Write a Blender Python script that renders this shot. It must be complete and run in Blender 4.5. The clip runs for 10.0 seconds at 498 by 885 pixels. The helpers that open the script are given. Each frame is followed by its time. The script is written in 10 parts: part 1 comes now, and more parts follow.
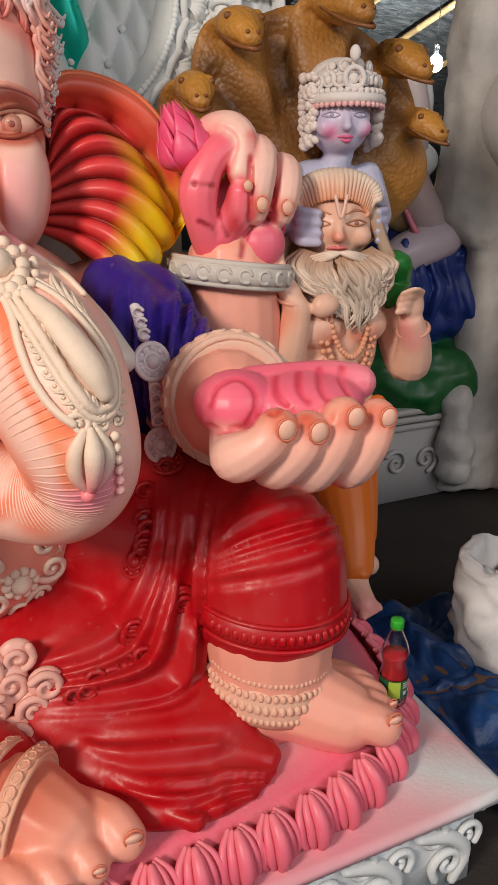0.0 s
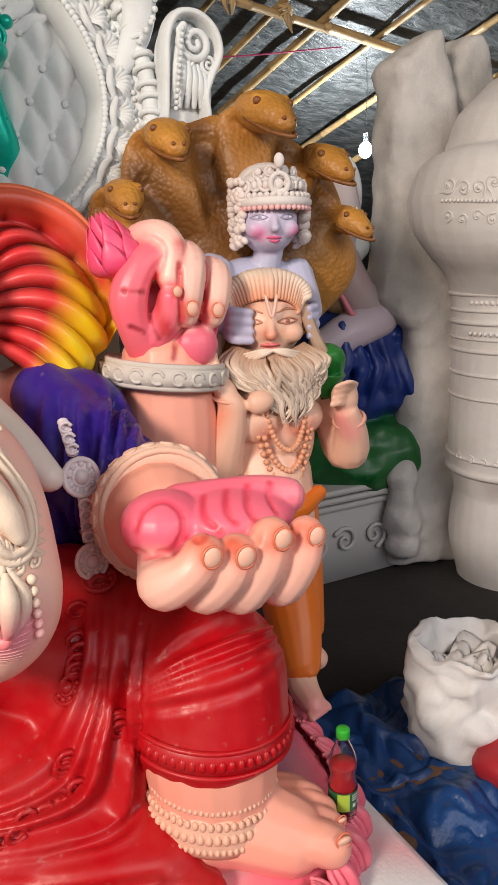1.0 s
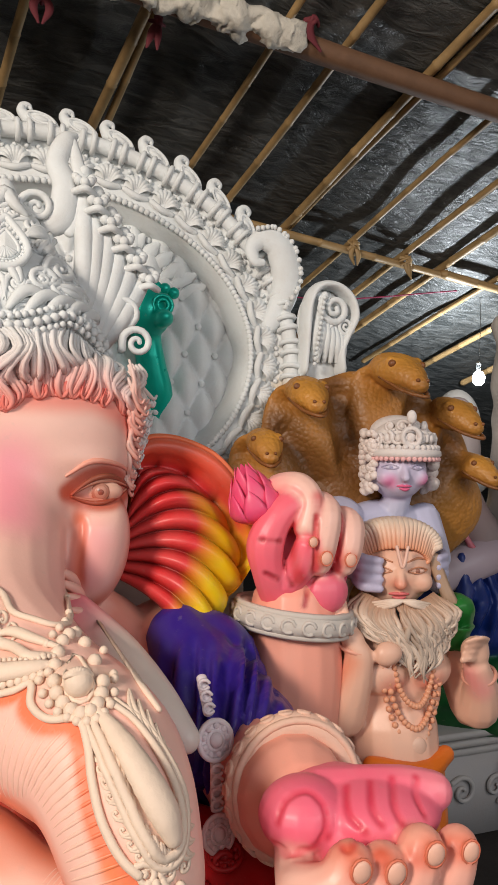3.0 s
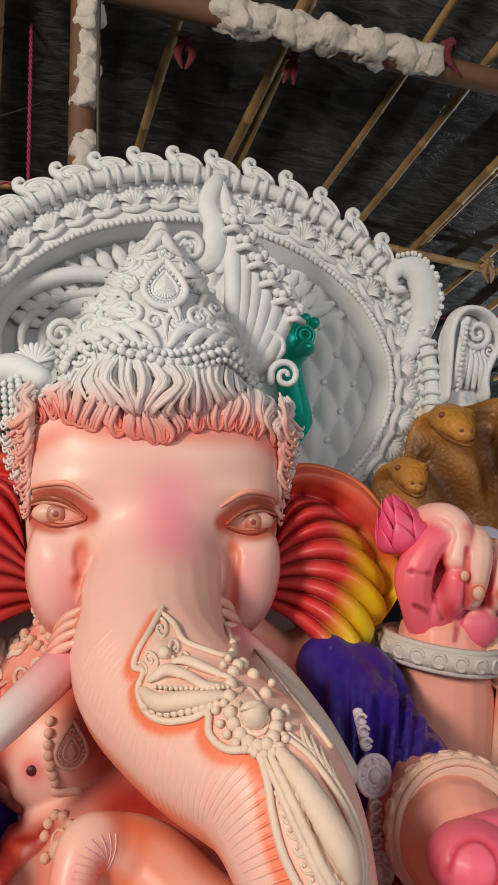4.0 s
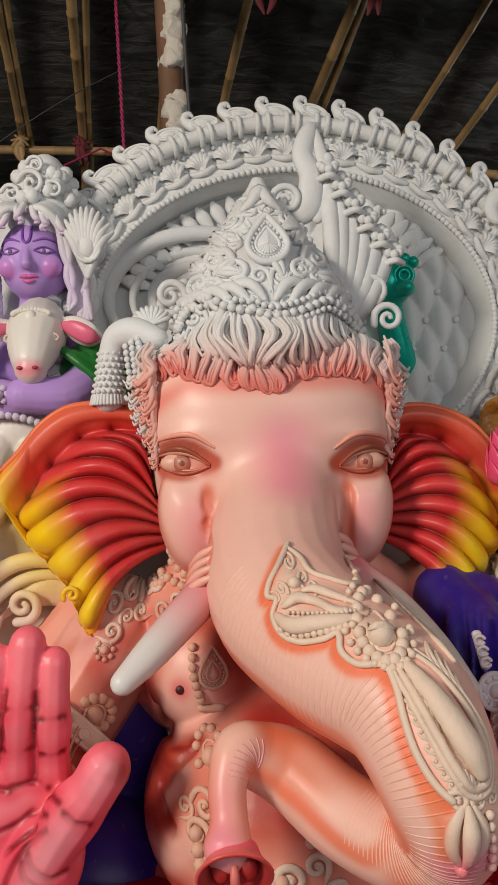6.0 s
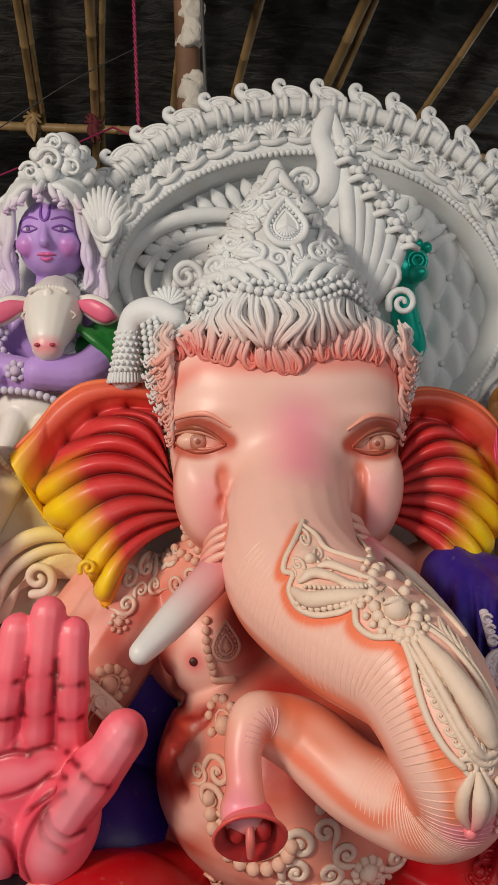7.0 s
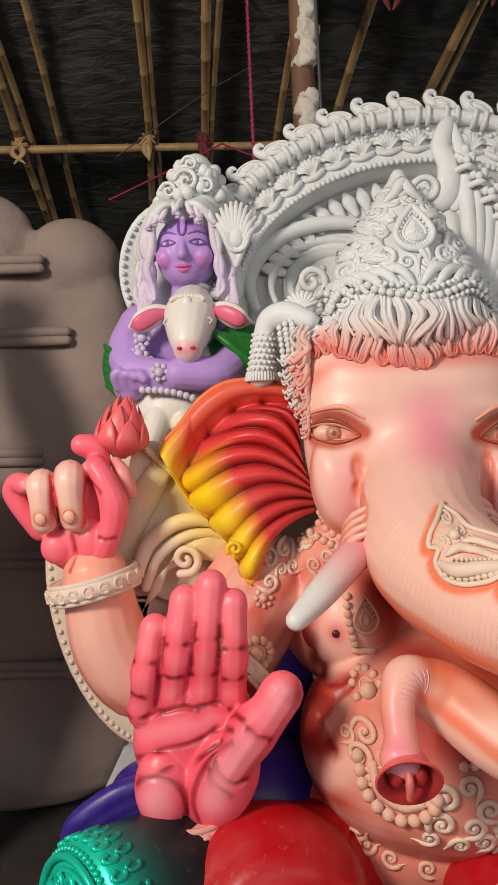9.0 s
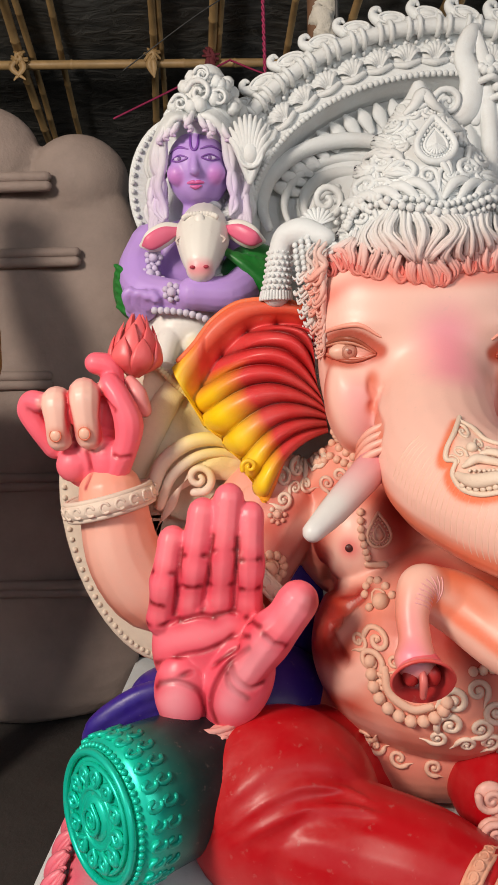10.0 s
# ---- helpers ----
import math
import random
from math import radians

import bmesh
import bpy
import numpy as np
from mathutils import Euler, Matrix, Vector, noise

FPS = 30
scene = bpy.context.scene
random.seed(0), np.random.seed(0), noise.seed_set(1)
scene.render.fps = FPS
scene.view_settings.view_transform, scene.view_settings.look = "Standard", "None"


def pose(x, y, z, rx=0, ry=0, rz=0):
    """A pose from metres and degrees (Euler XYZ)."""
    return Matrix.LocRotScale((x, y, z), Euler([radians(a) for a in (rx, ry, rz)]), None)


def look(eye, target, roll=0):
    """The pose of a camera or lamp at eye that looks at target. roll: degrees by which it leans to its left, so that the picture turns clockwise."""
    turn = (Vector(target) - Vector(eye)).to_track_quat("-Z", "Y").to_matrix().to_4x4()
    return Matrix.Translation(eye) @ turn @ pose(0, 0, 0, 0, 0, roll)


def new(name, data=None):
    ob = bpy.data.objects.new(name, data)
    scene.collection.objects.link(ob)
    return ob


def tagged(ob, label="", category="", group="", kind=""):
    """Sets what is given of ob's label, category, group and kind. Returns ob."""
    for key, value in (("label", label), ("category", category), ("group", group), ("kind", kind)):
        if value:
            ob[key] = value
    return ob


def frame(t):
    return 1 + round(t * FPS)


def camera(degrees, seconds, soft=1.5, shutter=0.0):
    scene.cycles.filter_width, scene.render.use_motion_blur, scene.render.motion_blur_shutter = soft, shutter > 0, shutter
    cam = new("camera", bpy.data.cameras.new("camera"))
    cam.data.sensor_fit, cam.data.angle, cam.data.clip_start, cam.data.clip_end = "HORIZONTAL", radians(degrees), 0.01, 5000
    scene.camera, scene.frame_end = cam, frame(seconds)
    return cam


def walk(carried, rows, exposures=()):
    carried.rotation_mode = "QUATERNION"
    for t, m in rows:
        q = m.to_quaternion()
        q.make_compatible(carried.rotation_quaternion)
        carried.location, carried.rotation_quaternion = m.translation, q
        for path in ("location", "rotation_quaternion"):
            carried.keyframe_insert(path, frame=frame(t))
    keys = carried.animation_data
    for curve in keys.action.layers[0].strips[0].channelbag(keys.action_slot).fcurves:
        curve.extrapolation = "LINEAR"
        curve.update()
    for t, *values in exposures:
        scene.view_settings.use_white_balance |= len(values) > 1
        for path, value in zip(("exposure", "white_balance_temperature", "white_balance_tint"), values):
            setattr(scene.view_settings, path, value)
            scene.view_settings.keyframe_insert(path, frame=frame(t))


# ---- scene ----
cam = camera(38.2, 10.0)
METRES, EYE, TILT, LEAN, TURN = 1.1, 1.65, -19.0, 0.5, 0.0
ROWS = [
    (0.0, 0.0, 0.0, 0.0, 0.0, 0.0, 0.0),
    (0.5, 0.0356, 0.0034, 0.045, -1.83, 1.41, 1.3),
    (1.0, 0.0564, 0.0056, 0.1038, -3.25, 4.76, 2.35),
    (1.5, 0.0472, -0.008, 0.1615, -3.33, 9.0, 1.91),
    (2.0, 0.0227, -0.0342, 0.2062, -2.08, 13.14, 0.78),
    (3.5, -0.0895, -0.0972, 0.2689, 7.24, 20.62, -4.48),
    (4.0, -0.1338, -0.1298, 0.278, 11.84, 20.12, -5.77),
    (4.5, -0.1559, -0.1857, 0.2726, 16.06, 18.1, -5.51),
    (5.0, -0.1543, -0.2313, 0.2572, 17.79, 16.21, -5.12),
    (5.5, -0.1439, -0.2419, 0.2421, 19.23, 15.6, -4.8),
    (6.0, -0.1389, -0.2362, 0.245, 20.32, 14.94, -4.82),
    (7.5, -0.1872, -0.3156, 0.1972, 19.69, 13.44, -6.14),
    (8.0, -0.1983, -0.3582, 0.1683, 19.43, 14.67, -4.23),
    (8.5, -0.2003, -0.4538, 0.1506, 20.58, 14.96, -4.72),
    (9.0, -0.2505, -0.4889, 0.1254, 26.12, 13.38, -6.81),
    (9.5, -0.2854, -0.5057, 0.1079, 29.27, 10.15, -7.65),
    (10.0, -0.2916, -0.5026, 0.0535, 25.85, 8.69, -7.17),
]
walk(cam, [(t, pose(0, 0, EYE, TILT, LEAN, TURN) @ pose(METRES * x, METRES * y, METRES * z, 90 + pitch, roll, yaw)) for t, x, y, z, yaw, pitch, roll in ROWS],
     exposures=[(0.0, 0.0), (0.5, 0.20), (1.0, 0.38), (1.5, 0.44), (2.0, 0.36), (3.5, -0.12), (5.5, -0.42), (7.5, -0.40), (8.5, -0.25), (9.0, -0.18), (9.5, -0.0), (10.0, -0.05)])

# ---- frame of the place: u right along the idol's front, v back, w up from the lotus base ----
S = pose(-0.856, 1.898, 0.42, 0, 0, 24.0)
FLOOR = -0.42
BULB = (3.62, 2.68, 2.12)

# ---- light ----
world = bpy.data.worlds.new("world")
scene.world = world
world.use_nodes = True
wn = world.node_tree
sky = wn.nodes.new("ShaderNodeTexSky")
sky.sky_type = 'NISHITA'
sky.sun_disc = False
sky.sun_elevation, sky.sun_rotation = radians(40), radians(200)
wn.links.new(sky.outputs[0], wn.nodes["Background"].inputs[0])
wn.nodes["Background"].inputs[1].default_value = 0.065


def lamp(name, kind, energy, colour, m, size=1.0, size_y=None):
    data = bpy.data.lights.new(name, kind)
    data.energy, data.color = energy, colour
    if kind == 'AREA':
        data.shape, data.size, data.size_y = 'RECTANGLE', size, size_y or size
    elif kind == 'POINT':
        data.shadow_soft_size = size
    elif kind == 'SUN':
        data.angle = size
    ob = new(name, data)
    ob.matrix_world = m
    return ob


# the shed's open front and its open left side let the daylight in
lamp("front_opening_light", 'AREA', 92, (1.0, 0.95, 0.92), S @ look((2.6, -4.6, 3.2), (1.0, 0.4, 1.1)), 5.0, 1.6)
lamp("side_opening_light", 'AREA', 252, (1.0, 0.87, 0.74), S @ look((-3.4, -3.4, 3.5), (0.0, 0.1, 1.2)), 1.0, 1.0)
lamp("bulb_light", 'POINT', 85, (0.86, 0.94, 1.0), S @ pose(*BULB), 0.06)


# ---- materials ----
def material(name):
    mat = bpy.data.materials.new(name)
    mat.use_nodes = True
    nt = mat.node_tree
    return mat, nt, nt.nodes["Principled BSDF"]


def node(nt, kind, **inputs):
    n = nt.nodes.new(kind)
    for key, value in inputs.items():
        n.inputs[key.replace("_", " ")].default_value = value
    return n


def bumped(nt, bsdf, scale, strength, distance=0.004, detail=6.0, coords="Object"):
    tc = nt.nodes.new("ShaderNodeTexCoord")
    n1 = node(nt, "ShaderNodeTexNoise", Scale=scale, Detail=detail, Roughness=0.6)
    nt.links.new(tc.outputs[coords], n1.inputs["Vector"])
    b = node(nt, "ShaderNodeBump", Strength=strength, Distance=distance)
    nt.links.new(n1.outputs["Fac"], b.inputs["Height"])
    nt.links.new(b.outputs["Normal"], bsdf.inputs["Normal"])
    return tc, n1


def mixed(nt, fac, a, b, mode='MIX'):
    m = nt.nodes.new("ShaderNodeMix")
    m.data_type, m.blend_type = 'RGBA', mode
    for sock, val in ((m.inputs[0], fac), (m.inputs[6], a), (m.inputs[7], b)):
        if hasattr(val, "node"):
            nt.links.new(val, sock)
        elif isinstance(val, float):
            sock.default_value = val
        else:
            sock.default_value = (*val, 1)
    return m.outputs[2]


def ramp(nt, src, a, b, lo=(0, 0, 0), hi=(1, 1, 1)):
    r = nt.nodes.new("ShaderNodeValToRGB")
    r.color_ramp.elements[0].position, r.color_ramp.elements[1].position = a, b
    r.color_ramp.elements[0].color, r.color_ramp.elements[1].color = (*lo, 1), (*hi, 1)
    nt.links.new(src, r.inputs[0])
    return r.outputs[0]


def sprayed(name, rough, coat=0.0, metal=0.0, bump=0.15, fine=90.0, dust=0.10, dirt=(0.5, 0.42, 0.36)):
    """Sprayed paint on plaster: its colour comes from the paint layer, broken by faint blotches and dust."""
    mat, nt, bsdf = material(name)
    at = nt.nodes.new("ShaderNodeAttribute")
    at.attribute_name = "paint"
    tc, n1 = bumped(nt, bsdf, fine, bump, 0.003)
    n2 = node(nt, "ShaderNodeTexNoise", Scale=7.0, Detail=5.0, Roughness=0.65)
    nt.links.new(tc.outputs["Object"], n2.inputs["Vector"])
    blot = ramp(nt, n2.outputs["Fac"], 0.42, 0.72)
    c1 = mixed(nt, blot, at.outputs["Color"], mixed(nt, dust, at.outputs["Color"], dirt))
    n3 = node(nt, "ShaderNodeTexNoise", Scale=45.0, Detail=3.0)
    nt.links.new(tc.outputs["Object"], n3.inputs["Vector"])
    speck = ramp(nt, n3.outputs["Fac"], 0.66, 0.74)
    c2 = mixed(nt, speck, c1, mixed(nt, 0.12, c1, dirt))
    nt.links.new(c2, bsdf.inputs["Base Color"])
    rr = ramp(nt, n2.outputs["Fac"], 0.3, 0.8, (rough - 0.07,) * 3, (rough + 0.1,) * 3)
    nt.links.new(rr, bsdf.inputs["Roughness"])
    bsdf.inputs["Metallic"].default_value = metal
    bsdf.inputs["Coat Weight"].default_value = coat
    bsdf.inputs["Specular IOR Level"].default_value = 0.35
    bsdf.inputs["Coat Roughness"].default_value = 0.3
    return mat


def plain(name, colour, rough, fine=40.0, bump=0.2, vary=0.25, metal=0.0, scale2=4.0, dark=0.55, distance=0.004):
    mat, nt, bsdf = material(name)
    tc, n1 = bumped(nt, bsdf, fine, bump, distance)
    n2 = node(nt, "ShaderNodeTexNoise", Scale=scale2, Detail=6.0, Roughness=0.65)
    nt.links.new(tc.outputs["Object"], n2.inputs["Vector"])
    fac = ramp(nt, n2.outputs["Fac"], 0.35, 0.7)
    low = tuple(c * dark for c in colour)
    soft = mixed(nt, vary, colour, low)
    nt.links.new(mixed(nt, fac, colour, soft), bsdf.inputs["Base Color"])
    bsdf.inputs["Roughness"].default_value = rough
    bsdf.inputs["Metallic"].default_value = metal
    return mat


SATIN = sprayed("satin_skin_paint", 0.42, coat=0.12)
GLOSS = sprayed("glossy_enamel_paint", 0.42, coat=0.10, bump=0.08, dust=0.05)
PRIMER = sprayed("white_plaster_primer", 0.62, bump=0.5, dust=0.25)
METALLIC = sprayed("metallic_paint", 0.33, metal=0.35, bump=0.08, dust=0.03)
MATS = [SATIN, GLOSS, PRIMER, METALLIC]
CLAY = plain("grey_clay", (0.63, 0.59, 0.56), 0.85, 18, 0.8, 0.8, scale2=2.2, distance=0.01)
BROWN_CLAY = plain("brown_clay", (0.29, 0.225, 0.195), 0.8, 16, 0.7, 0.9, scale2=1.3, distance=0.01)
EARTH = plain("packed_earth", (0.032, 0.026, 0.023), 0.9, 30, 0.6, 0.6, distance=0.01)
BAMBOO = plain("dry_bamboo", (0.42, 0.27, 0.12), 0.5, 60, 0.2, 0.7, scale2=9.0)
WOOD = plain("old_timber", (0.17, 0.085, 0.045), 0.7, 35, 0.5, 0.6, scale2=7.0)
LIME = plain("flaking_limewash", (0.62, 0.58, 0.51), 0.85, 45, 0.8, 0.3, scale2=12.0, distance=0.01)
BLUE_SHEET = plain("blue_plastic_sheet", (0.008, 0.055, 0.20), 0.35, 14, 0.5, 0.5, distance=0.02)
SACK_MAT = plain("white_woven_plastic", (0.74, 0.71, 0.69), 0.6, 160, 0.3, 0.35, scale2=6.0)
RED_CLOTH = plain("red_cloth", (0.45, 0.02, 0.03), 0.6, 50, 0.3, 0.3)


# black tarpaulin: creased sheet with a plastic shine
TARP, nt, bsdf = material("black_tarpaulin")
tc = nt.nodes.new("ShaderNodeTexCoord")
m1 = nt.nodes.new("ShaderNodeMapping")
m1.inputs["Scale"].default_value = (2.4, 7.0, 4.0)
nt.links.new(tc.outputs["Object"], m1.inputs["Vector"])
n1 = node(nt, "ShaderNodeTexNoise", Scale=2.6, Detail=9.0, Roughness=0.62, Distortion=0.8)
nt.links.new(m1.outputs[0], n1.inputs["Vector"])
b1 = node(nt, "ShaderNodeBump", Strength=0.75, Distance=0.03)
nt.links.new(n1.outputs["Fac"], b1.inputs["Height"])
nt.links.new(b1.outputs["Normal"], bsdf.inputs["Normal"])
nt.links.new(ramp(nt, n1.outputs["Fac"], 0.4, 0.75, (0.040, 0.043, 0.043), (0.15, 0.15, 0.145)), bsdf.inputs["Base Color"])
nt.links.new(ramp(nt, n1.outputs["Fac"], 0.3, 0.7, (0.3,) * 3, (0.5,) * 3), bsdf.inputs["Roughness"])

# ---- palette of the paint layer ----
SKIN = (0.86, 0.365, 0.27)
PALE = (0.88, 0.53, 0.44)
ROSE = (0.80, 0.13, 0.20)
HOT = (0.84, 0.14, 0.22)
RUST = (0.60, 0.07, 0.035)
RED = (0.45, 0.003, 0.008)
YELLOW = (0.92, 0.72, 0.01)
WHITE = (0.72, 0.75, 0.76)
CREAM = (0.76, 0.64, 0.52)
VIOLET = (0.032, 0.013, 0.22)
LILAC = (0.47, 0.29, 0.70)
TEAL = (0.0, 0.46, 0.35)
SEA = (0.005, 0.62, 0.45)
GREEN = (0.008, 0.16, 0.02)
OCHRE = (0.43, 0.185, 0.035)


# ---- modelling tools ----
def spline(ctrl, seg=6):
    """A smooth curve through the rows of ctrl."""
    p = np.asarray(ctrl, float)
    if len(p) < 3:
        k = np.linspace(0, 1, seg + 1)[:, None]
        return p[0] * (1 - k) + p[-1] * k
    e = np.vstack([2 * p[0] - p[1], p, 2 * p[-1] - p[-2]])
    out = []
    for i in range(1, len(e) - 2):
        for k in np.linspace(0, 1, seg, endpoint=False):
            a, b, c, d = e[i - 1], e[i], e[i + 1], e[i + 2]
            out.append(0.5 * (2 * b + (c - a) * k + (2 * a - 5 * b + 4 * c - d) * k * k + (3 * b - a - 3 * c + d) * k ** 3))
    out.append(p[-1])
    return np.array(out)


class Sculpt:
    """Gathers grids of points into one mesh with a paint layer."""

    def __init__(self):
        self.v, self.q, self.c, self.m, self.n = [], [], [], [], 0

    def grid(self, pts, colour, mat=0, wrap=True):
        pts = np.asarray(pts, float)
        r, c = pts.shape[:2]
        i = np.arange(r * c).reshape(r, c)
        nxt = np.roll(i, -1, 1) if wrap else i[:, 1:]
        cur = i if wrap else i[:, :-1]
        q = np.stack([cur[:-1], nxt[:-1], nxt[1:], cur[1:]], -1).reshape(-1, 4)
        self.raw(pts.reshape(-1, 3), q, colour, mat)

    def raw(self, v, q, colour, mat=0):
        col = np.asarray(colour, float)
        if col.ndim == 1:
            col = np.tile(col, (len(v), 1))
        self.v.append(np.asarray(v, float))
        self.q.append(np.asarray(q, int) + self.n)
        self.c.append(col.reshape(-1, 3))
        self.m.append(np.full(len(q), mat))
        self.n += len(v)

    def join(self, other, move=None):
        v, q, c, m = other.flat()
        if move is not None:
            mm = np.array(move)
            v = v @ mm[:3, :3].T + mm[:3, 3]
        self.v.append(v), self.q.append(q + self.n), self.c.append(c), self.m.append(m)
        self.n += len(v)

    def flat(self):
        return np.vstack(self.v), np.vstack(self.q), np.vstack(self.c), np.concatenate(self.m)

    def ball(self, centre, r, colour=SKIN, turn=(0, 0, 0), mat=0, seg=None, rings=None, square=1.0):
        r = np.broadcast_to(np.asarray(r, float), 3)
        seg = seg or (36 if r.max() > 0.1 else 18)
        rings = rings or (24 if r.max() > 0.1 else 12)
        a = np.linspace(0, 2 * np.pi, seg, endpoint=False)
        b = np.linspace(0.004, np.pi - 0.004, rings)
        p = np.stack([np.outer(np.sin(b), np.cos(a)), np.outer(np.sin(b), np.sin(a)), np.outer(-np.cos(b), np.ones(seg))], -1)
        if square != 1.0:
            p = np.sign(p) * np.abs(p) ** square
        p = p * r
        rot = np.array(Euler([radians(t) for t in turn]).to_matrix())
        self.grid(p @ rot.T + np.asarray(centre, float), colour, mat)

    def bead(self, centre, r, colour=WHITE, mat=2):
        self.ball(centre, r, colour, mat=mat, seg=8, rings=6)

    def tube(self, ctrl, colour=SKIN, n=12, seg=5, mat=0, flat=1.0, face=None, ends=True, wave=None):
        """ctrl: rows of x, y, z, radius. flat: thickness along face as a share of the width."""
        s = spline(ctrl, seg)
        p, r = s[:, :3], np.maximum(s[:, 3], 0.0004)
        t = np.gradient(p, axis=0)
        t /= np.linalg.norm(t, axis=1)[:, None] + 1e-9
        ref = np.asarray(face, float) if face is not None else None
        fr, prev = [], None
        for i in range(len(p)):
            if ref is not None:
                a = ref[i] if ref.ndim == 2 else ref
                a = a - t[i] * (a @ t[i])
                if np.linalg.norm(a) < 1e-3 and prev is not None:
                    a = prev
            elif prev is None:
                a = np.cross(t[i], (0.3, 0.2, 0.93))
                a = a if np.linalg.norm(a) > 0.1 else np.cross(t[i], (1, 0, 0))
            else:
                a = prev - t[i] * (prev @ t[i])
            a = a / (np.linalg.norm(a) + 1e-9)
            prev = a
            fr.append((a, np.cross(t[i], a)))
        fr = np.array(fr)
        ang = np.linspace(0, 2 * np.pi, n, endpoint=False)
        ca, sa = np.cos(ang) * flat, np.sin(ang)
        rows = []
        if ends:
            for k in (1.568, 1.3, 0.9, 0.45):
                rows.append(p[0] - t[0] * r[0] * np.sin(k) * (flat ** 0.5) + r[0] * np.cos(k) * (ca[:, None] * fr[0, 0] + sa[:, None] * fr[0, 1]))
        for i in range(len(p)):
            w = 1.0 if wave is None else wave(i / (len(p) - 1))
            rows.append(p[i] + w * r[i] * (ca[:, None] * fr[i, 0] + sa[:, None] * fr[i, 1]))
        if ends:
            for k in (0.45, 0.9, 1.3, 1.568):
                rows.append(p[-1] + t[-1] * r[-1] * np.sin(k) * (flat ** 0.5) + r[-1] * np.cos(k) * (ca[:, None] * fr[-1, 0] + sa[:, None] * fr[-1, 1]))
        col = np.asarray(colour, float)
        if col.ndim == 2:
            src = np.linspace(0, 1, len(col))
            dst = np.concatenate([[0] * 4, np.linspace(0, 1, len(p)), [1] * 4]) if ends else np.linspace(0, 1, len(p))
            col = np.stack([np.interp(dst, src, col[:, k]) for k in range(3)], -1)
            col = np.repeat(col, n, 0)
        self.grid(np.array(rows), col, mat)

    def spray(self, line, reach, colour, strength=1.0, hard=1.0):
        """A stroke of the spray gun along line (rows of x, y, z)."""
        line = np.asarray(line, float).reshape(-1, 3)
        line = spline(line, 14) if len(line) > 2 else (spline(line, 16) if len(line) == 2 else line)
        if len(self.v) > 1:
            v, q, c, m = self.flat()
            self.v, self.q, self.c, self.m = [v], [q], [c], [m]
        v, c = self.v[0], self.c[0]
        lo, hi = line.min(0) - reach, line.max(0) + reach
        near = np.where((v[:, 0] > lo[0]) & (v[:, 0] < hi[0]))[0]
        w = v[near]
        near = near[((w > lo) & (w < hi)).all(1)]
        if len(near):
            d = np.full(len(near), 9.0)
            for p in line:
                d = np.minimum(d, ((v[near] - p) ** 2).sum(1))
            k = np.clip(1 - np.sqrt(d) / reach, 0, 1)
            k = (strength * np.clip(hard * k * k * (3 - 2 * k), 0, 1))[:, None]
            c[near] = c[near] * (1 - k) + np.asarray(colour, float) * k

    def settle(self):
        v, q, c, m = self.flat()
        self.v, self.q, self.c, self.m = [v], [q], [c], [m]
        return v, q, c

    def normals(self):
        v, q, c = self.settle()
        n = np.cross(v[q[:, 2]] - v[q[:, 0]], v[q[:, 3]] - v[q[:, 1]])
        rep = np.repeat(n, 4, 0)
        out = np.stack([np.bincount(q.ravel(), rep[:, k], minlength=len(v)) for k in range(3)], 1)
        if (v * out).sum() < (v.mean(0) * out).sum():
            out = -out
        return out / (np.linalg.norm(out, axis=1)[:, None] + 1e-12)

    def carve(self, lines, reach, depth, colour=None, strength=0.8, spread=1.6):
        """Grooves pressed into the surface along lines (depth below 0 raises a ridge), with paint sprayed in."""
        nor = self.normals()
        v = self.v[0]
        push = np.zeros(len(v))
        for line in lines:
            line = np.asarray(line, float)
            line = spline(line, 16) if len(line) > 2 else spline(line, 20)
            lo, hi = line.min(0) - reach, line.max(0) + reach
            near = np.where(((v > lo) & (v < hi)).all(1))[0]
            if len(near):
                d = np.sqrt(((v[near][:, None] - line[None]) ** 2).sum(2))
                g = np.linspace(0, 1, len(line))[d.argmin(1)]
                k = np.clip(1 - d.min(1) / reach, 0, 1)
                push[near] = np.maximum(push[near], k * k * (3 - 2 * k) * np.clip(np.minimum(g, 1 - g) * 6 + 0.25, 0, 1))
        self.v[0] = v - nor * (push * depth)[:, None]
        if colour is not None:
            for line in lines:
                self.spray(line, reach * spread, colour, strength)

    def folds(self, eye, inner, outer, plane, n, amp, sharp=1.0, drift=0.0):
        """Cloth folds that run along curves between inner and outer (rows of u, w on a plane of depth), seen from eye."""
        nor = self.normals()
        v = self.v[0]
        eye = np.asarray(eye, float)
        a, b = spline(inner, 12), spline(outer, 12)
        ga, gb = np.linspace(0, 1, len(a)), np.linspace(0, 1, len(b))
        g = np.linspace(0, 1, 60)
        a = np.stack([np.interp(g, ga, a[:, k]) for k in (0, 1)], 1)
        b = np.stack([np.interp(g, gb, b[:, k]) for k in (0, 1)], 1)
        f = np.linspace(0, 1, 260)
        net = (a[None] * (1 - f[:, None, None]) + b[None] * f[:, None, None]).reshape(-1, 2)
        k = (plane - eye[1]) / np.maximum(v[:, 1] - eye[1], 0.05)
        flat = eye[[0, 2]] + (v[:, [0, 2]] - eye[[0, 2]]) * k[:, None]
        near = np.where(((flat > net.min(0) - 0.02) & (flat < net.max(0) + 0.02)).all(1) & ((nor * (v - eye)).sum(1) < 0.1))[0]
        from mathutils import kdtree
        tree = kdtree.KDTree(len(net))
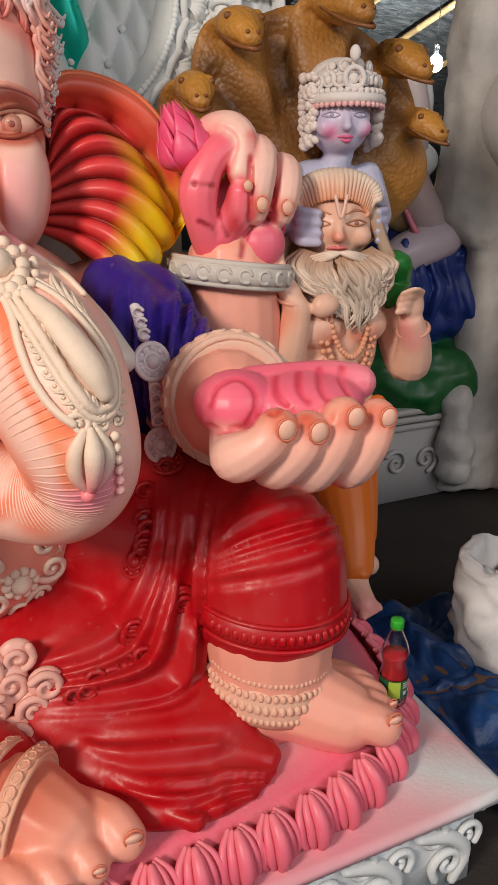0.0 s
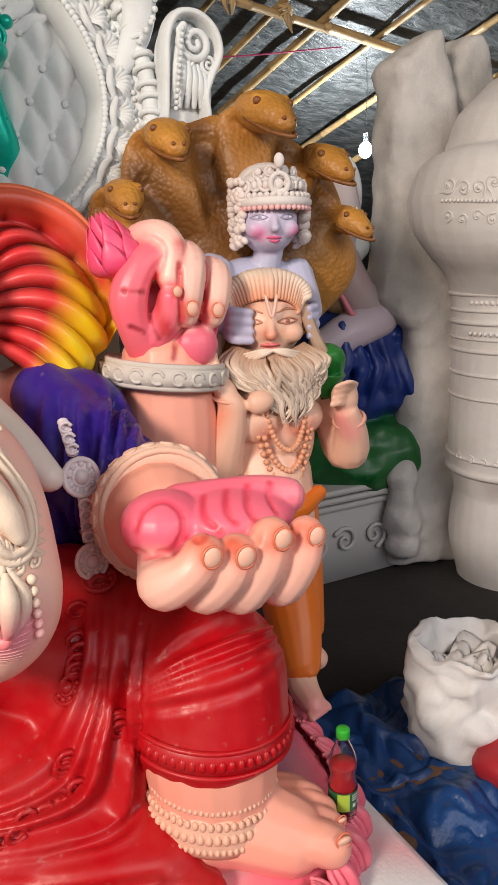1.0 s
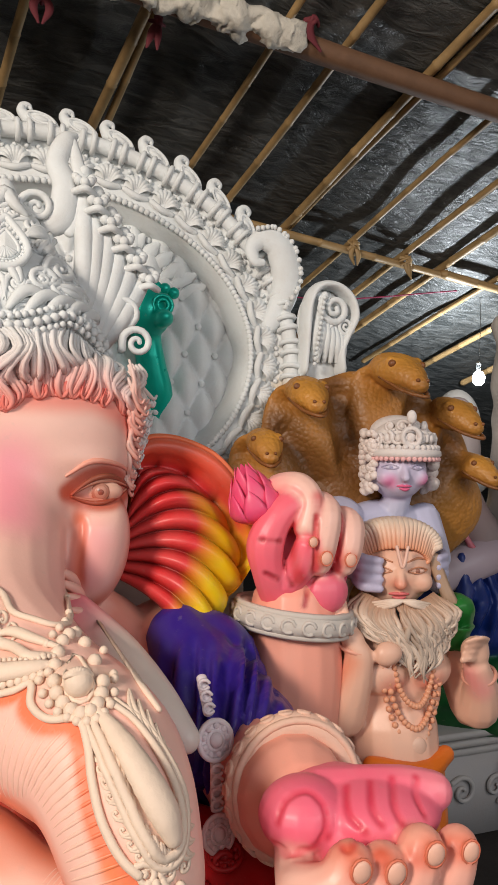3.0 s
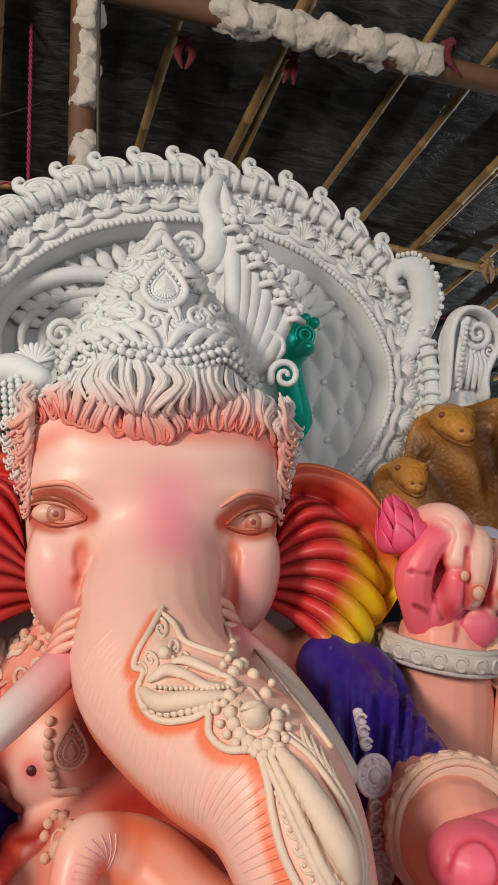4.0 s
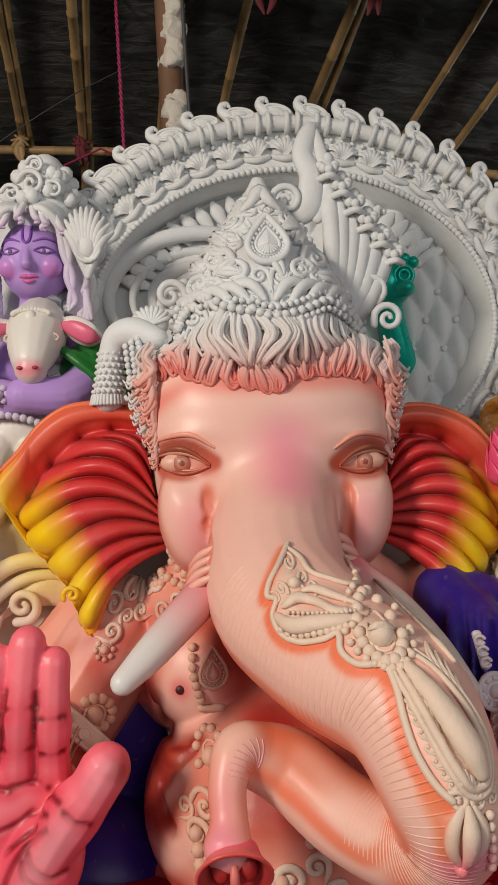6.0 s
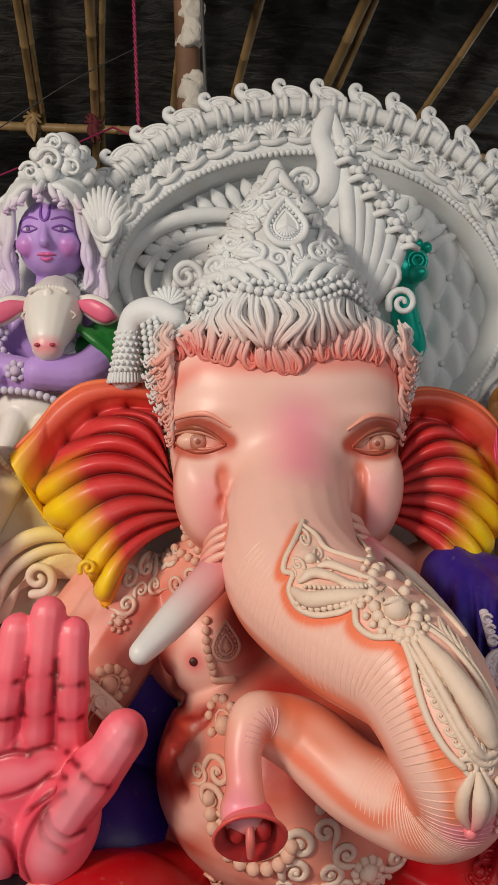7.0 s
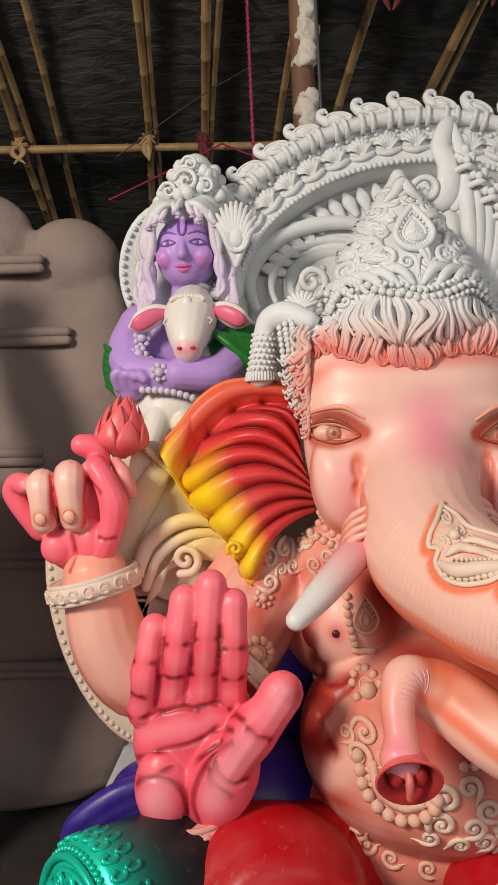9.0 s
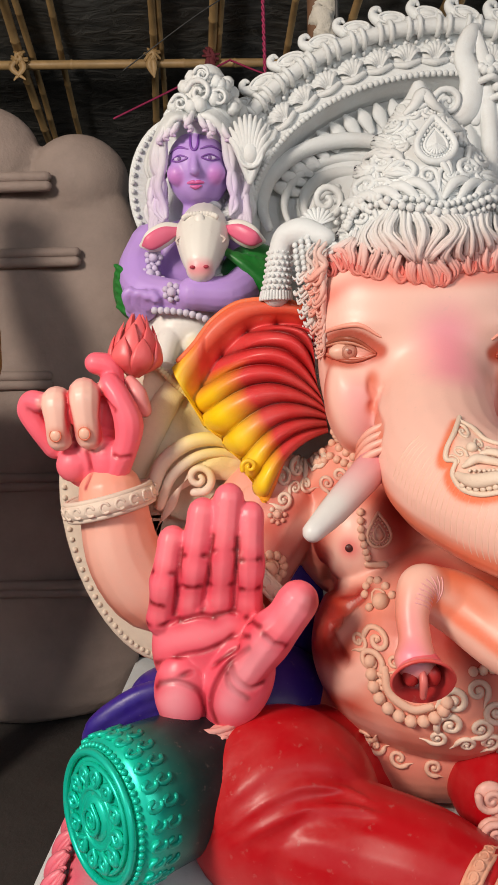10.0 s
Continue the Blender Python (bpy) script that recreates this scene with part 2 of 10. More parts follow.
        for i, p in enumerate(net):
            tree.insert((p[0], p[1], 0), i)
        tree.balance()
        for i in near:
            _, j, d = tree.find((flat[i, 0], flat[i, 1], 0))
            ff, gg = f[j // 60], g[j % 60]
            ph = ff * n + 0.22 * math.sin(ff * n * 2.3 + 1.0) + drift * gg
            h = (0.5 + 0.5 * math.sin(2 * math.pi * ph)) ** sharp - 0.5
            h *= 0.75 + 0.35 * math.sin(ff * n * 1.7 + 4 * gg)
            edge = min(1, 7 * ff, 7 * (1 - ff)) * min(1, 4 * gg + 0.15, 5 * (1 - gg) + 0.15) * max(0, 1 - d / 0.02)
            v[i] += nor[i] * amp * h * edge

    def relax(self, rounds, where):
        """Smooths the surface by the weights that where gives each point."""
        v, q, c = self.settle()
        wgt = where(v)
        on = np.zeros(len(v), bool)
        on[wgt > 0.01] = True
        e = np.vstack([q[:, [k, (k + 1) % 4]] for k in range(4)])
        e = np.vstack([e, e[:, ::-1]])
        e = e[on[e[:, 0]]]
        cnt = np.bincount(e[:, 0], minlength=len(v))[:, None] + 1e-9
        for _ in range(rounds):
            acc = np.stack([np.bincount(e[:, 0], v[e[:, 1], k], minlength=len(v)) for k in range(3)], 1) / cnt
            v[on] += (acc[on] - v[on]) * 0.5 * wgt[on, None]

    def twist(self, centre, w0, w1, reach, angle, grow=1.0):
        """Turns and swells what lies round an upright axis, from nothing at w0 to all at w1."""
        v, q, c = self.settle()
        d = v[:, :2] - np.asarray(centre, float)
        k = np.clip((v[:, 2] - w0) / (w1 - w0), 0, 1) * np.clip((reach - np.linalg.norm(d, axis=1)) / 0.04, 0, 1)
        k = k * k * (3 - 2 * k)
        a = radians(angle) * k
        g = 1 + (grow - 1) * k
        v[:, 0] = centre[0] + g * (d[:, 0] * np.cos(a) - d[:, 1] * np.sin(a))
        v[:, 1] = centre[1] + g * (d[:, 0] * np.sin(a) + d[:, 1] * np.cos(a))

    def recede(self, eye, k):
        """Sets a thing farther off along the lines of sight from eye, growing with the distance."""
        v, q, c = self.settle()
        self.v[0] = np.asarray(eye, float) + (v - np.asarray(eye, float)) * k

    def melted(self, voxel, smooth=4, keep=1):
        """The union of all that was added, as one skin with soft joints."""
        v, q, c, m = self.flat()
        ob = new("clay", mesh_of("clay", v, q, c, m, []))
        rm = ob.modifiers.new("r", 'REMESH')
        rm.mode, rm.voxel_size, rm.adaptivity = 'VOXEL', voxel, 0.0
        if smooth:
            sm = ob.modifiers.new("s", 'SMOOTH')
            sm.factor, sm.iterations = 0.5, smooth
        got = ob.evaluated_get(bpy.context.evaluated_depsgraph_get()).to_mesh()
        vv = np.empty(len(got.vertices) * 3)
        got.vertices.foreach_get("co", vv)
        vv = vv.reshape(-1, 3)
        qq = np.empty(len(got.loops), int)
        got.loops.foreach_get("vertex_index", qq)
        out = Sculpt()
        from mathutils import kdtree
        tree = kdtree.KDTree(len(v))
        for i, p in enumerate(v):
            tree.insert(p, i)
        tree.balance()
        near = np.array([[k for _, k, _ in tree.find_n(p, keep)] for p in vv])
        cc, qq = c[near].mean(1), qq.reshape(-1, 4)
        for _ in range(4):
            src, dst = np.roll(qq, -1, 1).ravel(), qq.ravel()
            cnt = np.bincount(dst, minlength=len(cc)) + 1
            cc = np.stack([(cc[:, k] + np.bincount(dst, cc[src, k], minlength=len(cc))) / cnt for k in range(3)], 1)
        out.raw(vv, qq, cc)
        data = ob.data
        bpy.data.objects.remove(ob)
        bpy.data.meshes.remove(data)
        return out

    def object(self, name, parent=None, label="", move=None, mats=None):
        v, q, c, m = self.flat()
        ob = new(name, mesh_of(name, v, q, c, m, mats or MATS))
        if parent is not None:
            ob.parent = parent
        else:
            ob.matrix_world = S if move is None else move
        if label:
            ob["label"] = label
        return ob


def mesh_of(name, v, q, c, m, mats):
    me = bpy.data.meshes.new(name)
    me.vertices.add(len(v))
    me.vertices.foreach_set("co", np.asarray(v, np.float32).ravel())
    me.loops.add(len(q) * 4)
    me.loops.foreach_set("vertex_index", np.asarray(q, np.int32).ravel())
    me.polygons.add(len(q))
    me.polygons.foreach_set("loop_start", np.arange(0, len(q) * 4, 4, dtype=np.int32))
    me.polygons.foreach_set("loop_total", np.full(len(q), 4, np.int32))
    me.polygons.foreach_set("use_smooth", np.ones(len(q), bool))
    me.polygons.foreach_set("material_index", np.asarray(m, np.int32))
    me.update(calc_edges=True)
    at = me.attributes.new("paint", 'FLOAT_COLOR', 'POINT')
    at.data.foreach_set("color", np.hstack([c, np.ones((len(c), 1))]).astype(np.float32).ravel())
    for mat in mats:
        me.materials.append(mat)
    return me


class Skin:
    """A surface to lay ornaments on, seen along a direction."""

    def __init__(self, sculpt, way=(0, 1, 0)):
        from mathutils.bvhtree import BVHTree
        v, q, c, m = sculpt.flat()
        self.tree = BVHTree.FromPolygons(v.tolist(), q.tolist())
        self.way = Vector(way).normalized()
        self.start = -2.0

    def at(self, u, w, lift=0.0, fallback=0.0):
        o = Vector((u, 0, w)) + self.way * (self.start / max(self.way.y, 0.2))
        hit, nor, _, _ = self.tree.ray_cast(o, self.way)
        if hit is None:
            hit, nor, _, _ = self.tree.find_nearest(Vector((u, fallback, w)))
        if nor.dot(self.way) > 0:
            nor = -nor
        return np.array(hit) + np.array(nor) * lift, np.array(nor)

    def strip(self, sc, pts, colour=WHITE, lift=0.3, n=6, seg=4, mat=2, flat=0.75):
        """pts: rows of u, w, radius, laid on the surface as a raised cord."""
        s = spline(pts, seg)
        rows, nors = [], []
        for u, w, r in s:
            p, nn = self.at(u, w)
            rows.append((*(p + nn * r * lift), r))
            nors.append(nn)
        sc.tube(rows, colour, n=n, seg=1, mat=mat, flat=flat, face=np.array(nors))

    def beads(self, sc, pts, r, step, colour=WHITE, lift=0.4, mat=2):
        s = spline(pts, 12)
        d = np.concatenate([[0], np.cumsum(np.linalg.norm(np.diff(s, axis=0), axis=1))])
        for k in np.arange(0, d[-1] + step * 0.3, step):
            u, w = np.interp(k, d, s[:, 0]), np.interp(k, d, s[:, 1])
            p, nn = self.at(u, w, r * lift)
            sc.bead(p, r, colour, mat)

    def crease(self, sc, pts, colour=(0.30, 0.012, 0.016), r=0.005):
        """A painted groove: a thin dark cord sunk in the surface."""
        n = len(pts)
        depth = np.array([self.at(u, w)[0][1] for u, w in pts])
        pts = [p for p, d in zip(pts, depth) if abs(d - np.min(depth)) < 0.07]
        n = len(pts)
        if n < 2 or max(abs(np.diff([self.at(u, w)[0][1] for u, w in spline(pts, 4)]))) > 0.03:
            return
        self.strip(sc, [(u, w, r * (0.45 + 0.75 * math.sin(math.pi * (i + 0.5) / n))) for i, (u, w) in enumerate(pts)], colour, lift=-0.1, n=6, seg=4, mat=0, flat=0.6)

    def scroll(self, sc, u, w, r, start=0.0, hand=1, turns=1.4, thick=0.22, colour=WHITE, mat=2, tail=0.0):
        """A rolled volute; tail draws its stem out from the rim."""
        pts = []
        k = 14
        if tail:
            a = start + hand * turns * 2 * np.pi
            end = np.array([u + r * np.cos(a), w + r * np.sin(a)])
            tan = np.array([-np.sin(a), np.cos(a)]) * hand
            tailpts = [(*(end + tan * tail * r * f + np.array([np.cos(a), np.sin(a)]) * r * 0.35 * f * f), r * thick * (1 - 0.8 * f)) for f in (0.4, 0.75, 1.0)]
        for i in range(k + 1):
            f = i / k
            a = start + hand * turns * 2 * np.pi * f
            rr = r * (0.12 + 0.88 * f)
            pts.append((u + rr * np.cos(a), w + rr * np.sin(a), r * thick * (0.75 + 0.35 * f)))
        if tail:
            pts += tailpts
        self.strip(sc, pts, colour, seg=2, mat=mat, lift=0.5)
        p, nn = self.at(u, w, r * 0.15)
        sc.ball(p, r * 0.24, colour, mat=mat, seg=8, rings=6)

    def leaf(self, sc, a, b, width, bend=0.0, colour=WHITE, ribs=3, mat=2, lift=0.35):
        a, b = np.array(a, float), np.array(b, float)
        d = b - a
        nrm = np.array([-d[1], d[0]])
        ln = np.linalg.norm(d)
        for k in range(ribs):
            o = (k - (ribs - 1) / 2) / max(ribs, 1)
            pts = []
            for f in (0.0, 0.2, 0.45, 0.7, 0.9, 1.0):
                mid = a + d * f + nrm * bend * np.sin(np.pi * f) + nrm / ln * o * width * 2.0 * np.sin(np.pi * min(1, f * 0.9 + 0.1))
                pts.append((*mid, width * (0.9 / ribs + 0.1) * (0.25 + np.sin(np.pi * min(0.97, f * 0.8 + 0.16)))))
            self.strip(sc, pts, colour, seg=2, mat=mat, lift=lift)

    def rosette(self, sc, u, w, r, petals=10, colour=WHITE, mat=2, dome=0.4):
        for k in range(petals):
            a = 2 * np.pi * k / petals
            p, nn = self.at(u + 0.72 * r * np.cos(a), w + 0.72 * r * np.sin(a), r * 0.06)
            sc.ball(p, r * 0.26, colour, mat=mat, seg=8, rings=6)
        ring = [(u + 0.45 * r * np.cos(a), w + 0.45 * r * np.sin(a), r * 0.08) for a in np.linspace(0, 2 * np.pi, 13)]
        self.strip(sc, ring, colour, seg=1, mat=mat)
        p, nn = self.at(u, w, r * 0.08)
        sc.ball(p, r * dome, colour, mat=mat, seg=12, rings=8)

    def drop(self, sc, u, w, r, colour=WHITE, mat=2, turn=0.0, ring=True):
        """A pear-shaped jewel in a beaded rim, point upwards."""
        def at2(a, k):
            x, y = np.sin(a) * k, -np.cos(a) * k
            if y > 0:
                x *= 1 - 0.75 * (y / k) ** 1.5
                y *= 1.75
            c, s = np.cos(turn), np.sin(turn)
            return u + r * (x * c - y * s), w + r * (x * s + y * c)
        for k, th in ((1.0, 0.15), (0.52, 0.08)):
            self.strip(sc, [(*at2(a, k), r * th) for a in np.linspace(-np.pi, np.pi, 25)], colour, seg=1, mat=mat, lift=1.0)
        if ring:
            for a in np.linspace(-np.pi, np.pi, 25)[1:-1]:
                p, nn = self.at(*at2(a, 0.77), r * 0.14)
                sc.bead(p, r * 0.10, colour, mat)
        p, nn = self.at(u, w, r * 0.02)
        c = np.array(at2(np.pi, 0.15)) - (u, w)
        self.strip(sc, [(*at2(0, 0.3), r * 0.2), (u, w, r * 0.36), (*at2(np.pi, 0.3), r * 0.14)], colour, seg=3, mat=mat, flat=0.6, lift=0.6)


def thing(name, label, category, m=None, group="", kind=""):
    ob = new(name)
    ob.matrix_world = S if m is None else m
    return tagged(ob, label, category, group, kind)


# ---- ground, shed ----
def box(name, lo, hi, mat, parent=None, bevel=0.0, label=""):
    bm = bmesh.new()
    bmesh.ops.create_cube(bm, size=1.0)
    for vert in bm.verts:
        vert.co = Vector([lo[k] + (vert.co[k] + 0.5) * (hi[k] - lo[k]) for k in range(3)])
    if bevel:
        bmesh.ops.bevel(bm, geom=bm.edges[:], offset=bevel, segments=2, affect='EDGES')
    me = bpy.data.meshes.new(name)
    bm.to_mesh(me)
    bm.free()
    me.materials.append(mat)
    ob = new(name, me)
    if parent is None:
        ob.matrix_world = S
    else:
        ob.parent = parent
    if label:
        ob["label"] = label
    return ob


def sheet(name, f, nu, nv, mat, thick=0.0, parent=None):
    """A sheet of cloth, plastic or clay: f maps 0..1, 0..1 to a place."""
    sc = Sculpt()
    g = np.array([[f(i / nu, j / nv) for j in range(nv + 1)] for i in range(nu + 1)])
    sc.grid(g, WHITE, 0, wrap=False)
    ob = sc.object(name, parent, mats=[mat])
    if thick:
        ob.modifiers.new("thick", 'SOLIDIFY').thickness = thick
    return ob


def wobble(u, v, s=1.0, seed=0.0):
    return noise.noise(Vector((u * s, v * s, seed)))


ground = sheet("ground", lambda a, b: (-14 + 28 * a, -12 + 26 * b, FLOOR + 0.025 * wobble(a * 28, b * 26, 0.9)), 60, 60, EARTH)
tagged(ground, "dark packed earth floor of the workshop", "ground", kind="structure")


def roof_w(u, v):
    return 3.23 + (2.42 - v) * 0.30 - (0.03 * u if u < 0 else 0.03 * u + 0.105 * u * u / (u + 0.5))


def tarp_at(a, b):
    u, v = -9 + 20 * a, -7 + 18 * b
    return (u, v, roof_w(u, v) + 0.09 + 0.05 * wobble(u, v, 0.7) + 0.03 * wobble(u, v, 2.1, 3.0))


ceiling = sheet("ceiling", tarp_at, 110, 100, TARP, 0.01)
tagged(ceiling, "black plastic tarpaulin stretched over a bamboo frame", "roof", kind="structure")


def wall_sheet(name, p, q):
    def f(a, b):
        u, v = p[0] + (q[0] - p[0]) * a, p[1] + (q[1] - p[1]) * a
        k = wobble(a * 9, b * 5, 1.6) * 0.12
        return (u + k * (abs(q[1] - p[1]) > 1), v + k * (abs(q[0] - p[0]) > 1), FLOOR + (roof_w(u, v) + 0.05 - FLOOR) * b)
    ob = sheet(name, f, 60, 30, TARP, 0.01)
    return tagged(ob, "black plastic sheet closing the back of the shed", "wall", kind="structure")


wall_sheet("wall_north", (-9, 10.5), (11, 10.5))
wall_sheet("wall_east", (10.5, 10.5), (10.5, -7))
wall_sheet("wall_west", (-8.5, 10.5), (-8.5, 0.5))


def bamboo(name, a, b, r=0.024, label="yellowed bamboo pole of the roof frame", sag=0.0, seed=0):
    a, b = np.array(a, float), np.array(b, float)
    ln = np.linalg.norm(b - a)
    rng = random.Random(seed)
    ctrl, k, rows = [], 0.0, []
    while k < ln:
        f = k / ln
        p = a + (b - a) * f + np.array([0.012 * math.sin(k * 2 + seed), 0.0, -sag * math.sin(math.pi * f)])
        rr = r * (1.0 - 0.25 * f)
        rows += [(*p, rr), ]
        step = (b - a) / ln
        rows += [(*(p + step * 0.010), rr * 1.16), (*(p + step * 0.020), rr)]
        k += rng.uniform(0.27, 0.42)
    rows.append((*b, r * 0.75))
    sc = Sculpt()
    sc.tube(rows, WHITE, n=8, seg=1)
    ob = sc.object(name, mats=[BAMBOO])
    return tagged(ob, label, "bamboo pole", "roof frame", "structure")


def rafter(u_far, v_far, u_near, v_near, seed, r=0.026, twin=False):
    bamboo("bamboo_rafter", (u_far, v_far, roof_w(u_far, v_far) + 0.03), (u_near, v_near, roof_w(u_near, v_near) + 0.03), r, seed=seed)
    if twin:
        bamboo("bamboo_rafter", (u_far + 0.06, v_far, roof_w(u_far, v_far) + 0.035), (u_near + 0.05, v_near, roof_w(u_near, v_near) + 0.035), r * 0.75, seed=seed + 40)


for i, u in enumerate((-3.3, -2.7, -2.12, -1.86, -1.27, -0.90, -0.42, -0.06, 0.44, 1.05, 1.38, 1.84, 2.33, 2.75, 3.1, 3.55, 4.1, 4.7, 5.3)):
    rafter(u - 0.15 * 1.6, 4.0, u + 0.15 * 5.2, -2.8, i, 0.022 + 0.004 * (i % 3), twin=i in (2, 4, 5, 8, 11))
for k in range(3):
    u0, u1 = ((-4.6, 0.5), (0.35, 3.3), (3.1, 6.8))[k]
    bamboo("bamboo_purlin", (u0, 2.42, roof_w(u0, 2.42) - 0.02), (u1, 2.44, roof_w(u1, 2.44) - 0.02), 0.032, seed=70 + k)
# timber post and tie beam with flaking limewash
def flaky(sc, seed):
    v, q, c, m = sc.flat()
    out = []
    for p in v:
        p = Vector(p)
        o = p + Vector((seed * 3.7, 0, 0))
        out.append(p + noise.noise_vector(o * 16) * 0.026 + noise.noise_vector(o * 45) * 0.011)
    sc.v = [np.array(out)]


post = thing("timber_post", "brown timber post with flaking white limewash", "post", kind="structure")
sc = Sculpt()
sc.tube([(-0.27, 1.08, FLOOR, 0.06), (-0.28, 1.08, 1.2, 0.058), (-0.29, 1.08, 2.6, 0.055), (-0.30, 1.08, 3.9, 0.053)], n=12, seg=8, mat=0)
sc.object("shaft", post, mats=[WOOD])
for k, (w0, w1) in enumerate(((2.62, 2.98), (3.10, 3.42), (3.48, 3.9), (2.1, 2.4))):
    sc = Sculpt()
    rng = random.Random(k)
    rows = [(-0.275 + rng.uniform(-0.012, 0.012), 1.055, w, 0.05 + rng.uniform(-0.012, 0.012)) for w in np.arange(w0, w1, 0.045)]
    sc.tube(rows, n=30, seg=6)
    flaky(sc, k)
    sc.object("limewash_patch", post, mats=[LIME])
beam = thing("timber_beam", "timber tie beam with torn patches of limewash and cloth", "beam", kind="structure")
sc = Sculpt()
sc.tube([(-0.6, 1.0, 3.62, 0.06), (0.6, 1.02, 3.5, 0.06), (2.0, 1.05, 3.37, 0.055), (4.2, 1.1, 3.2, 0.055)], n=10, seg=8)
sc.object("shaft", beam, mats=[WOOD])
for k, (u0, u1) in enumerate(((0.3, 0.62), (0.64, 1.28))):
    sc = Sculpt()
    rng = random.Random(9 + k)
    rows = [(u, 1.0, 3.555 - 0.092 * u + rng.uniform(-0.01, 0.01), 0.068 + rng.uniform(-0.008, 0.012)) for u in np.arange(u0, u1, 0.07)]
    sc.tube(rows, n=30, seg=8)
    flaky(sc, k + 5)
    sc.object("limewash_patch", beam, mats=[LIME])

# bulb on a wire
bulb = thing("light_bulb", "lit white bulb hanging from a wire", "lamp")
mat, nt, bsdf = material("lit_glass")
bsdf.inputs["Emission Color"].default_value = (0.85, 0.93, 1.0, 1)
bsdf.inputs["Emission Strength"].default_value = 150.0
sc = Sculpt()
sc.ball(BULB, (0.05, 0.05, 0.06))
glass = sc.object("globe", bulb, mats=[mat])
glass.visible_shadow = False
sc = Sculpt()
sc.tube([(BULB[0], BULB[1], BULB[2] + 0.06, 0.02), (BULB[0], BULB[1], BULB[2] + 0.12, 0.02)], n=8)
sc.tube([(BULB[0], BULB[1], BULB[2] + 0.11, 0.003), (BULB[0] + 0.01, BULB[1], BULB[2] + 0.4, 0.003), (BULB[0], BULB[1], BULB[2] + 0.75, 0.003)], n=5)
sc.object("holder", bulb, mats=[TARP])

# ---- pedestal and lotus base ----
ped = thing("pedestal", "white ornate plaster pedestal with scrollwork and a beaded rim", "pedestal")
sc = Sculpt()


def slab(sc, lo, hi, colour, mat, round_=0.02):
    (a, b, c), (d, e, f) = lo, hi
    rows = []
    for z, k in ((c, round_), (c + round_ * 0.3, 0.0), (f - round_ * 0.3, 0.0), (f, round_)):
        loop = []
        for x0, y0, x1, y1 in ((a, b, d, b), (d, b, d, e), (d, e, a, e), (a, e, a, b)):
            for s in np.linspace(0, 1, 24, endpoint=False):
                x, y = x0 + (x1 - x0) * s, y0 + (y1 - y0) * s
                cx, cy = (a + d) / 2, (b + e) / 2
                loop.append((x - math.copysign(k, x - cx), y - math.copysign(k, y - cy), z))
        rows.append(loop)
    rows.append([((a + d) / 2, (b + e) / 2, f)] * 96)
    rows.insert(0, [((a + d) / 2, (b + e) / 2, c)] * 96)
    sc.grid(np.array(rows), colour, mat)


slab(sc, (-1.22, -1.05, FLOOR), (1.06, 0.95, -0.10), WHITE, 2)
sc.object("body", ped)
sc = Sculpt()
slab(sc, (-1.26, -1.11, -0.13), (1.11, 1.0, -0.10 + 0.002), WHITE, 2)
sc.spray([(-0.6, -1.05, -0.1), (0.3, -1.09, -0.1), (0.9, -1.05, -0.1), (1.05, -0.9, -0.1)], 0.13, ROSE, 0.75)
sc.object("top", ped)


def cap_row(name, pts, r, colour, parent, mat=2, squash=1.0):
    s = spline(pts, 30)
    d = np.concatenate([[0], np.cumsum(np.linalg.norm(np.diff(s, axis=0), axis=1))])
    sc = Sculpt()
    for k in np.arange(0, d[-1], r * 2.1):
        sc.ball([np.interp(k, d, s[:, j]) for j in range(3)], (r, r, r * squash), colour, mat=mat, seg=8, rings=6)
    ob = sc.object(name, parent)
    ob["kind"] = "stuff"
    return ob


cap_row("beading", [(-1.2, -1.075, -0.15), (1.07, -1.075, -0.15)], 0.016, WHITE, ped)
cap_row("beading", [(1.075, -1.06, -0.15), (1.075, 0.9, -0.15)], 0.016, WHITE, ped)


def volute(turns, r, hand, thick, start):
    return [(r * (0.15 + 0.85 * f) * math.cos(start + hand * turns * 2 * math.pi * f), r * (0.15 + 0.85 * f) * math.sin(start + hand * turns * 2 * math.pi * f), r * thick * (0.7 + 0.4 * f)) for f in np.linspace(0, 1, 13)]


def ped_scroll(side):
    sc = Sculpt()
    for cx, cz, r, hand, st in ((-0.05, -0.215, 0.045, 1, 0.0), (0.055, -0.25, 0.04, -1, 1.0), (0.0, -0.32, 0.05, 1, 2.0)):
        rows = []
        for x, z, th in volute(1.3, r, hand, 0.22, st):
            rows.append((cx + x, -1.06, cz + z, th) if side == 0 else (1.065, cx + x, cz + z, th))
        sc.tube(rows, WHITE, n=6, seg=2, mat=2)
    rows = [(-0.09, -0.2, 0.016), (0.0, -0.235, 0.02), (0.05, -0.3, 0.018), (0.02, -0.38, 0.012)]
    sc.tube([(x, -1.06, z, r) if side == 0 else (1.065, x, z, r) for x, z, r in rows], WHITE, n=6, mat=2)
    return sc


first = ped_scroll(0).object("scroll", ped)
for k in range(11):
    ob = first if k == 0 else new("scroll", first.data)
    ob.parent = ped
    ob.location.x = 0.98 - 0.2 * k
first = ped_scroll(1).object("scroll", ped)
for k in range(8):
    ob = first if k == 0 else new("scroll", first.data)
    ob.parent = ped
    ob.location.y = -0.92 + 0.2 * k

lotus = thing("lotus_base", "lotus-petalled base, sprayed pink round a white top", "base")


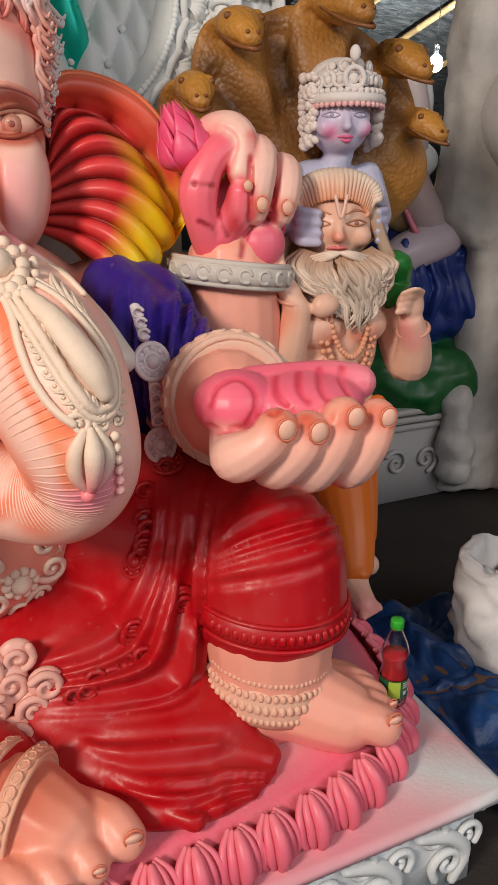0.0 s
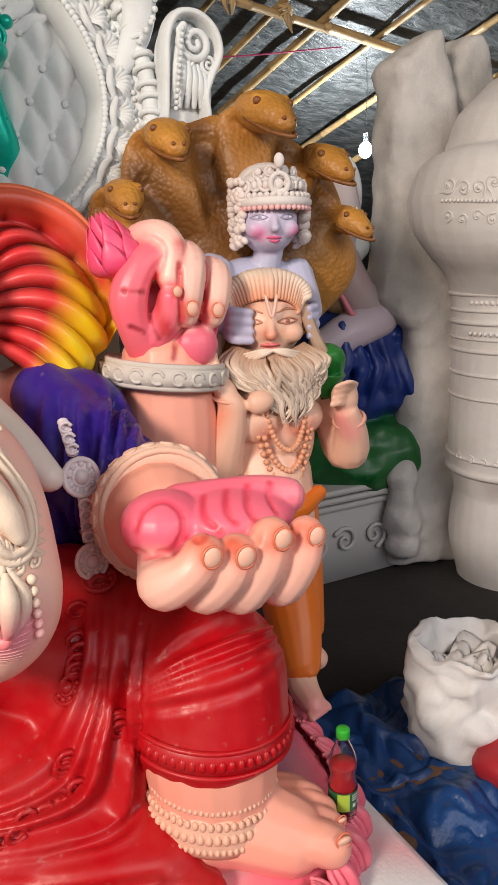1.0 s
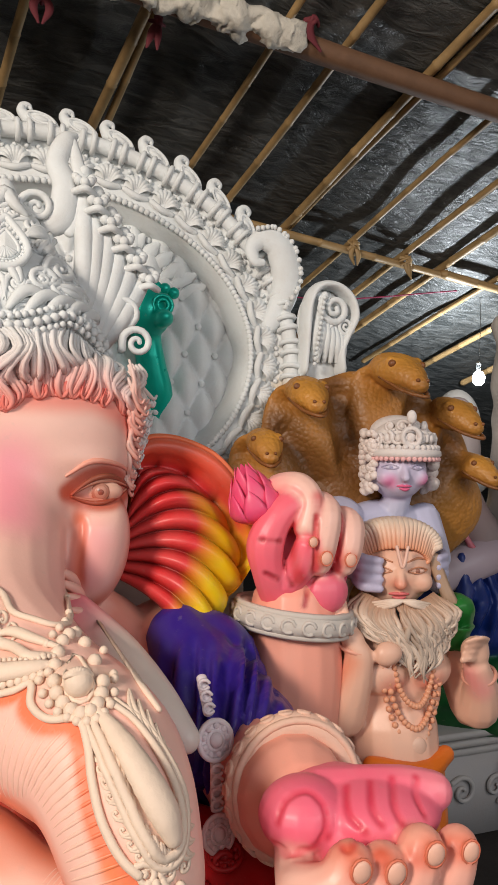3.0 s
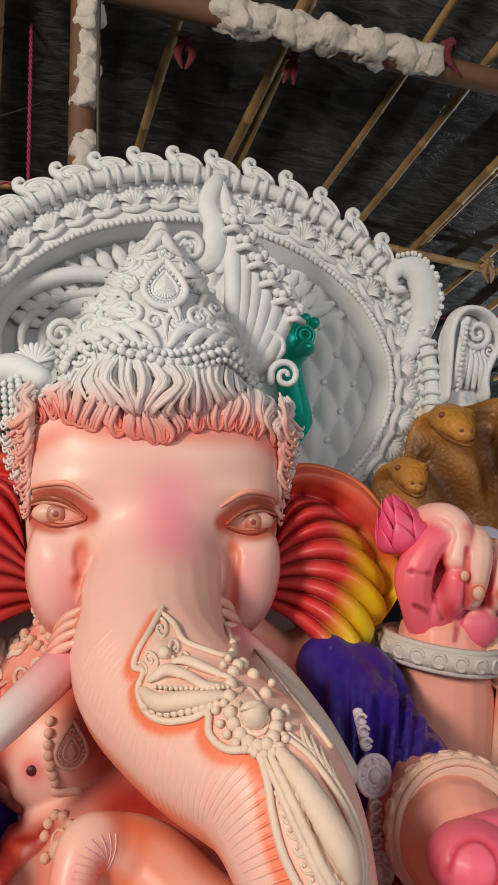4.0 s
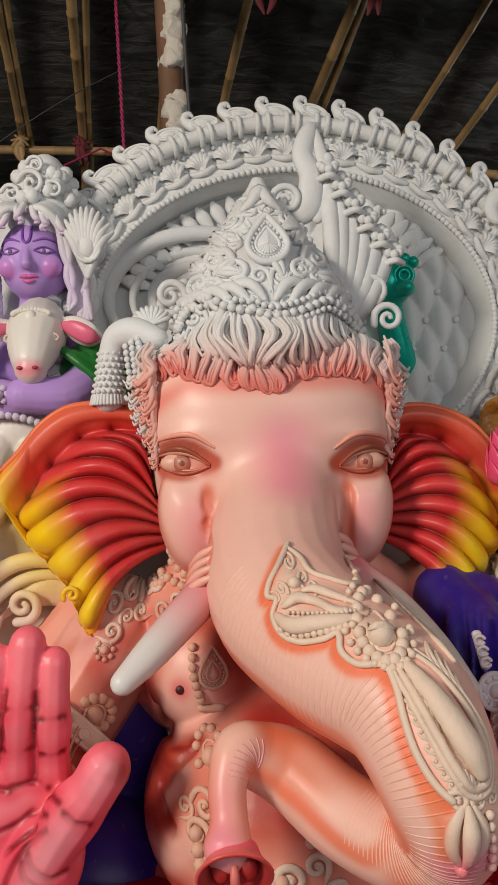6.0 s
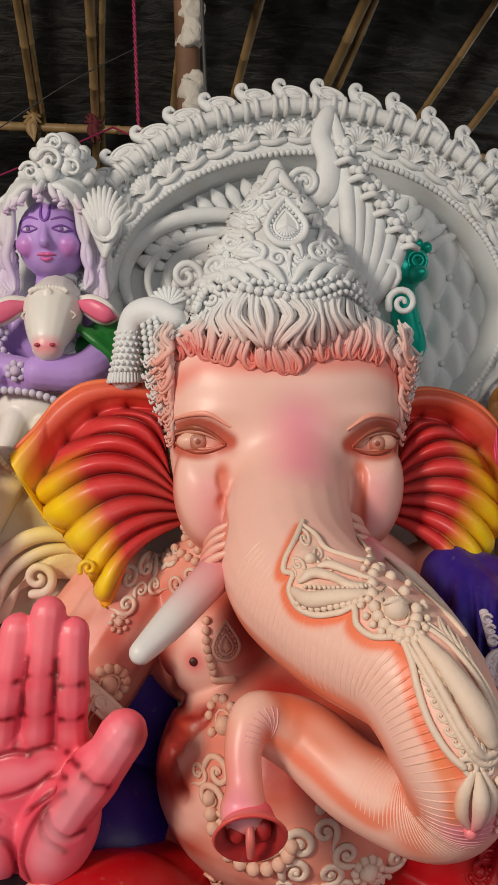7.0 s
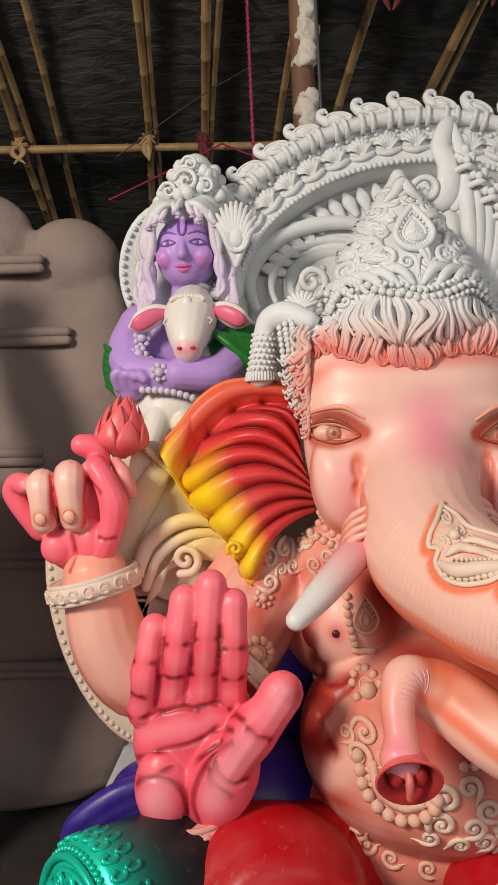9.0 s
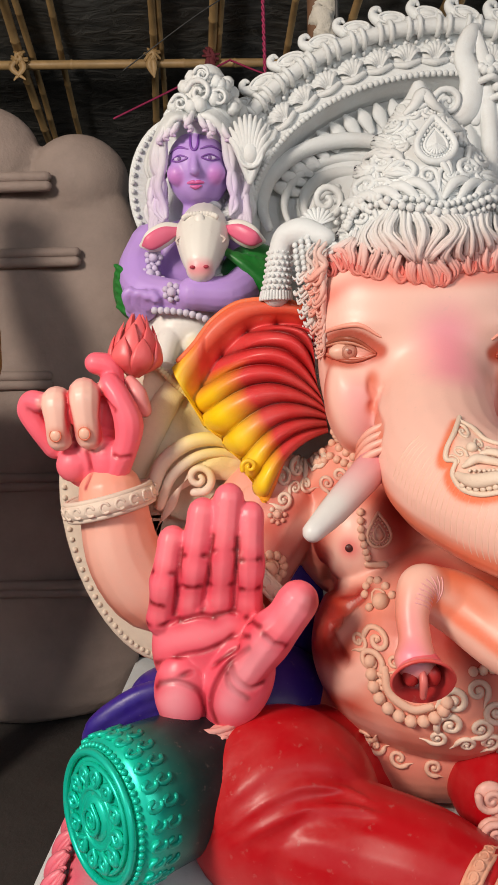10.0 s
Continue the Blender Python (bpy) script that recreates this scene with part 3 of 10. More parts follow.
def base_outline(n=160, grow=0.0, front=-1.02):
    out = []
    for a in np.linspace(0, 2 * np.pi, n, endpoint=False):
        p = 4.2
        c, s = math.cos(a), math.sin(a)
        r = (abs(c) ** p + abs(s) ** p) ** (-1 / p)
        out.append((-0.05 + (1.12 + grow) * r * c, -0.12 + (0.93 + grow) * r * s))
    return out


sc = Sculpt()
rows = []
for w, g in ((-0.098, 0.0), (-0.098, 0.0), (-0.06, -0.01), (-0.02, -0.02), (0.0, -0.045), (0.0, -0.09), (-0.001, -0.2), (-0.001, -0.5), (-0.001, -0.9)):
    rows.append([(x, y, w) for x, y in base_outline(grow=g)])
sc.grid(np.array(rows), WHITE, 2)
edge = np.array([(x, y, -0.01) for x, y in base_outline(grow=-0.03)])
v, q, c, m = sc.flat()
d = np.min(np.linalg.norm(v[:, None] - edge[None], axis=2), 1)
k = np.clip(1.25 - d / 0.14, 0, 1)[:, None]
sc.c = [c * (1 - k) + np.array(ROSE) * 1.05 * k]
sc.spray([(0.45, -0.9, 0), (0.8, -0.85, 0)], 0.16, ROSE, 0.5)
sc.spray([(0.95, -0.4, 0), (0.8, -0.62, 0)], 0.16, VIOLET, 0.95)
sc.object("top", lotus)


def petal():
    sc = Sculpt()
    for x, h, r, o in ((0.0, 0.045, 0.020, -0.012), (-0.024, 0.047, 0.012, -0.004), (0.024, 0.047, 0.012, -0.004), (-0.043, 0.050, 0.011, 0.002), (0.043, 0.050, 0.011, 0.002)):
        sc.tube([(x * 0.55, o, -0.05, r * 0.6), (x, o - 0.012, -0.025, r), (x * 1.02, o - 0.012, 0.005, r), (x * 0.8, o, 0.03, r * 0.8), (x * 0.35, o + 0.012, h, r * 0.5)],
                [tuple(c * 0.85 for c in ROSE), ROSE, (0.85, 0.22, 0.27)], n=8, seg=4, mat=0, flat=0.9)
    v, q, c, m = sc.flat()
    return mesh_of("petal", v, q, c, m, MATS)


pm = petal()
outline = np.array(base_outline(n=600, grow=0.012))
d = np.concatenate([[0], np.cumsum(np.linalg.norm(np.diff(np.vstack([outline, outline[:1]]), axis=0), axis=1))])
count = int(d[-1] / 0.090)
for k in range(count):
    s = d[-1] * k / count
    i = min(int(np.searchsorted(d, s)), 599)
    p, p2 = outline[i % 600], outline[(i + 4) % 600]
    a = math.atan2(p2[1] - p[1], p2[0] - p[0])
    ob = new("petal", pm)
    ob.parent = lotus
    ob.matrix_basis = Matrix.Translation((p[0], p[1], -0.045)) @ Euler((radians(-14), 0, a)).to_matrix().to_4x4() @ Matrix.Diagonal((1.0, 1.05, 1.10, 1))

# ---- the seated idol: one mesh ----
idol = Sculpt()
body = Sculpt()
B = body.ball
T = body.tube
# head
# head: level sections from the chin to the crown's rim
rows = []
for w, wide, front, back in ((1.025, 0.0005, 0.0005, 0.0005), (1.03, 0.10, 0.06, 0.1), (1.05, 0.19, 0.12, 0.16), (1.09, 0.255, 0.155, 0.2), (1.15, 0.305, 0.185, 0.22), (1.23, 0.345, 0.20, 0.24), (1.33, 0.365, 0.215, 0.26), (1.43, 0.372, 0.235, 0.27), (1.53, 0.376, 0.245, 0.27), (1.62, 0.372, 0.235, 0.27), (1.70, 0.352, 0.20, 0.25), (1.76, 0.31, 0.15, 0.22), (1.80, 0.22, 0.09, 0.14), (1.81, 0.05, 0.03, 0.04), (1.812, 0.0005, 0.0005, 0.0005)):
    row = []
    for a in np.linspace(0, 2 * np.pi, 72, endpoint=False):
        c, d = math.cos(a), math.sin(a)
        row.append((wide * math.copysign(abs(c) ** 0.80, c), 0.12 + (front if d < 0 else back) * math.copysign(abs(d) ** 0.80, d), w))
    rows.append(row)
rows = np.array(rows)
fine = spline(rows.reshape(len(rows), -1), 5).reshape(-1, 72, 3)
body.grid(fine, PALE)
for s in (-1, 1):
    B((s * 0.255, -0.005, 1.245), (0.10, 0.105, 0.175), PALE, turn=(0, s * 9, 0))
TRUNK = [(0.008, 0.102, 1.563, 0.109), (0.006, 0.039, 1.433, 0.145), (0.002, -0.054, 1.292, 0.171), (-0.025, -0.176, 1.172, 0.188), (-0.022, -0.347, 1.078, 0.188), (0.058, -0.562, 1.017, 0.166), (0.169, -0.776, 0.973, 0.141), (0.207, -0.897, 0.856, 0.113), (0.214, -0.880, 0.762, 0.097),
         (0.163, -0.825, 0.711, 0.090), (0.060, -0.714, 0.714, 0.088), (-0.035, -0.621, 0.768, 0.086), (-0.112, -0.620, 0.809, 0.073), (-0.162, -0.658, 0.842, 0.053), (-0.186, -0.703, 0.794, 0.042),
         (-0.186, -0.741, 0.736, 0.040), (-0.190, -0.767, 0.701, 0.052)]
T(TRUNK, [PALE] * 6 + [(0.87, 0.53, 0.43)] * 3 + [SKIN] * 2, n=22, seg=8)
# chest, belly, shoulders
B((0, 0.12, 0.82), (0.52, 0.28, 0.36))
for s in (-1, 1):
    B((s * 0.24, -0.10, 0.83), (0.17, 0.17, 0.17))
    B((s * 0.52, 0.14, 0.91), (0.19, 0.165, 0.15))
B((0, -0.18, 0.48), (0.42, 0.40, 0.33))
B((0, -0.05, 0.2), (0.5, 0.4, 0.25))
# rear arms
T([(-0.55, 0.15, 0.90, 0.16), (-0.80, 0.12, 0.66, 0.15), (-0.95, 0.05, 0.58, 0.145), (-1.06, 0.02, 0.72, 0.135), (-1.10, 0.02, 0.95, 0.115)], n=16)
T([(0.55, 0.15, 0.88, 0.16), (0.76, 0.08, 0.62, 0.15), (0.86, 0.04, 0.64, 0.155), (0.89, 0.03, 0.82, 0.155), (0.89, 0.04, 1.02, 0.14)], n=16)
# front arms
T([(-0.52, 0.05, 0.86, 0.16), (-0.72, -0.12, 0.55, 0.14), (-0.75, -0.28, 0.40, 0.12), (-0.74, -0.40, 0.46, 0.11)], n=14)
T([(0.50, 0.05, 0.88, 0.17), (0.63, -0.18, 0.72, 0.16), (0.62, -0.45, 0.74, 0.14), (0.60, -0.62, 0.78, 0.13)], n=14)
# shin and feet
T([(0.655, -0.715, 0.33, 0.158), (0.65, -0.74, 0.27, 0.163), (0.645, -0.75, 0.14, 0.145), (0.63, -0.74, 0.06, 0.13)], n=16)
T([(0.56, -0.70, 0.055, 0.09), (0.67, -0.79, 0.085, 0.105), (0.77, -0.88, 0.06, 0.09)], n=12)
for k, (x, y, r) in enumerate(((0.835, -0.955, 0.050), (0.870, -0.905, 0.036), (0.885, -0.855, 0.033), (0.885, -0.81, 0.031), (0.875, -0.77, 0.028))):
    T([(x - 0.10, y + 0.08, 0.07, r), (x - 0.03, y + 0.02, 0.075, r), (x, y, 0.062, r)], n=10)
T([(-0.35, -0.62, 0.10, 0.12), (-0.15, -0.76, 0.12, 0.115), (0.02, -0.86, 0.085, 0.105), (0.10, -0.94, 0.06, 0.09)], n=12)
for k, (x, y, r) in enumerate(((0.215, -1.00, 0.045), (0.145, -1.04, 0.034), (0.085, -1.055, 0.031), (0.03, -1.06, 0.029), (-0.02, -1.05, 0.027))):
    T([(x - 0.09, y + 0.12, 0.06, r), (x - 0.02, y + 0.04, 0.065, r), (x, y, 0.05, r)], n=10)

# hands, modelled finer than the rest
PINK = (0.95, 0.15, 0.21)
grip = Sculpt()
B = grip.ball


def finger(path, r, colours=(PINK,), n=12):
    """A finger with swollen joints."""
    cols = list(colours)
    grip.tube([(*p, r * k) for p, k in zip(path, np.interp(np.linspace(0, 1, len(path)), [0, 0.25, 0.5, 0.75, 1], [1.08, 0.90, 1.06, 0.88, 0.88]))], cols if len(cols) > 1 else cols[0], n=n, seg=5)


# raised blessing palm
B((-0.73, -0.42, 0.58), (0.165, 0.075, 0.19), PINK)
B((-0.80, -0.47, 0.47), (0.085, 0.065, 0.12), PINK)
B((-0.64, -0.475, 0.50), (0.10, 0.075, 0.15), PINK, turn=(0, 24, 0))
for (bx, bw), (tx, tw), r in (((-0.855, 0.67), (-0.818, 0.905), 0.050), ((-0.775, 0.69), (-0.728, 0.985), 0.051), ((-0.69, 0.70), (-0.652, 1.025), 0.051), ((-0.61, 0.69), (-0.592, 0.975), 0.046)):
    finger([(bx + (tx - bx) * f, -0.42 - 0.02 * math.sin(f * 3.1), bw + (tw - bw) * f) for f in np.linspace(0, 1, 7)], r)
finger([(-0.65, -0.47, 0.48), (-0.60, -0.49, 0.56), (-0.55, -0.50, 0.64), (-0.50, -0.51, 0.70), (-0.465, -0.52, 0.755)], 0.068)
# rear hand with a lotus bud
B((-1.16, 0.05, 1.08), (0.125, 0.085, 0.12), PINK, turn=(0, -14, 0))
B((-1.22, 0.0, 1.06), (0.06, 0.05, 0.06), PINK)
B((-1.10, 0.0, 1.07), (0.06, 0.055, 0.09), PINK)
finger([(-1.29, 0.04, 1.12), (-1.34, 0.02, 1.19), (-1.365, 0.02, 1.25), (-1.35, 0.0, 1.285), (-1.31, -0.02, 1.28)], 0.042)
finger([(-1.25, 0.04, 1.15), (-1.255, 0.0, 1.27), (-1.25, -0.045, 1.28), (-1.245, -0.06, 1.22), (-1.245, -0.05, 1.16)], 0.05, (PINK, PALE, PALE))
finger([(-1.17, 0.05, 1.17), (-1.165, 0.0, 1.30), (-1.155, -0.045, 1.30), (-1.15, -0.06, 1.23), (-1.145, -0.05, 1.165)], 0.052, (PINK, PALE, PALE))
finger([(-1.08, 0.0, 1.03), (-1.03, -0.02, 1.12), (-1.015, -0.02, 1.20), (-1.04, -0.02, 1.28), (-1.075, 0.0, 1.33)], 0.048)
finger([(-1.10, 0.06, 1.2), (-1.08, 0.06, 1.32), (-1.09, 0.05, 1.39), (-1.13, 0.04, 1.405)], 0.045)
# rear fist
B((0.93, 0.05, 1.15), (0.15, 0.10, 0.14), HOT)
B((0.96, -0.04, 1.09), (0.075, 0.06, 0.07), HOT)
finger([(0.83, 0.02, 1.07), (0.78, -0.02, 1.15), (0.765, -0.03, 1.24), (0.80, -0.04, 1.32), (0.85, -0.03, 1.36)], 0.056)
finger([(0.82, 0.06, 1.32), (0.82, 0.04, 1.40), (0.87, -0.02, 1.41), (0.90, -0.06, 1.37), (0.88, -0.07, 1.29)], 0.046, (PINK, PALE, PALE))
finger([(0.93, 0.05, 1.26), (0.94, 0.0, 1.35), (0.945, -0.06, 1.33), (0.93, -0.085, 1.25), (0.92, -0.07, 1.19)], 0.052, (PINK, PALE, PALE))
finger([(1.02, 0.06, 1.22), (1.03, 0.02, 1.30), (1.035, -0.04, 1.29), (1.025, -0.07, 1.23), (1.01, -0.06, 1.18)], 0.05, (PINK, PALE, PALE))
finger([(0.84, -0.02, 1.12), (0.87, -0.06, 1.18), (0.875, -0.08, 1.235)], 0.045, (HOT, PINK))
# open palm held out
B((0.65, -0.76, 0.805), (0.150, 0.155, 0.075), HOT, turn=(0, 4, 0))
B((0.548, -0.80, 0.835), (0.088, 0.085, 0.068), HOT)
B((0.69, -0.82, 0.836), (0.13, 0.12, 0.060), HOT)
finger([(0.60, -0.76, 0.85), (0.68, -0.80, 0.864), (0.745, -0.83, 0.868), (0.80, -0.85, 0.862)], 0.045, (HOT, (0.90, 0.24, 0.30)))
for (nx, nw), (bx, bw), r in (((0.555, 0.83), (0.50, 0.79), 0.05), ((0.618, 0.815), (0.58, 0.765), 0.052), ((0.694, 0.832), (0.652, 0.745), 0.052), ((0.770, 0.822), (0.738, 0.735), 0.048)):
    finger([(bx + 0.05, -0.78, bw), (bx + 0.005, -0.87, bw - 0.028), (bx - 0.004, -0.935, bw - 0.018), ((bx + nx) / 2, -0.975, (bw + nw) / 2 - 0.006), (nx, -0.972, nw)], r * 0.92, (PALE, PALE, SKIN))
skin = body.melted(0.0078, 4, keep=3)
skin.join(grip.melted(0.0046, 4, keep=3))
skin.relax(220, lambda v: np.clip(1.15 - (v[:, 0] / 0.30) ** 4, 0, 1) * np.clip((v[:, 2] - 1.31) / 0.08, 0, 1) * np.clip((1.70 - v[:, 2]) / 0.05, 0, 1) * (v[:, 1] < 0.05))
# eye sockets, brows, and the furrow between cheek and trunk
v_, _, _ = skin.settle()
for eu, ew in ((-0.28, 1.42), (0.268, 1.402)):
    g = np.exp(-((v_[:, 0] - eu) / 0.085) ** 2 - ((v_[:, 2] - ew) / 0.048) ** 2) * (v_[:, 1] < 0.1)
    v_[:, 1] += 0.020 * g
    g = np.exp(-((v_[:, 0] - eu) / 0.10) ** 2 - ((v_[:, 2] - ew - 0.085) / 0.03) ** 2) * (v_[:, 1] < 0.1)
    v_[:, 1] -= 0.012 * g
front = Skin(skin)
skin.carve([[front.at(s * x, w)[0] for x, w in ((0.205, 1.345), (0.212, 1.30), (0.208, 1.25), (0.204, 1.20), (0.212, 1.15))] for s in (-1, 1)], 0.022, 0.009, (0.80, 0.25, 0.17), 0.7)

# the red cloth
cloth = Sculpt()
T = cloth.tube
B = cloth.ball
T([(0.15, -0.02, 0.30, 0.26), (0.40, -0.34, 0.40, 0.25), (0.62, -0.60, 0.42, 0.20)], RED, n=20, seg=8)
T([(0.655, -0.64, 0.42, 0.188), (0.655, -0.70, 0.40, 0.198), (0.655, -0.735, 0.345, 0.187)], RED, n=20, seg=6)
T([(-0.12, -0.02, 0.10, 0.20), (-0.34, -0.26, 0.10, 0.205), (-0.50, -0.46, 0.14, 0.23), (-0.44, -0.60, 0.12, 0.19), (-0.28, -0.67, 0.11, 0.172), (-0.14, -0.74, 0.115, 0.155), (-0.04, -0.79, 0.105, 0.13)], RED, n=20, seg=8)
B((-0.52, -0.50, 0.13), (0.285, 0.26, 0.285), RED)
for k in range(6):
    T([(-0.42, -0.66, 0.30 - 0.03 * k, 0.010), (-0.33 + 0.01 * k, -0.70 - 0.006 * k, 0.24 - 0.035 * k, 0.022), (-0.20, -0.74, 0.17 - 0.026 * k, 0.020), (-0.08, -0.79, 0.13 - 0.02 * k, 0.010)], RED, n=8)
B((0.30, -0.42, 0.16), (0.34, 0.36, 0.20), RED)
B((0.36, -0.70, 0.05), (0.30, 0.22, 0.12), RED)
B((0.42, -0.56, 0.26), (0.14, 0.20, 0.24), RED, turn=(-20, 0, 0))
B((0.24, -0.66, 0.12), (0.20, 0.14, 0.10), RED)
B((0.40, -0.87, 0.02), (0.21, 0.13, 0.055), RED)
for k in range(7):
    f = k / 6
    T([(0.10, -0.66 - 0.02 * f, 0.15 - 0.02 * f, 0.03), (0.20 + 0.06 * (1 - f), -0.74 - 0.08 * f, 0.12 - 0.05 * f, 0.034), (0.30 + 0.17 * (1 - f), -0.81 - 0.12 * f, 0.075 - 0.02 * f, 0.036), (0.36 + 0.22 * (1 - f) + 0.02 * (k % 2), -0.90 - 0.10 * f, 0.03, 0.026)], RED, n=8)
T([(0.16, -0.70, 0.15, 0.02), (0.30, -0.74, 0.12, 0.026), (0.42, -0.77, 0.10, 0.022), (0.48, -0.80, 0.06, 0.015)], RED, n=8)
red = cloth.melted(0.008, 2)
EYE0 = (0.0, -2.08, 1.25)
red.folds(EYE0, [(0.377, 0.626), (0.369, 0.487), (0.275, 0.377), (0.178, 0.298), (0.10, 0.26)], [(0.61, 0.582), (0.57, 0.366), (0.56, 0.122), (0.53, -0.05), (0.357, -0.04), (0.10, 0.04)], -0.6, 5.6, 0.056, 1.2, 0.15)
red.folds(EYE0, [(0.118, 0.236), (0.239, 0.185), (0.464, 0.105), (0.49, 0.064), (0.672, -0.053)], [(0.147, 0.19), (0.274, -0.04), (0.388, -0.13), (0.515, -0.134), (0.681, -0.187)], -0.85, 3.6, 0.034, 1.3, 0.9)
red.relax(3, lambda v: np.ones(len(v)))
red.folds(EYE0, [(0.53, 0.285), (0.675, 0.262), (0.858, 0.262), (0.98, 0.33)], [(0.585, 0.44), (0.67, 0.50), (0.786, 0.53), (0.93, 0.49)], -0.6, 4.6, 0.020, 1.6, 0.3)
red.folds((-0.3, -2.3, 1.3), [(-0.86, 0.10), (-0.70, 0.30), (-0.55, 0.40), (-0.40, 0.36), (-0.30, 0.25)], [(-0.70, -0.05), (-0.50, 0.02), (-0.36, 0.03), (-0.25, 0.05)], -0.5, 4.0, 0.013, 1.6, 0.4)
red.m = [np.ones(len(red.flat()[1]))]
# violet drape under the arms
drape = Sculpt()
drape.ball((0.585, -0.03, 0.85), (0.17, 0.155, 0.215), VIOLET, turn=(14, -14, 0))
drape.ball((0.62, -0.20, 0.735), (0.18, 0.20, 0.165), VIOLET)
drape.tube([(0.50, -0.05, 0.98, 0.10), (0.55, -0.20, 0.86, 0.14), (0.60, -0.32, 0.77, 0.15)], VIOLET, n=16)
drape.ball((0.44, -0.12, 0.66), (0.13, 0.17, 0.28), VIOLET)
drape.ball((-0.86, -0.30, 0.36), (0.14, 0.12, 0.10), VIOLET)
drape.ball((-0.58, 0.08, 0.50), (0.22, 0.10, 0.34), VIOLET)
drape.ball((-0.58, -0.10, 0.22), (0.26, 0.22, 0.22), VIOLET)
for k in range(4):
    drape.tube([(-0.80, -0.38, 0.45 - 0.035 * k, 0.025), (-0.94, -0.40, 0.42 - 0.04 * k, 0.035), (-1.06, -0.42, 0.35 - 0.04 * k, 0.034), (-1.10, -0.42, 0.30 - 0.03 * k, 0.025)], VIOLET, n=8)
drape = drape.melted(0.009, 3)
drape.folds((0.05, -2.08, 1.35), [(0.40, 1.02), (0.40, 0.90), (0.42, 0.75), (0.46, 0.60)], [(0.76, 0.98), (0.76, 0.88), (0.72, 0.76), (0.66, 0.66)], -0.2, 7.0, 0.058, 1.1, 0.5)
drape.m = [np.ones(len(drape.flat()[1]))]

# spray work on the skin
# torso ruddied broadly: airbrush colour, with red bounce light painted in
for line, r_, k_ in (([(-0.45, -0.1, 0.95), (-0.1, -0.2, 0.85), (0.3, -0.2, 0.8)], 0.34, 0.20), ([(-0.4, -0.3, 0.6), (-0.2, -0.5, 0.5), (0.2, -0.5, 0.45)], 0.32, 0.25), ([(-0.42, -0.35, 0.45), (-0.3, -0.45, 0.28), (0, -0.55, 0.22), (0.3, -0.4, 0.26)], 0.2, 0.55)):
    skin.spray(line, r_, (0.62, 0.10, 0.06), k_)
brow = Skin(skin)
skin.spray([brow.at(0.02, w)[0] for w in (1.47, 1.45, 1.43, 1.41, 1.39, 1.37)], 0.15, (0.83, 0.17, 0.31), 0.68, 0.9)
for s in (-1, 1):
    skin.spray([brow.at(s * 0.25, 1.27)[0], brow.at(s * 0.23, 1.18)[0]], 0.10, (0.86, 0.33, 0.36), 0.62)
    skin.spray([brow.at(s * 0.207, 1.33)[0], brow.at(s * 0.210, 1.25)[0], brow.at(s * 0.206, 1.17)[0]], 0.035, (0.70, 0.16, 0.08), 0.8)
skin.spray([(-0.16, -0.12, 1.25), (-0.2, -0.2, 1.15), (-0.26, -0.24, 1.07)], 0.04, RUST, 0.75)
skin.spray([(-0.19, -0.3, 1.05), (-0.16, -0.5, 0.92), (-0.06, -0.68, 0.82), (0.04, -0.72, 0.74), (0.09, -0.75, 0.72)], 0.07, (0.72, 0.17, 0.07), 0.8)
skin.spray([(0.0, -0.62, 0.72), (-0.1, -0.60, 0.80), (-0.15, -0.62, 0.82)], 0.06, (0.72, 0.17, 0.07), 0.7)
skin.spray([(-0.21, -0.78, 0.86), (-0.22, -0.80, 0.78), (-0.21, -0.82, 0.72)], 0.09, (0.85, 0.27, 0.38), 0.9)
skin.spray([(0.25, -0.88, 0.60), (0.15, -0.85, 0.55)], 0.10, (0.80, 0.16, 0.33), 0.8)
skin.spray([(-0.42, -0.1, 0.98), (-0.5, -0.1, 0.8), (-0.42, -0.15, 0.62)], 0.09, RUST, 0.55)
skin.spray([(-0.13, -0.22, 0.95), (-0.12, -0.25, 0.8), (-0.2, -0.3, 0.66)], 0.07, RUST, 0.5)
skin.spray([(-0.36, -0.3, 0.64), (-0.16, -0.45, 0.62), (0, -0.5, 0.68)], 0.10, RUST, 0.6)
skin.spray([(-0.4, -0.35, 0.4), (-0.3, -0.5, 0.3), (0, -0.58, 0.2), (0.3, -0.5, 0.26)], 0.12, (0.66, 0.10, 0.06), 0.6)
for line, r_, k_ in (([(-0.3, -0.66, 0.2), (-0.1, -0.8, 0.2), (0.05, -0.92, 0.13)], 0.22, 0.55), ([(0.1, -1.0, 0.03), (0.0, -1.0, 0.03), (-0.1, -0.95, 0.03)], 0.08, 0.7), ([(0.18, -0.96, 0.09), (0.11, -0.93, 0.1), (0.05, -0.97, 0.1)], 0.05, 0.6)):
    skin.spray(line, r_, (0.74, 0.19, 0.09), k_)
for x in (0.45, 0.83):
    skin.spray([(x, -0.75, 0.3), (x, -0.72, 0.1)], 0.06, (0.75, 0.2, 0.12), 0.5)
skin.spray([(0.52, -0.8, 0.01), (0.7, -0.95, 0.01), (0.84, -1.03, 0.01)], 0.07, HOT, 0.6)
palm = Skin(skin)
grooves = []
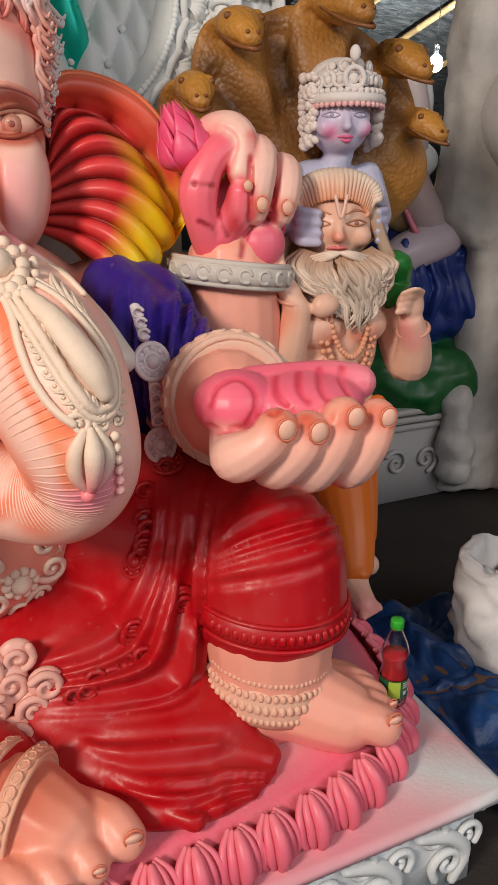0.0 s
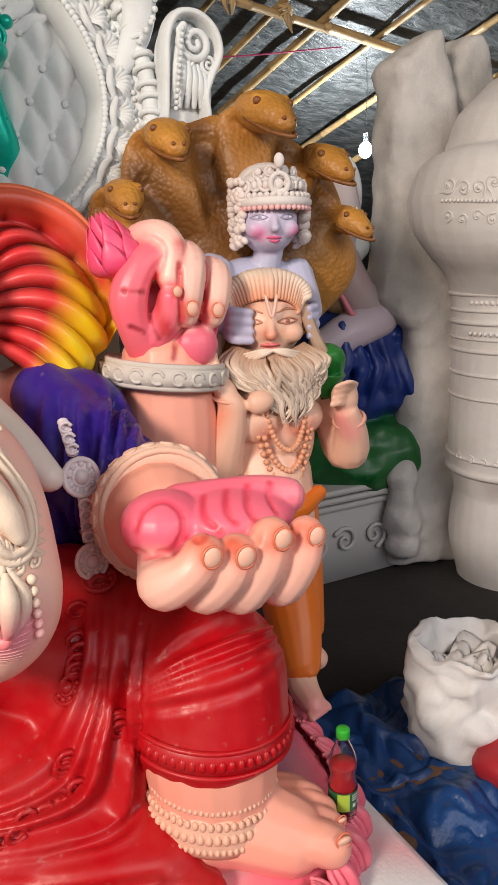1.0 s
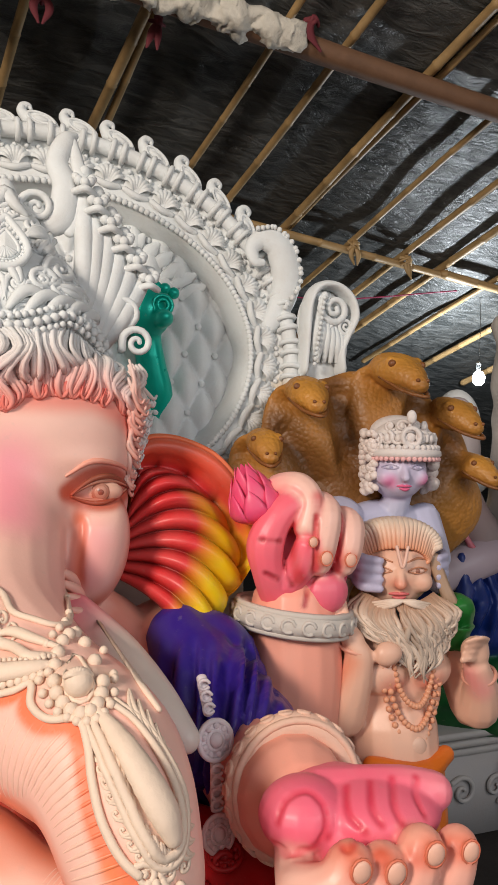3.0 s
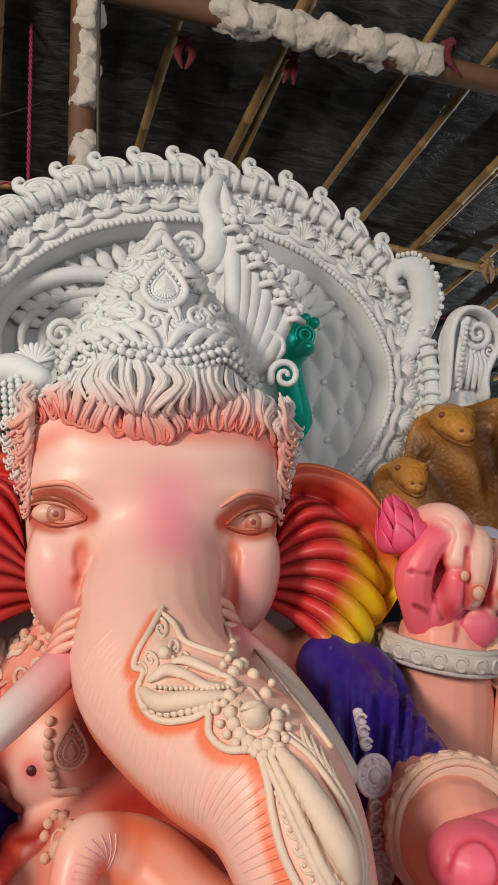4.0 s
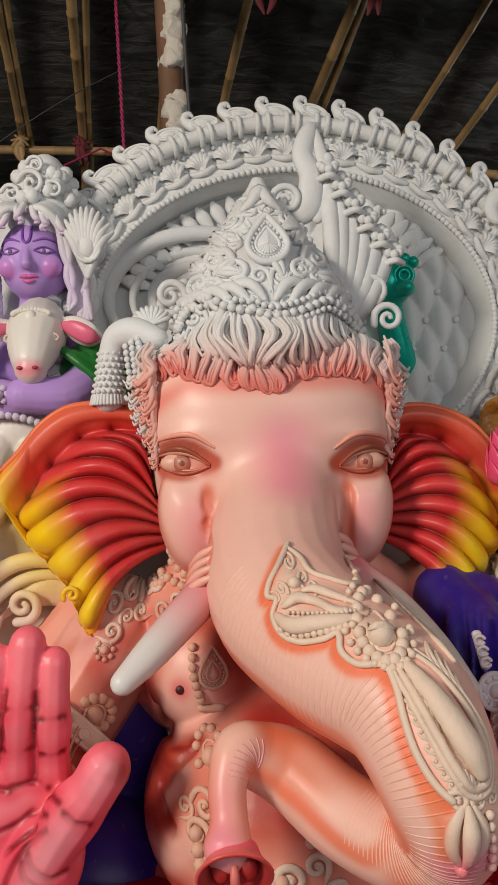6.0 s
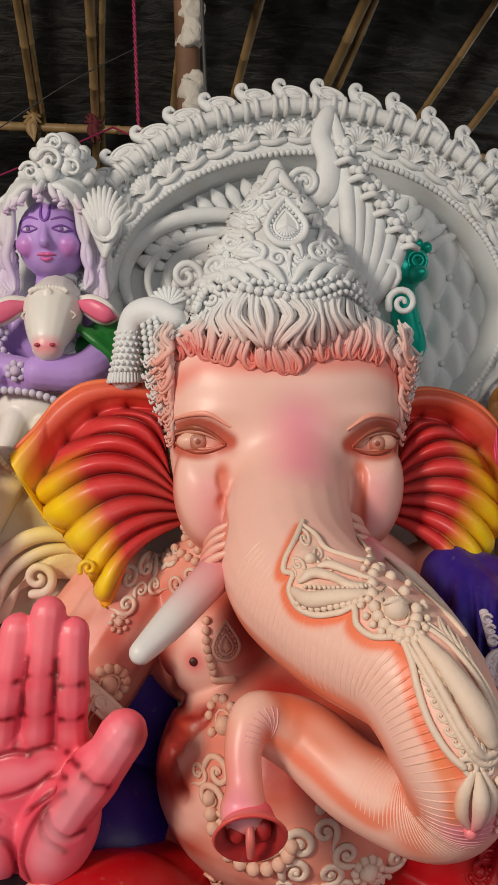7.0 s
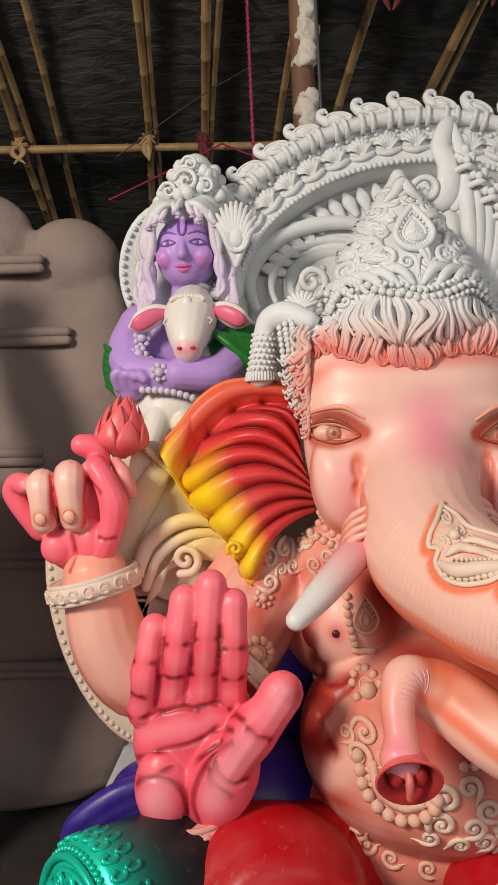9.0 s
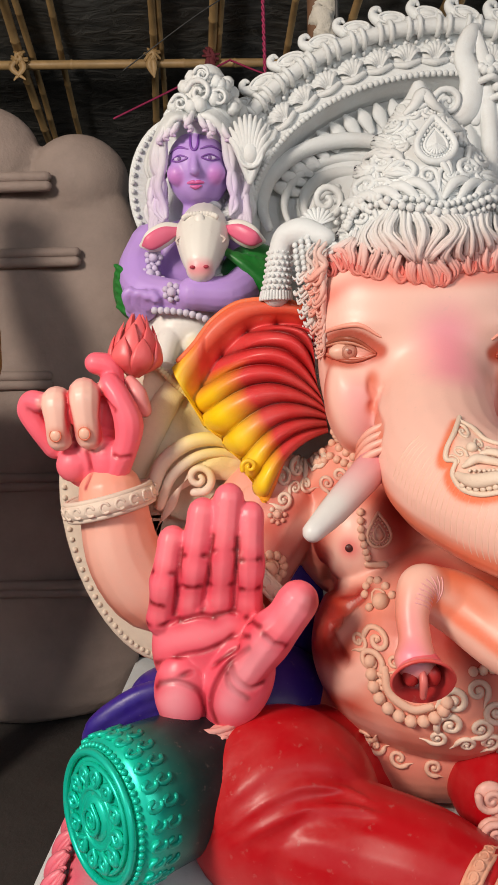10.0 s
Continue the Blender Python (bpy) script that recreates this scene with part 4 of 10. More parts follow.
for pts in ([(-0.885, 0.735), (-0.845, 0.73)], [(-0.80, 0.785), (-0.735, 0.785)], [(-0.715, 0.79), (-0.645, 0.79)], [(-0.625, 0.775), (-0.57, 0.775)],
            [(-0.875, 0.825), (-0.81, 0.825)], [(-0.785, 0.875), (-0.71, 0.875)], [(-0.70, 0.89), (-0.63, 0.89)], [(-0.625, 0.86), (-0.565, 0.86)],
            [(-0.90, 0.665), (-0.84, 0.672), (-0.80, 0.69)], [(-0.80, 0.685), (-0.74, 0.70), (-0.70, 0.695)], [(-0.70, 0.70), (-0.65, 0.705), (-0.60, 0.69)], [(-0.61, 0.69), (-0.57, 0.695)],
            [(-0.88, 0.545), (-0.80, 0.585), (-0.72, 0.605), (-0.65, 0.64), (-0.60, 0.665)], [(-0.87, 0.50), (-0.78, 0.545), (-0.70, 0.57), (-0.63, 0.625)],
            [(-0.70, 0.40), (-0.715, 0.46), (-0.695, 0.53), (-0.65, 0.59), (-0.60, 0.635)], [(-0.86, 0.515), (-0.80, 0.525), (-0.745, 0.49), (-0.735, 0.42), (-0.76, 0.375)],
            [(-0.655, 0.585), (-0.64, 0.545), (-0.60, 0.515), (-0.565, 0.525)], [(-0.665, 0.56), (-0.655, 0.52), (-0.61, 0.485)], [(-0.56, 0.68), (-0.53, 0.655), (-0.50, 0.645)],
            [(-0.815, 0.70), (-0.80, 0.80), (-0.785, 0.89)], [(-0.735, 0.71), (-0.71, 0.82), (-0.695, 0.93)], [(-0.645, 0.71), (-0.635, 0.82), (-0.628, 0.92)]):
    grooves.append([palm.at(u, w)[0] for u, w in pts])
skin.spray([(-0.93, -0.45, 0.6), (-0.9, -0.45, 0.45), (-0.8, -0.45, 0.36), (-0.65, -0.45, 0.36)], 0.07, (0.7, 0.05, 0.06), 0.6)
# fingers and pads sprayed paler, to put the palm's highlights into its pink
for (bx, bw), (tx, tw) in (((-0.855, 0.69), (-0.818, 0.92)), ((-0.775, 0.71), (-0.728, 1.0)), ((-0.69, 0.72), (-0.652, 1.04)), ((-0.61, 0.71), (-0.592, 0.99))):
    skin.spray([(bx, -0.47, bw), (tx, -0.46, tw)], 0.045, (0.93, 0.28, 0.30), 0.35)
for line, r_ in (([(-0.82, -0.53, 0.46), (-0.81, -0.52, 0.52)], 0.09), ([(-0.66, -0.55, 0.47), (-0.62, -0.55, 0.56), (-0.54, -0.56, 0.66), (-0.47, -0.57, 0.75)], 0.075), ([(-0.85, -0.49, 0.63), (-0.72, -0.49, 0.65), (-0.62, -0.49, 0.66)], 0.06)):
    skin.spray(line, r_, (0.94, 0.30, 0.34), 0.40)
for line in grooves:
    skin.spray(line, 0.045, (0.74, 0.035, 0.075), 0.6)
skin.carve(grooves, 0.013, 0.006, (0.24, 0.004, 0.012), 1.0, 1.15)
plate_skin = Skin(skin)
for line, r_ in (([(-0.02, 1.20), (-0.03, 1.165), (-0.025, 1.125), (0.03, 1.13), (0.08, 1.14)], 0.048), ([(0.09, 1.13), (0.124, 1.12), (0.17, 1.12)], 0.060), ([(0.16, 1.05), (0.185, 1.0), (0.21, 0.95), (0.225, 0.91)], 0.058)):
    skin.carve([[plate_skin.at(u, w)[0] for u, w in line]], r_, -0.012, (0.82, 0.60, 0.47), 0.9, 1.0)
# open palm, fist and rear hand
grooves = []
slant = Skin(skin, (0.53, 1.0, -0.29))
skin.carve([[slant.at(*p)[0] for p in pts] for pts in (
    [(0.924, 0.605), (0.941, 0.642), (0.982, 0.651), (1.016, 0.627), (1.022, 0.587), (0.998, 0.559)],
    [(0.915, 0.567), (0.950, 0.550), (0.986, 0.557)],
    [(1.062, 0.647), (1.067, 0.610), (1.097, 0.583)],
    [(1.113, 0.651), (1.115, 0.616), (1.135, 0.588)],
    [(1.160, 0.652), (1.160, 0.617), (1.176, 0.587)],
    [(1.212, 0.650), (1.210, 0.617), (1.224, 0.591)],
    [(1.028, 0.574), (1.066, 0.578), (1.103, 0.580)],)], 0.011, 0.0045, (0.62, 0.03, 0.07), 0.9, 1.25)
for pts in (
            [(0.895, 1.33), (0.89, 1.24), (0.895, 1.16)], [(0.985, 1.33), (0.975, 1.25), (0.97, 1.17)], [(0.835, 1.12), (0.815, 1.20), (0.83, 1.29)], [(0.87, 1.06), (0.90, 1.12), (0.97, 1.16), (1.05, 1.13)], [(0.75, 1.16), (0.79, 1.14)], [(0.73, 1.26), (0.79, 1.255)],
            [(-1.20, 1.13), (-1.205, 1.22), (-1.205, 1.31)], [(-1.10, 1.10), (-1.105, 1.18), (-1.10, 1.27)], [(-1.29, 1.12), (-1.295, 1.19), (-1.295, 1.26)], [(-1.165, 0.99), (-1.15, 1.05), (-1.16, 1.11)], [(-1.065, 1.10), (-1.04, 1.09), (-1.01, 1.095)], [(-1.09, 1.29), (-1.05, 1.25)]):
    grooves.append([palm.at(u, w)[0] for u, w in pts])
skin.carve([g for g in grooves if max(abs(np.diff(np.array(g)[:, 1]))) < 0.06], 0.013, 0.006, (0.40, 0.012, 0.03), 0.95, 1.2)
for a_, b_ in (((0.555, -0.92, 0.73), (0.605, -0.99, 0.84)), ((0.632, -0.93, 0.70), (0.672, -0.99, 0.83)), ((0.71, -0.93, 0.69), (0.748, -0.985, 0.83)), ((0.50, -0.93, 0.80), (0.55, -0.98, 0.85))):
    skin.spray([a_, b_], 0.034, (0.66, 0.10, 0.05), 0.95, 1.3)
for a_, b_ in (((0.905, -0.08, 1.38), (0.895, -0.10, 1.18)), ((0.985, -0.07, 1.33), (0.972, -0.09, 1.16)), ((0.84, -0.06, 1.30), (0.85, -0.09, 1.14)), ((-1.20, -0.06, 1.31), (-1.195, -0.09, 1.14)), ((-1.105, -0.04, 1.30), (-1.095, -0.07, 1.12)), ((-1.295, -0.03, 1.28), (-1.29, -0.05, 1.12))):
    skin.spray([a_, b_], 0.036, (0.66, 0.045, 0.06), 0.95, 1.3)
# rust-coloured spray round the chest, arms and belly, with their shade painted in too
for line, r_, k_ in (([(-0.62, -0.05, 0.95), (-0.68, -0.1, 0.75), (-0.6, -0.2, 0.6)], 0.13, 0.6), ([(-0.4, -0.2, 0.66), (-0.25, -0.3, 0.63), (-0.1, -0.35, 0.62)], 0.10, 0.75), ([(-0.42, -0.3, 0.5), (-0.42, -0.3, 0.3)], 0.16, 0.8),
                     ([(0.1, -0.4, 0.75), (0.3, -0.3, 0.8)], 0.2, 0.8), ([(-0.1, -0.3, 0.95), (-0.05, -0.4, 0.8)], 0.13, 0.8), ([(-0.3, -0.15, 1.02), (-0.2, -0.2, 1.0)], 0.08, 0.7), ([(-0.15, -0.56, 0.62), (0.05, -0.6, 0.62), (0.2, -0.55, 0.6)], 0.12, 0.7),
                     ([(-1.2, 0.0, 0.75), (-1.15, -0.05, 0.6), (-1.0, -0.1, 0.5)], 0.08, 0.5), ([(0.72, 0.0, 0.95), (0.74, -0.05, 0.8)], 0.06, 0.45), ([(1.04, 0.0, 0.95), (1.03, -0.03, 0.75)], 0.05, 0.5), ([(0.5, -0.55, 0.9), (0.46, -0.5, 0.8), (0.5, -0.6, 0.68)], 0.06, 0.5),
                     ([(-0.36, 0.0, 1.42), (-0.34, -0.03, 1.25), (-0.26, -0.05, 1.1)], 0.05, 0.6), ([(0.36, 0.0, 1.42), (0.34, -0.03, 1.25), (0.26, -0.05, 1.1)], 0.05, 0.6)):
    skin.spray(line, r_, (0.56, 0.075, 0.03), min(1.0, k_ * 1.25))
# pale chest pads and shoulder
skin.spray([(-0.25, -0.27, 0.84), (-0.27, -0.27, 0.80)], 0.14, PALE, 0.9)
skin.spray([(-0.52, -0.06, 0.98), (-0.62, -0.02, 0.92)], 0.15, PALE, 0.7)
skin.spray([(-1.02, -0.1, 0.66), (-1.10, -0.1, 0.8)], 0.16, PALE, 0.7)
# the gun's line along the trunk's lower edge and round its inner bend
edge = Vector((-0.80, -0.22, -0.56)).normalized()
skin.spray([(x + r * edge.x, y + r * edge.y, w + r * edge.z) for x, y, w, r in TRUNK[3:9]], 0.075, (0.82, 0.19, 0.09), 0.9, 1.1)
skin.spray([(x + r * 0.5, y - r * 0.3, w + r * 0.85) for x, y, w, r in TRUNK[9:13]], 0.07, (0.78, 0.17, 0.06), 0.8)
skin.spray([(-0.135, -0.696, 0.818), (-0.078, -0.695, 0.774), (-0.036, -0.736, 0.751), (0.023, -0.803, 0.717), (0.07, -0.853, 0.711), (0.105, -0.88, 0.751), (0.118, -0.86, 0.781)], 0.032, (0.82, 0.20, 0.10), 0.9, 1.2)
skin.spray([(x - r * 0.9, y - r * 0.4, w - r * 0.3) for x, y, w, r in TRUNK[12:16]], 0.05, (0.80, 0.2, 0.12), 0.5)
# dark red in the torso's hollows: crease spray and painted shadow together
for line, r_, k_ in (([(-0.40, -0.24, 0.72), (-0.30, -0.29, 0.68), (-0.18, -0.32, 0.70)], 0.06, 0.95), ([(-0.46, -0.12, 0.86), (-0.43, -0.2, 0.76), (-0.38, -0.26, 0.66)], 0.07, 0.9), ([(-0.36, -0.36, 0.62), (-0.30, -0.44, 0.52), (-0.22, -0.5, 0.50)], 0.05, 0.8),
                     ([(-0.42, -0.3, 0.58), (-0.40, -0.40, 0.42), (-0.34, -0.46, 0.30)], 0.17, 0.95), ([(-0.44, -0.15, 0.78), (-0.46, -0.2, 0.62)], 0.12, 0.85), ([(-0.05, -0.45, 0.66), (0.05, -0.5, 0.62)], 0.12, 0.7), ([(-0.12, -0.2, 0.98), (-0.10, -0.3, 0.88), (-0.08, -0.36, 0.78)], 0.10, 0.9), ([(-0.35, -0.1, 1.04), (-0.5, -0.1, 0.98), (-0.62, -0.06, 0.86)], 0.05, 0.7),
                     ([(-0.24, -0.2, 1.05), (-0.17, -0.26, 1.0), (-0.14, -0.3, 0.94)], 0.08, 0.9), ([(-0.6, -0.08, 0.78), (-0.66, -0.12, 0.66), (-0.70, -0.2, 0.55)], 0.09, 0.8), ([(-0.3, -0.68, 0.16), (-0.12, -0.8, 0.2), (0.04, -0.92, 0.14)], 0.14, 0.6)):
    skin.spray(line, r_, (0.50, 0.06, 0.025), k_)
for q in ((0.555, -1.01, 0.84), (0.619, -1.01, 0.827), (0.695, -1.01, 0.845), (0.771, -1.0, 0.833), (0.922, -0.12, 1.205), (1.012, -0.10, 1.195), (-1.245, -0.09, 1.175), (-1.147, -0.10, 1.18)):
    skin.spray([q], 0.042, (0.74, 0.16, 0.08), 0.9)
hollow = Skin(skin, (0, 1, -0.47))
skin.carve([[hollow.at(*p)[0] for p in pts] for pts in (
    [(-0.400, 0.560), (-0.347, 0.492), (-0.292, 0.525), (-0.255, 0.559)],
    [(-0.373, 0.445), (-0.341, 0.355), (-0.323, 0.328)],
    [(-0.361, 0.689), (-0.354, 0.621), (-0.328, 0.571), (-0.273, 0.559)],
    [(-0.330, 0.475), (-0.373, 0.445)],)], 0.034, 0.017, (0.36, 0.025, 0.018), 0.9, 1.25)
# flank, neck, belly foot and under the trunk deepened with painted shadow
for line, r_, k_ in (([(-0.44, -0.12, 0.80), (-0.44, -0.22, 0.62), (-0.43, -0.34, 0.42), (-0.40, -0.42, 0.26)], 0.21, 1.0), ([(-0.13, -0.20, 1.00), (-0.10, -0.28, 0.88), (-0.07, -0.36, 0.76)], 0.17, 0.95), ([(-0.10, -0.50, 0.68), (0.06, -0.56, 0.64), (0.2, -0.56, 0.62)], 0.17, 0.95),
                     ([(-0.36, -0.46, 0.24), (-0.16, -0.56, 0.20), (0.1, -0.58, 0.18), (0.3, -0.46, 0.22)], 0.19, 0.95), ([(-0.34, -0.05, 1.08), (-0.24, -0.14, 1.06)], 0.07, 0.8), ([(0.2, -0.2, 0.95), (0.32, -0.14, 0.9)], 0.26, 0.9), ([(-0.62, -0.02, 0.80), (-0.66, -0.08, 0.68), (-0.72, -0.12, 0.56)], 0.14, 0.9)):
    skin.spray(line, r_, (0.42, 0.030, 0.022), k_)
# pale sprayed pads and ridges between the hollows, their highlights put into the colour
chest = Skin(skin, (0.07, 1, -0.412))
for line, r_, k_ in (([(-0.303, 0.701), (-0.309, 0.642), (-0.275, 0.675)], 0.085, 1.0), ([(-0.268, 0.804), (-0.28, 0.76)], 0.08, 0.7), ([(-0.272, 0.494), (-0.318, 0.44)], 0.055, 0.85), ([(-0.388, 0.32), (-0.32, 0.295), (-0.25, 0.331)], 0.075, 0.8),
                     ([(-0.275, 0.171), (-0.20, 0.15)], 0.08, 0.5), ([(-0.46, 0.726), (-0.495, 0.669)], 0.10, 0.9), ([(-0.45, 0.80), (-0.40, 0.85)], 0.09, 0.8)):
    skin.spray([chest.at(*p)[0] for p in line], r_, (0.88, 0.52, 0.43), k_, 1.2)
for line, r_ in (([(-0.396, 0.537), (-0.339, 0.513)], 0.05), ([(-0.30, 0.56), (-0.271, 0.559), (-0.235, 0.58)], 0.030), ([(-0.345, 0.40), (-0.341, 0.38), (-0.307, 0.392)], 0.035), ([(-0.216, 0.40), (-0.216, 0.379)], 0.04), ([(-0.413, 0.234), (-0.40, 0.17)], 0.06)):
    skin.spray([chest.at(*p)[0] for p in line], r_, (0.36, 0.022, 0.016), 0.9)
skin.spray([(-0.96, -0.08, 0.78), (-0.94, -0.10, 0.66)], 0.12, (0.88, 0.50, 0.41), 0.7)
# painted shadow laid again over the flank, under the trunk and low belly
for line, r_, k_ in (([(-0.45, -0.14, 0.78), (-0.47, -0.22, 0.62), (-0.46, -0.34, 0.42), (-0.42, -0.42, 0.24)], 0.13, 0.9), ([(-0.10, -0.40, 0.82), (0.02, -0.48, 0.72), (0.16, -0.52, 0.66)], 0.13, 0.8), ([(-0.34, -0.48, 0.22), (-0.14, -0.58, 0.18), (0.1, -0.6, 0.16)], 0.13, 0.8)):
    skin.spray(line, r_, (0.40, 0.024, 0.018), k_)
# highlights on the raised palm's pads, painted as a paler pink
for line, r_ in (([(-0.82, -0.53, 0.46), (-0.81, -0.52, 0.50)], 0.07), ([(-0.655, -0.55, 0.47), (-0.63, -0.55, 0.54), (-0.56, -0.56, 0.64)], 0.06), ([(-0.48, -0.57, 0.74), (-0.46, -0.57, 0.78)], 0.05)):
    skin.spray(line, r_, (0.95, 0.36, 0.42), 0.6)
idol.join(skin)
idol.join(red)
idol.join(drape)

face = Skin(skin)
# eyes: almond relief with lids, iris and pupil
for s in (-1, 1):
    eu, ew = (-0.28, 1.42) if s < 0 else (0.268, 1.402)
    idol.spray([face.at(eu + x * 0.10, ew + 0.058 * math.cos(x * 1.5))[0] for x in np.linspace(-1, 1, 7)], 0.036, (0.46, 0.075, 0.04), 0.92, 1.3)
    idol.spray([face.at(eu + x * 0.10, ew - 0.040 * math.cos(x * 1.5))[0] for x in np.linspace(-1, 1, 7)], 0.030, (0.52, 0.10, 0.05), 0.85, 1.2)
    for lift, hgt, r, col in ((0.8, 0.046, 0.010, (0.30, 0.07, 0.035)), (1.0, 0.034, 0.008, (0.62, 0.28, 0.19))):
        top = [(eu + x * 0.085, ew + hgt * math.cos(x * 1.5) + 0.008 * s * x, r * (1 - 0.5 * abs(x))) for x in np.linspace(-1, 1, 9)]
        low = [(eu + x * 0.085, ew - 0.7 * hgt * math.cos(x * 1.5) + 0.008 * s * x, r * 0.8 * (1 - 0.5 * abs(x))) for x in np.linspace(-1, 1, 9)]
        face.strip(idol, top, col, mat=0, lift=lift)
        face.strip(idol, low, col, mat=0, lift=lift)
    p, nn = face.at(eu, ew)
    c = p + nn * -0.010
    idol.ball(c, (0.066, 0.030, 0.033), (0.80, 0.50, 0.38))
    idol.ball(c + (0, -0.0255, 0), (0.026, 0.006, 0.026), (0.36, 0.17, 0.11))
    idol.ball(c + (0, -0.0275, 0), (0.019, 0.006, 0.019), (0.52, 0.29, 0.21))
    idol.ball(c + (0, -0.0300, 0), (0.010, 0.005, 0.010), (0.16, 0.06, 0.04))
    # glint on the pupil, modelled as a small pale dot
    idol.ball(c + (-0.007, -0.033, 0.007), (0.004, 0.003, 0.004), (0.75, 0.65, 0.60))
    face.strip(idol, [(eu - s * 0.10, ew + 0.045, 0.004), (eu - s * 0.03, ew + 0.085, 0.009), (eu + s * 0.06, ew + 0.07, 0.006), (eu + s * 0.1, ew + 0.03, 0.003)], SKIN, mat=0, lift=0.1)
    idol.spray([face.at(eu + s * x, ew - 0.012)[0] for x in (-0.09, -0.04, 0.0, 0.05)], 0.055, RUST, 0.5)
# tusks
idol.tube([(-0.20, -0.24, 1.10, 0.054), (-0.28, -0.345, 1.045, 0.049), (-0.355, -0.435, 0.990, 0.042), (-0.418, -0.500, 0.945, 0.030)], [(0.8, 0.2, 0.25), (0.80, 0.42, 0.42), (0.72, 0.69, 0.66), (0.72, 0.71, 0.69)], n=16, seg=6)
idol.tube([(0.18, -0.22, 1.10, 0.060), (0.27, -0.33, 1.03, 0.056), (0.34, -0.43, 0.95, 0.050), (0.395, -0.50, 0.88, 0.034)], [(0.8, 0.2, 0.25), (0.74, 0.6, 0.52), (0.74, 0.66, 0.58), (0.74, 0.66, 0.6)], n=16, seg=6)
# lip folds where the tusk leaves the cheek
for k in range(4):
    a_ = np.array((-0.205, -0.225, 1.195)) + np.array((-0.006, -0.030, -0.020)) * k
    idol.tube([(*(a_ + (0.05, -0.02, 0.012)), 0.005), (*(a_ + (0.018, -0.012, 0.006)), 0.009), (*(a_ + (-0.022, 0.005, -0.016)), 0.0125), (*(a_ + (-0.05, 0.03, -0.05)), 0.010), (*(a_ + (-0.06, 0.06, -0.08)), 0.005)], [PALE, (0.87, 0.44, 0.35), (0.80, 0.24, 0.16)], n=9)
    a_ = np.array((0.165, -0.16, 1.20)) + np.array((0.010, -0.035, -0.026)) * k
    idol.tube([(*(a_ + (-0.04, -0.02, 0.012)), 0.005), (*(a_ + (-0.012, -0.012, 0.006)), 0.010), (*(a_ + (0.018, 0.005, -0.016)), 0.014), (*(a_ + (0.036, 0.03, -0.05)), 0.010), (*(a_ + (0.045, 0.05, -0.08)), 0.004)], [PALE, (0.87, 0.44, 0.35), (0.80, 0.24, 0.16)], n=9)
idol.spray([(-0.19, -0.2, 1.15), (-0.23, -0.22, 1.09)], 0.045, RUST, 0.5)
# open tip of the trunk
ring = np.zeros((8, 28, 3))
for i, (r, d) in enumerate(((0.058, -0.055), (0.066, -0.03), (0.080, -0.010), (0.090, 0.0), (0.084, 0.006), (0.060, -0.03), (0.03, -0.05), (0.002, -0.052))):
    for j, a in enumerate(np.linspace(0, 2 * np.pi, 28, endpoint=False)):
        ring[i, j] = np.array((-0.180, -0.815, 0.668)) + np.array((0, -0.93, -0.37)) * d + np.array((1, 0, 0)) * 0.86 * r * math.cos(a) + np.array((0, -0.37, 0.93)) * 0.80 * r * math.sin(a)
idol.grid(ring, np.repeat([PINK, PINK, (0.8, 0.2, 0.2), (0.75, 0.12, 0.1), (0.55, 0.04, 0.04), (0.36, 0.015, 0.015), (0.26, 0.01, 0.01), (0.2, 0.01, 0.01)], 28, 0))
for x in (-0.018, 0.018):
    idol.ball((-0.180 + x * 1.4, -0.795, 0.672), (0.020, 0.018, 0.026), (0.42, 0.02, 0.02))
idol.tube([(-0.180, -0.80, 0.70, 0.006), (-0.180, -0.822, 0.668, 0.010), (-0.180, -0.815, 0.630, 0.008)], (0.70, 0.16, 0.14), n=8)


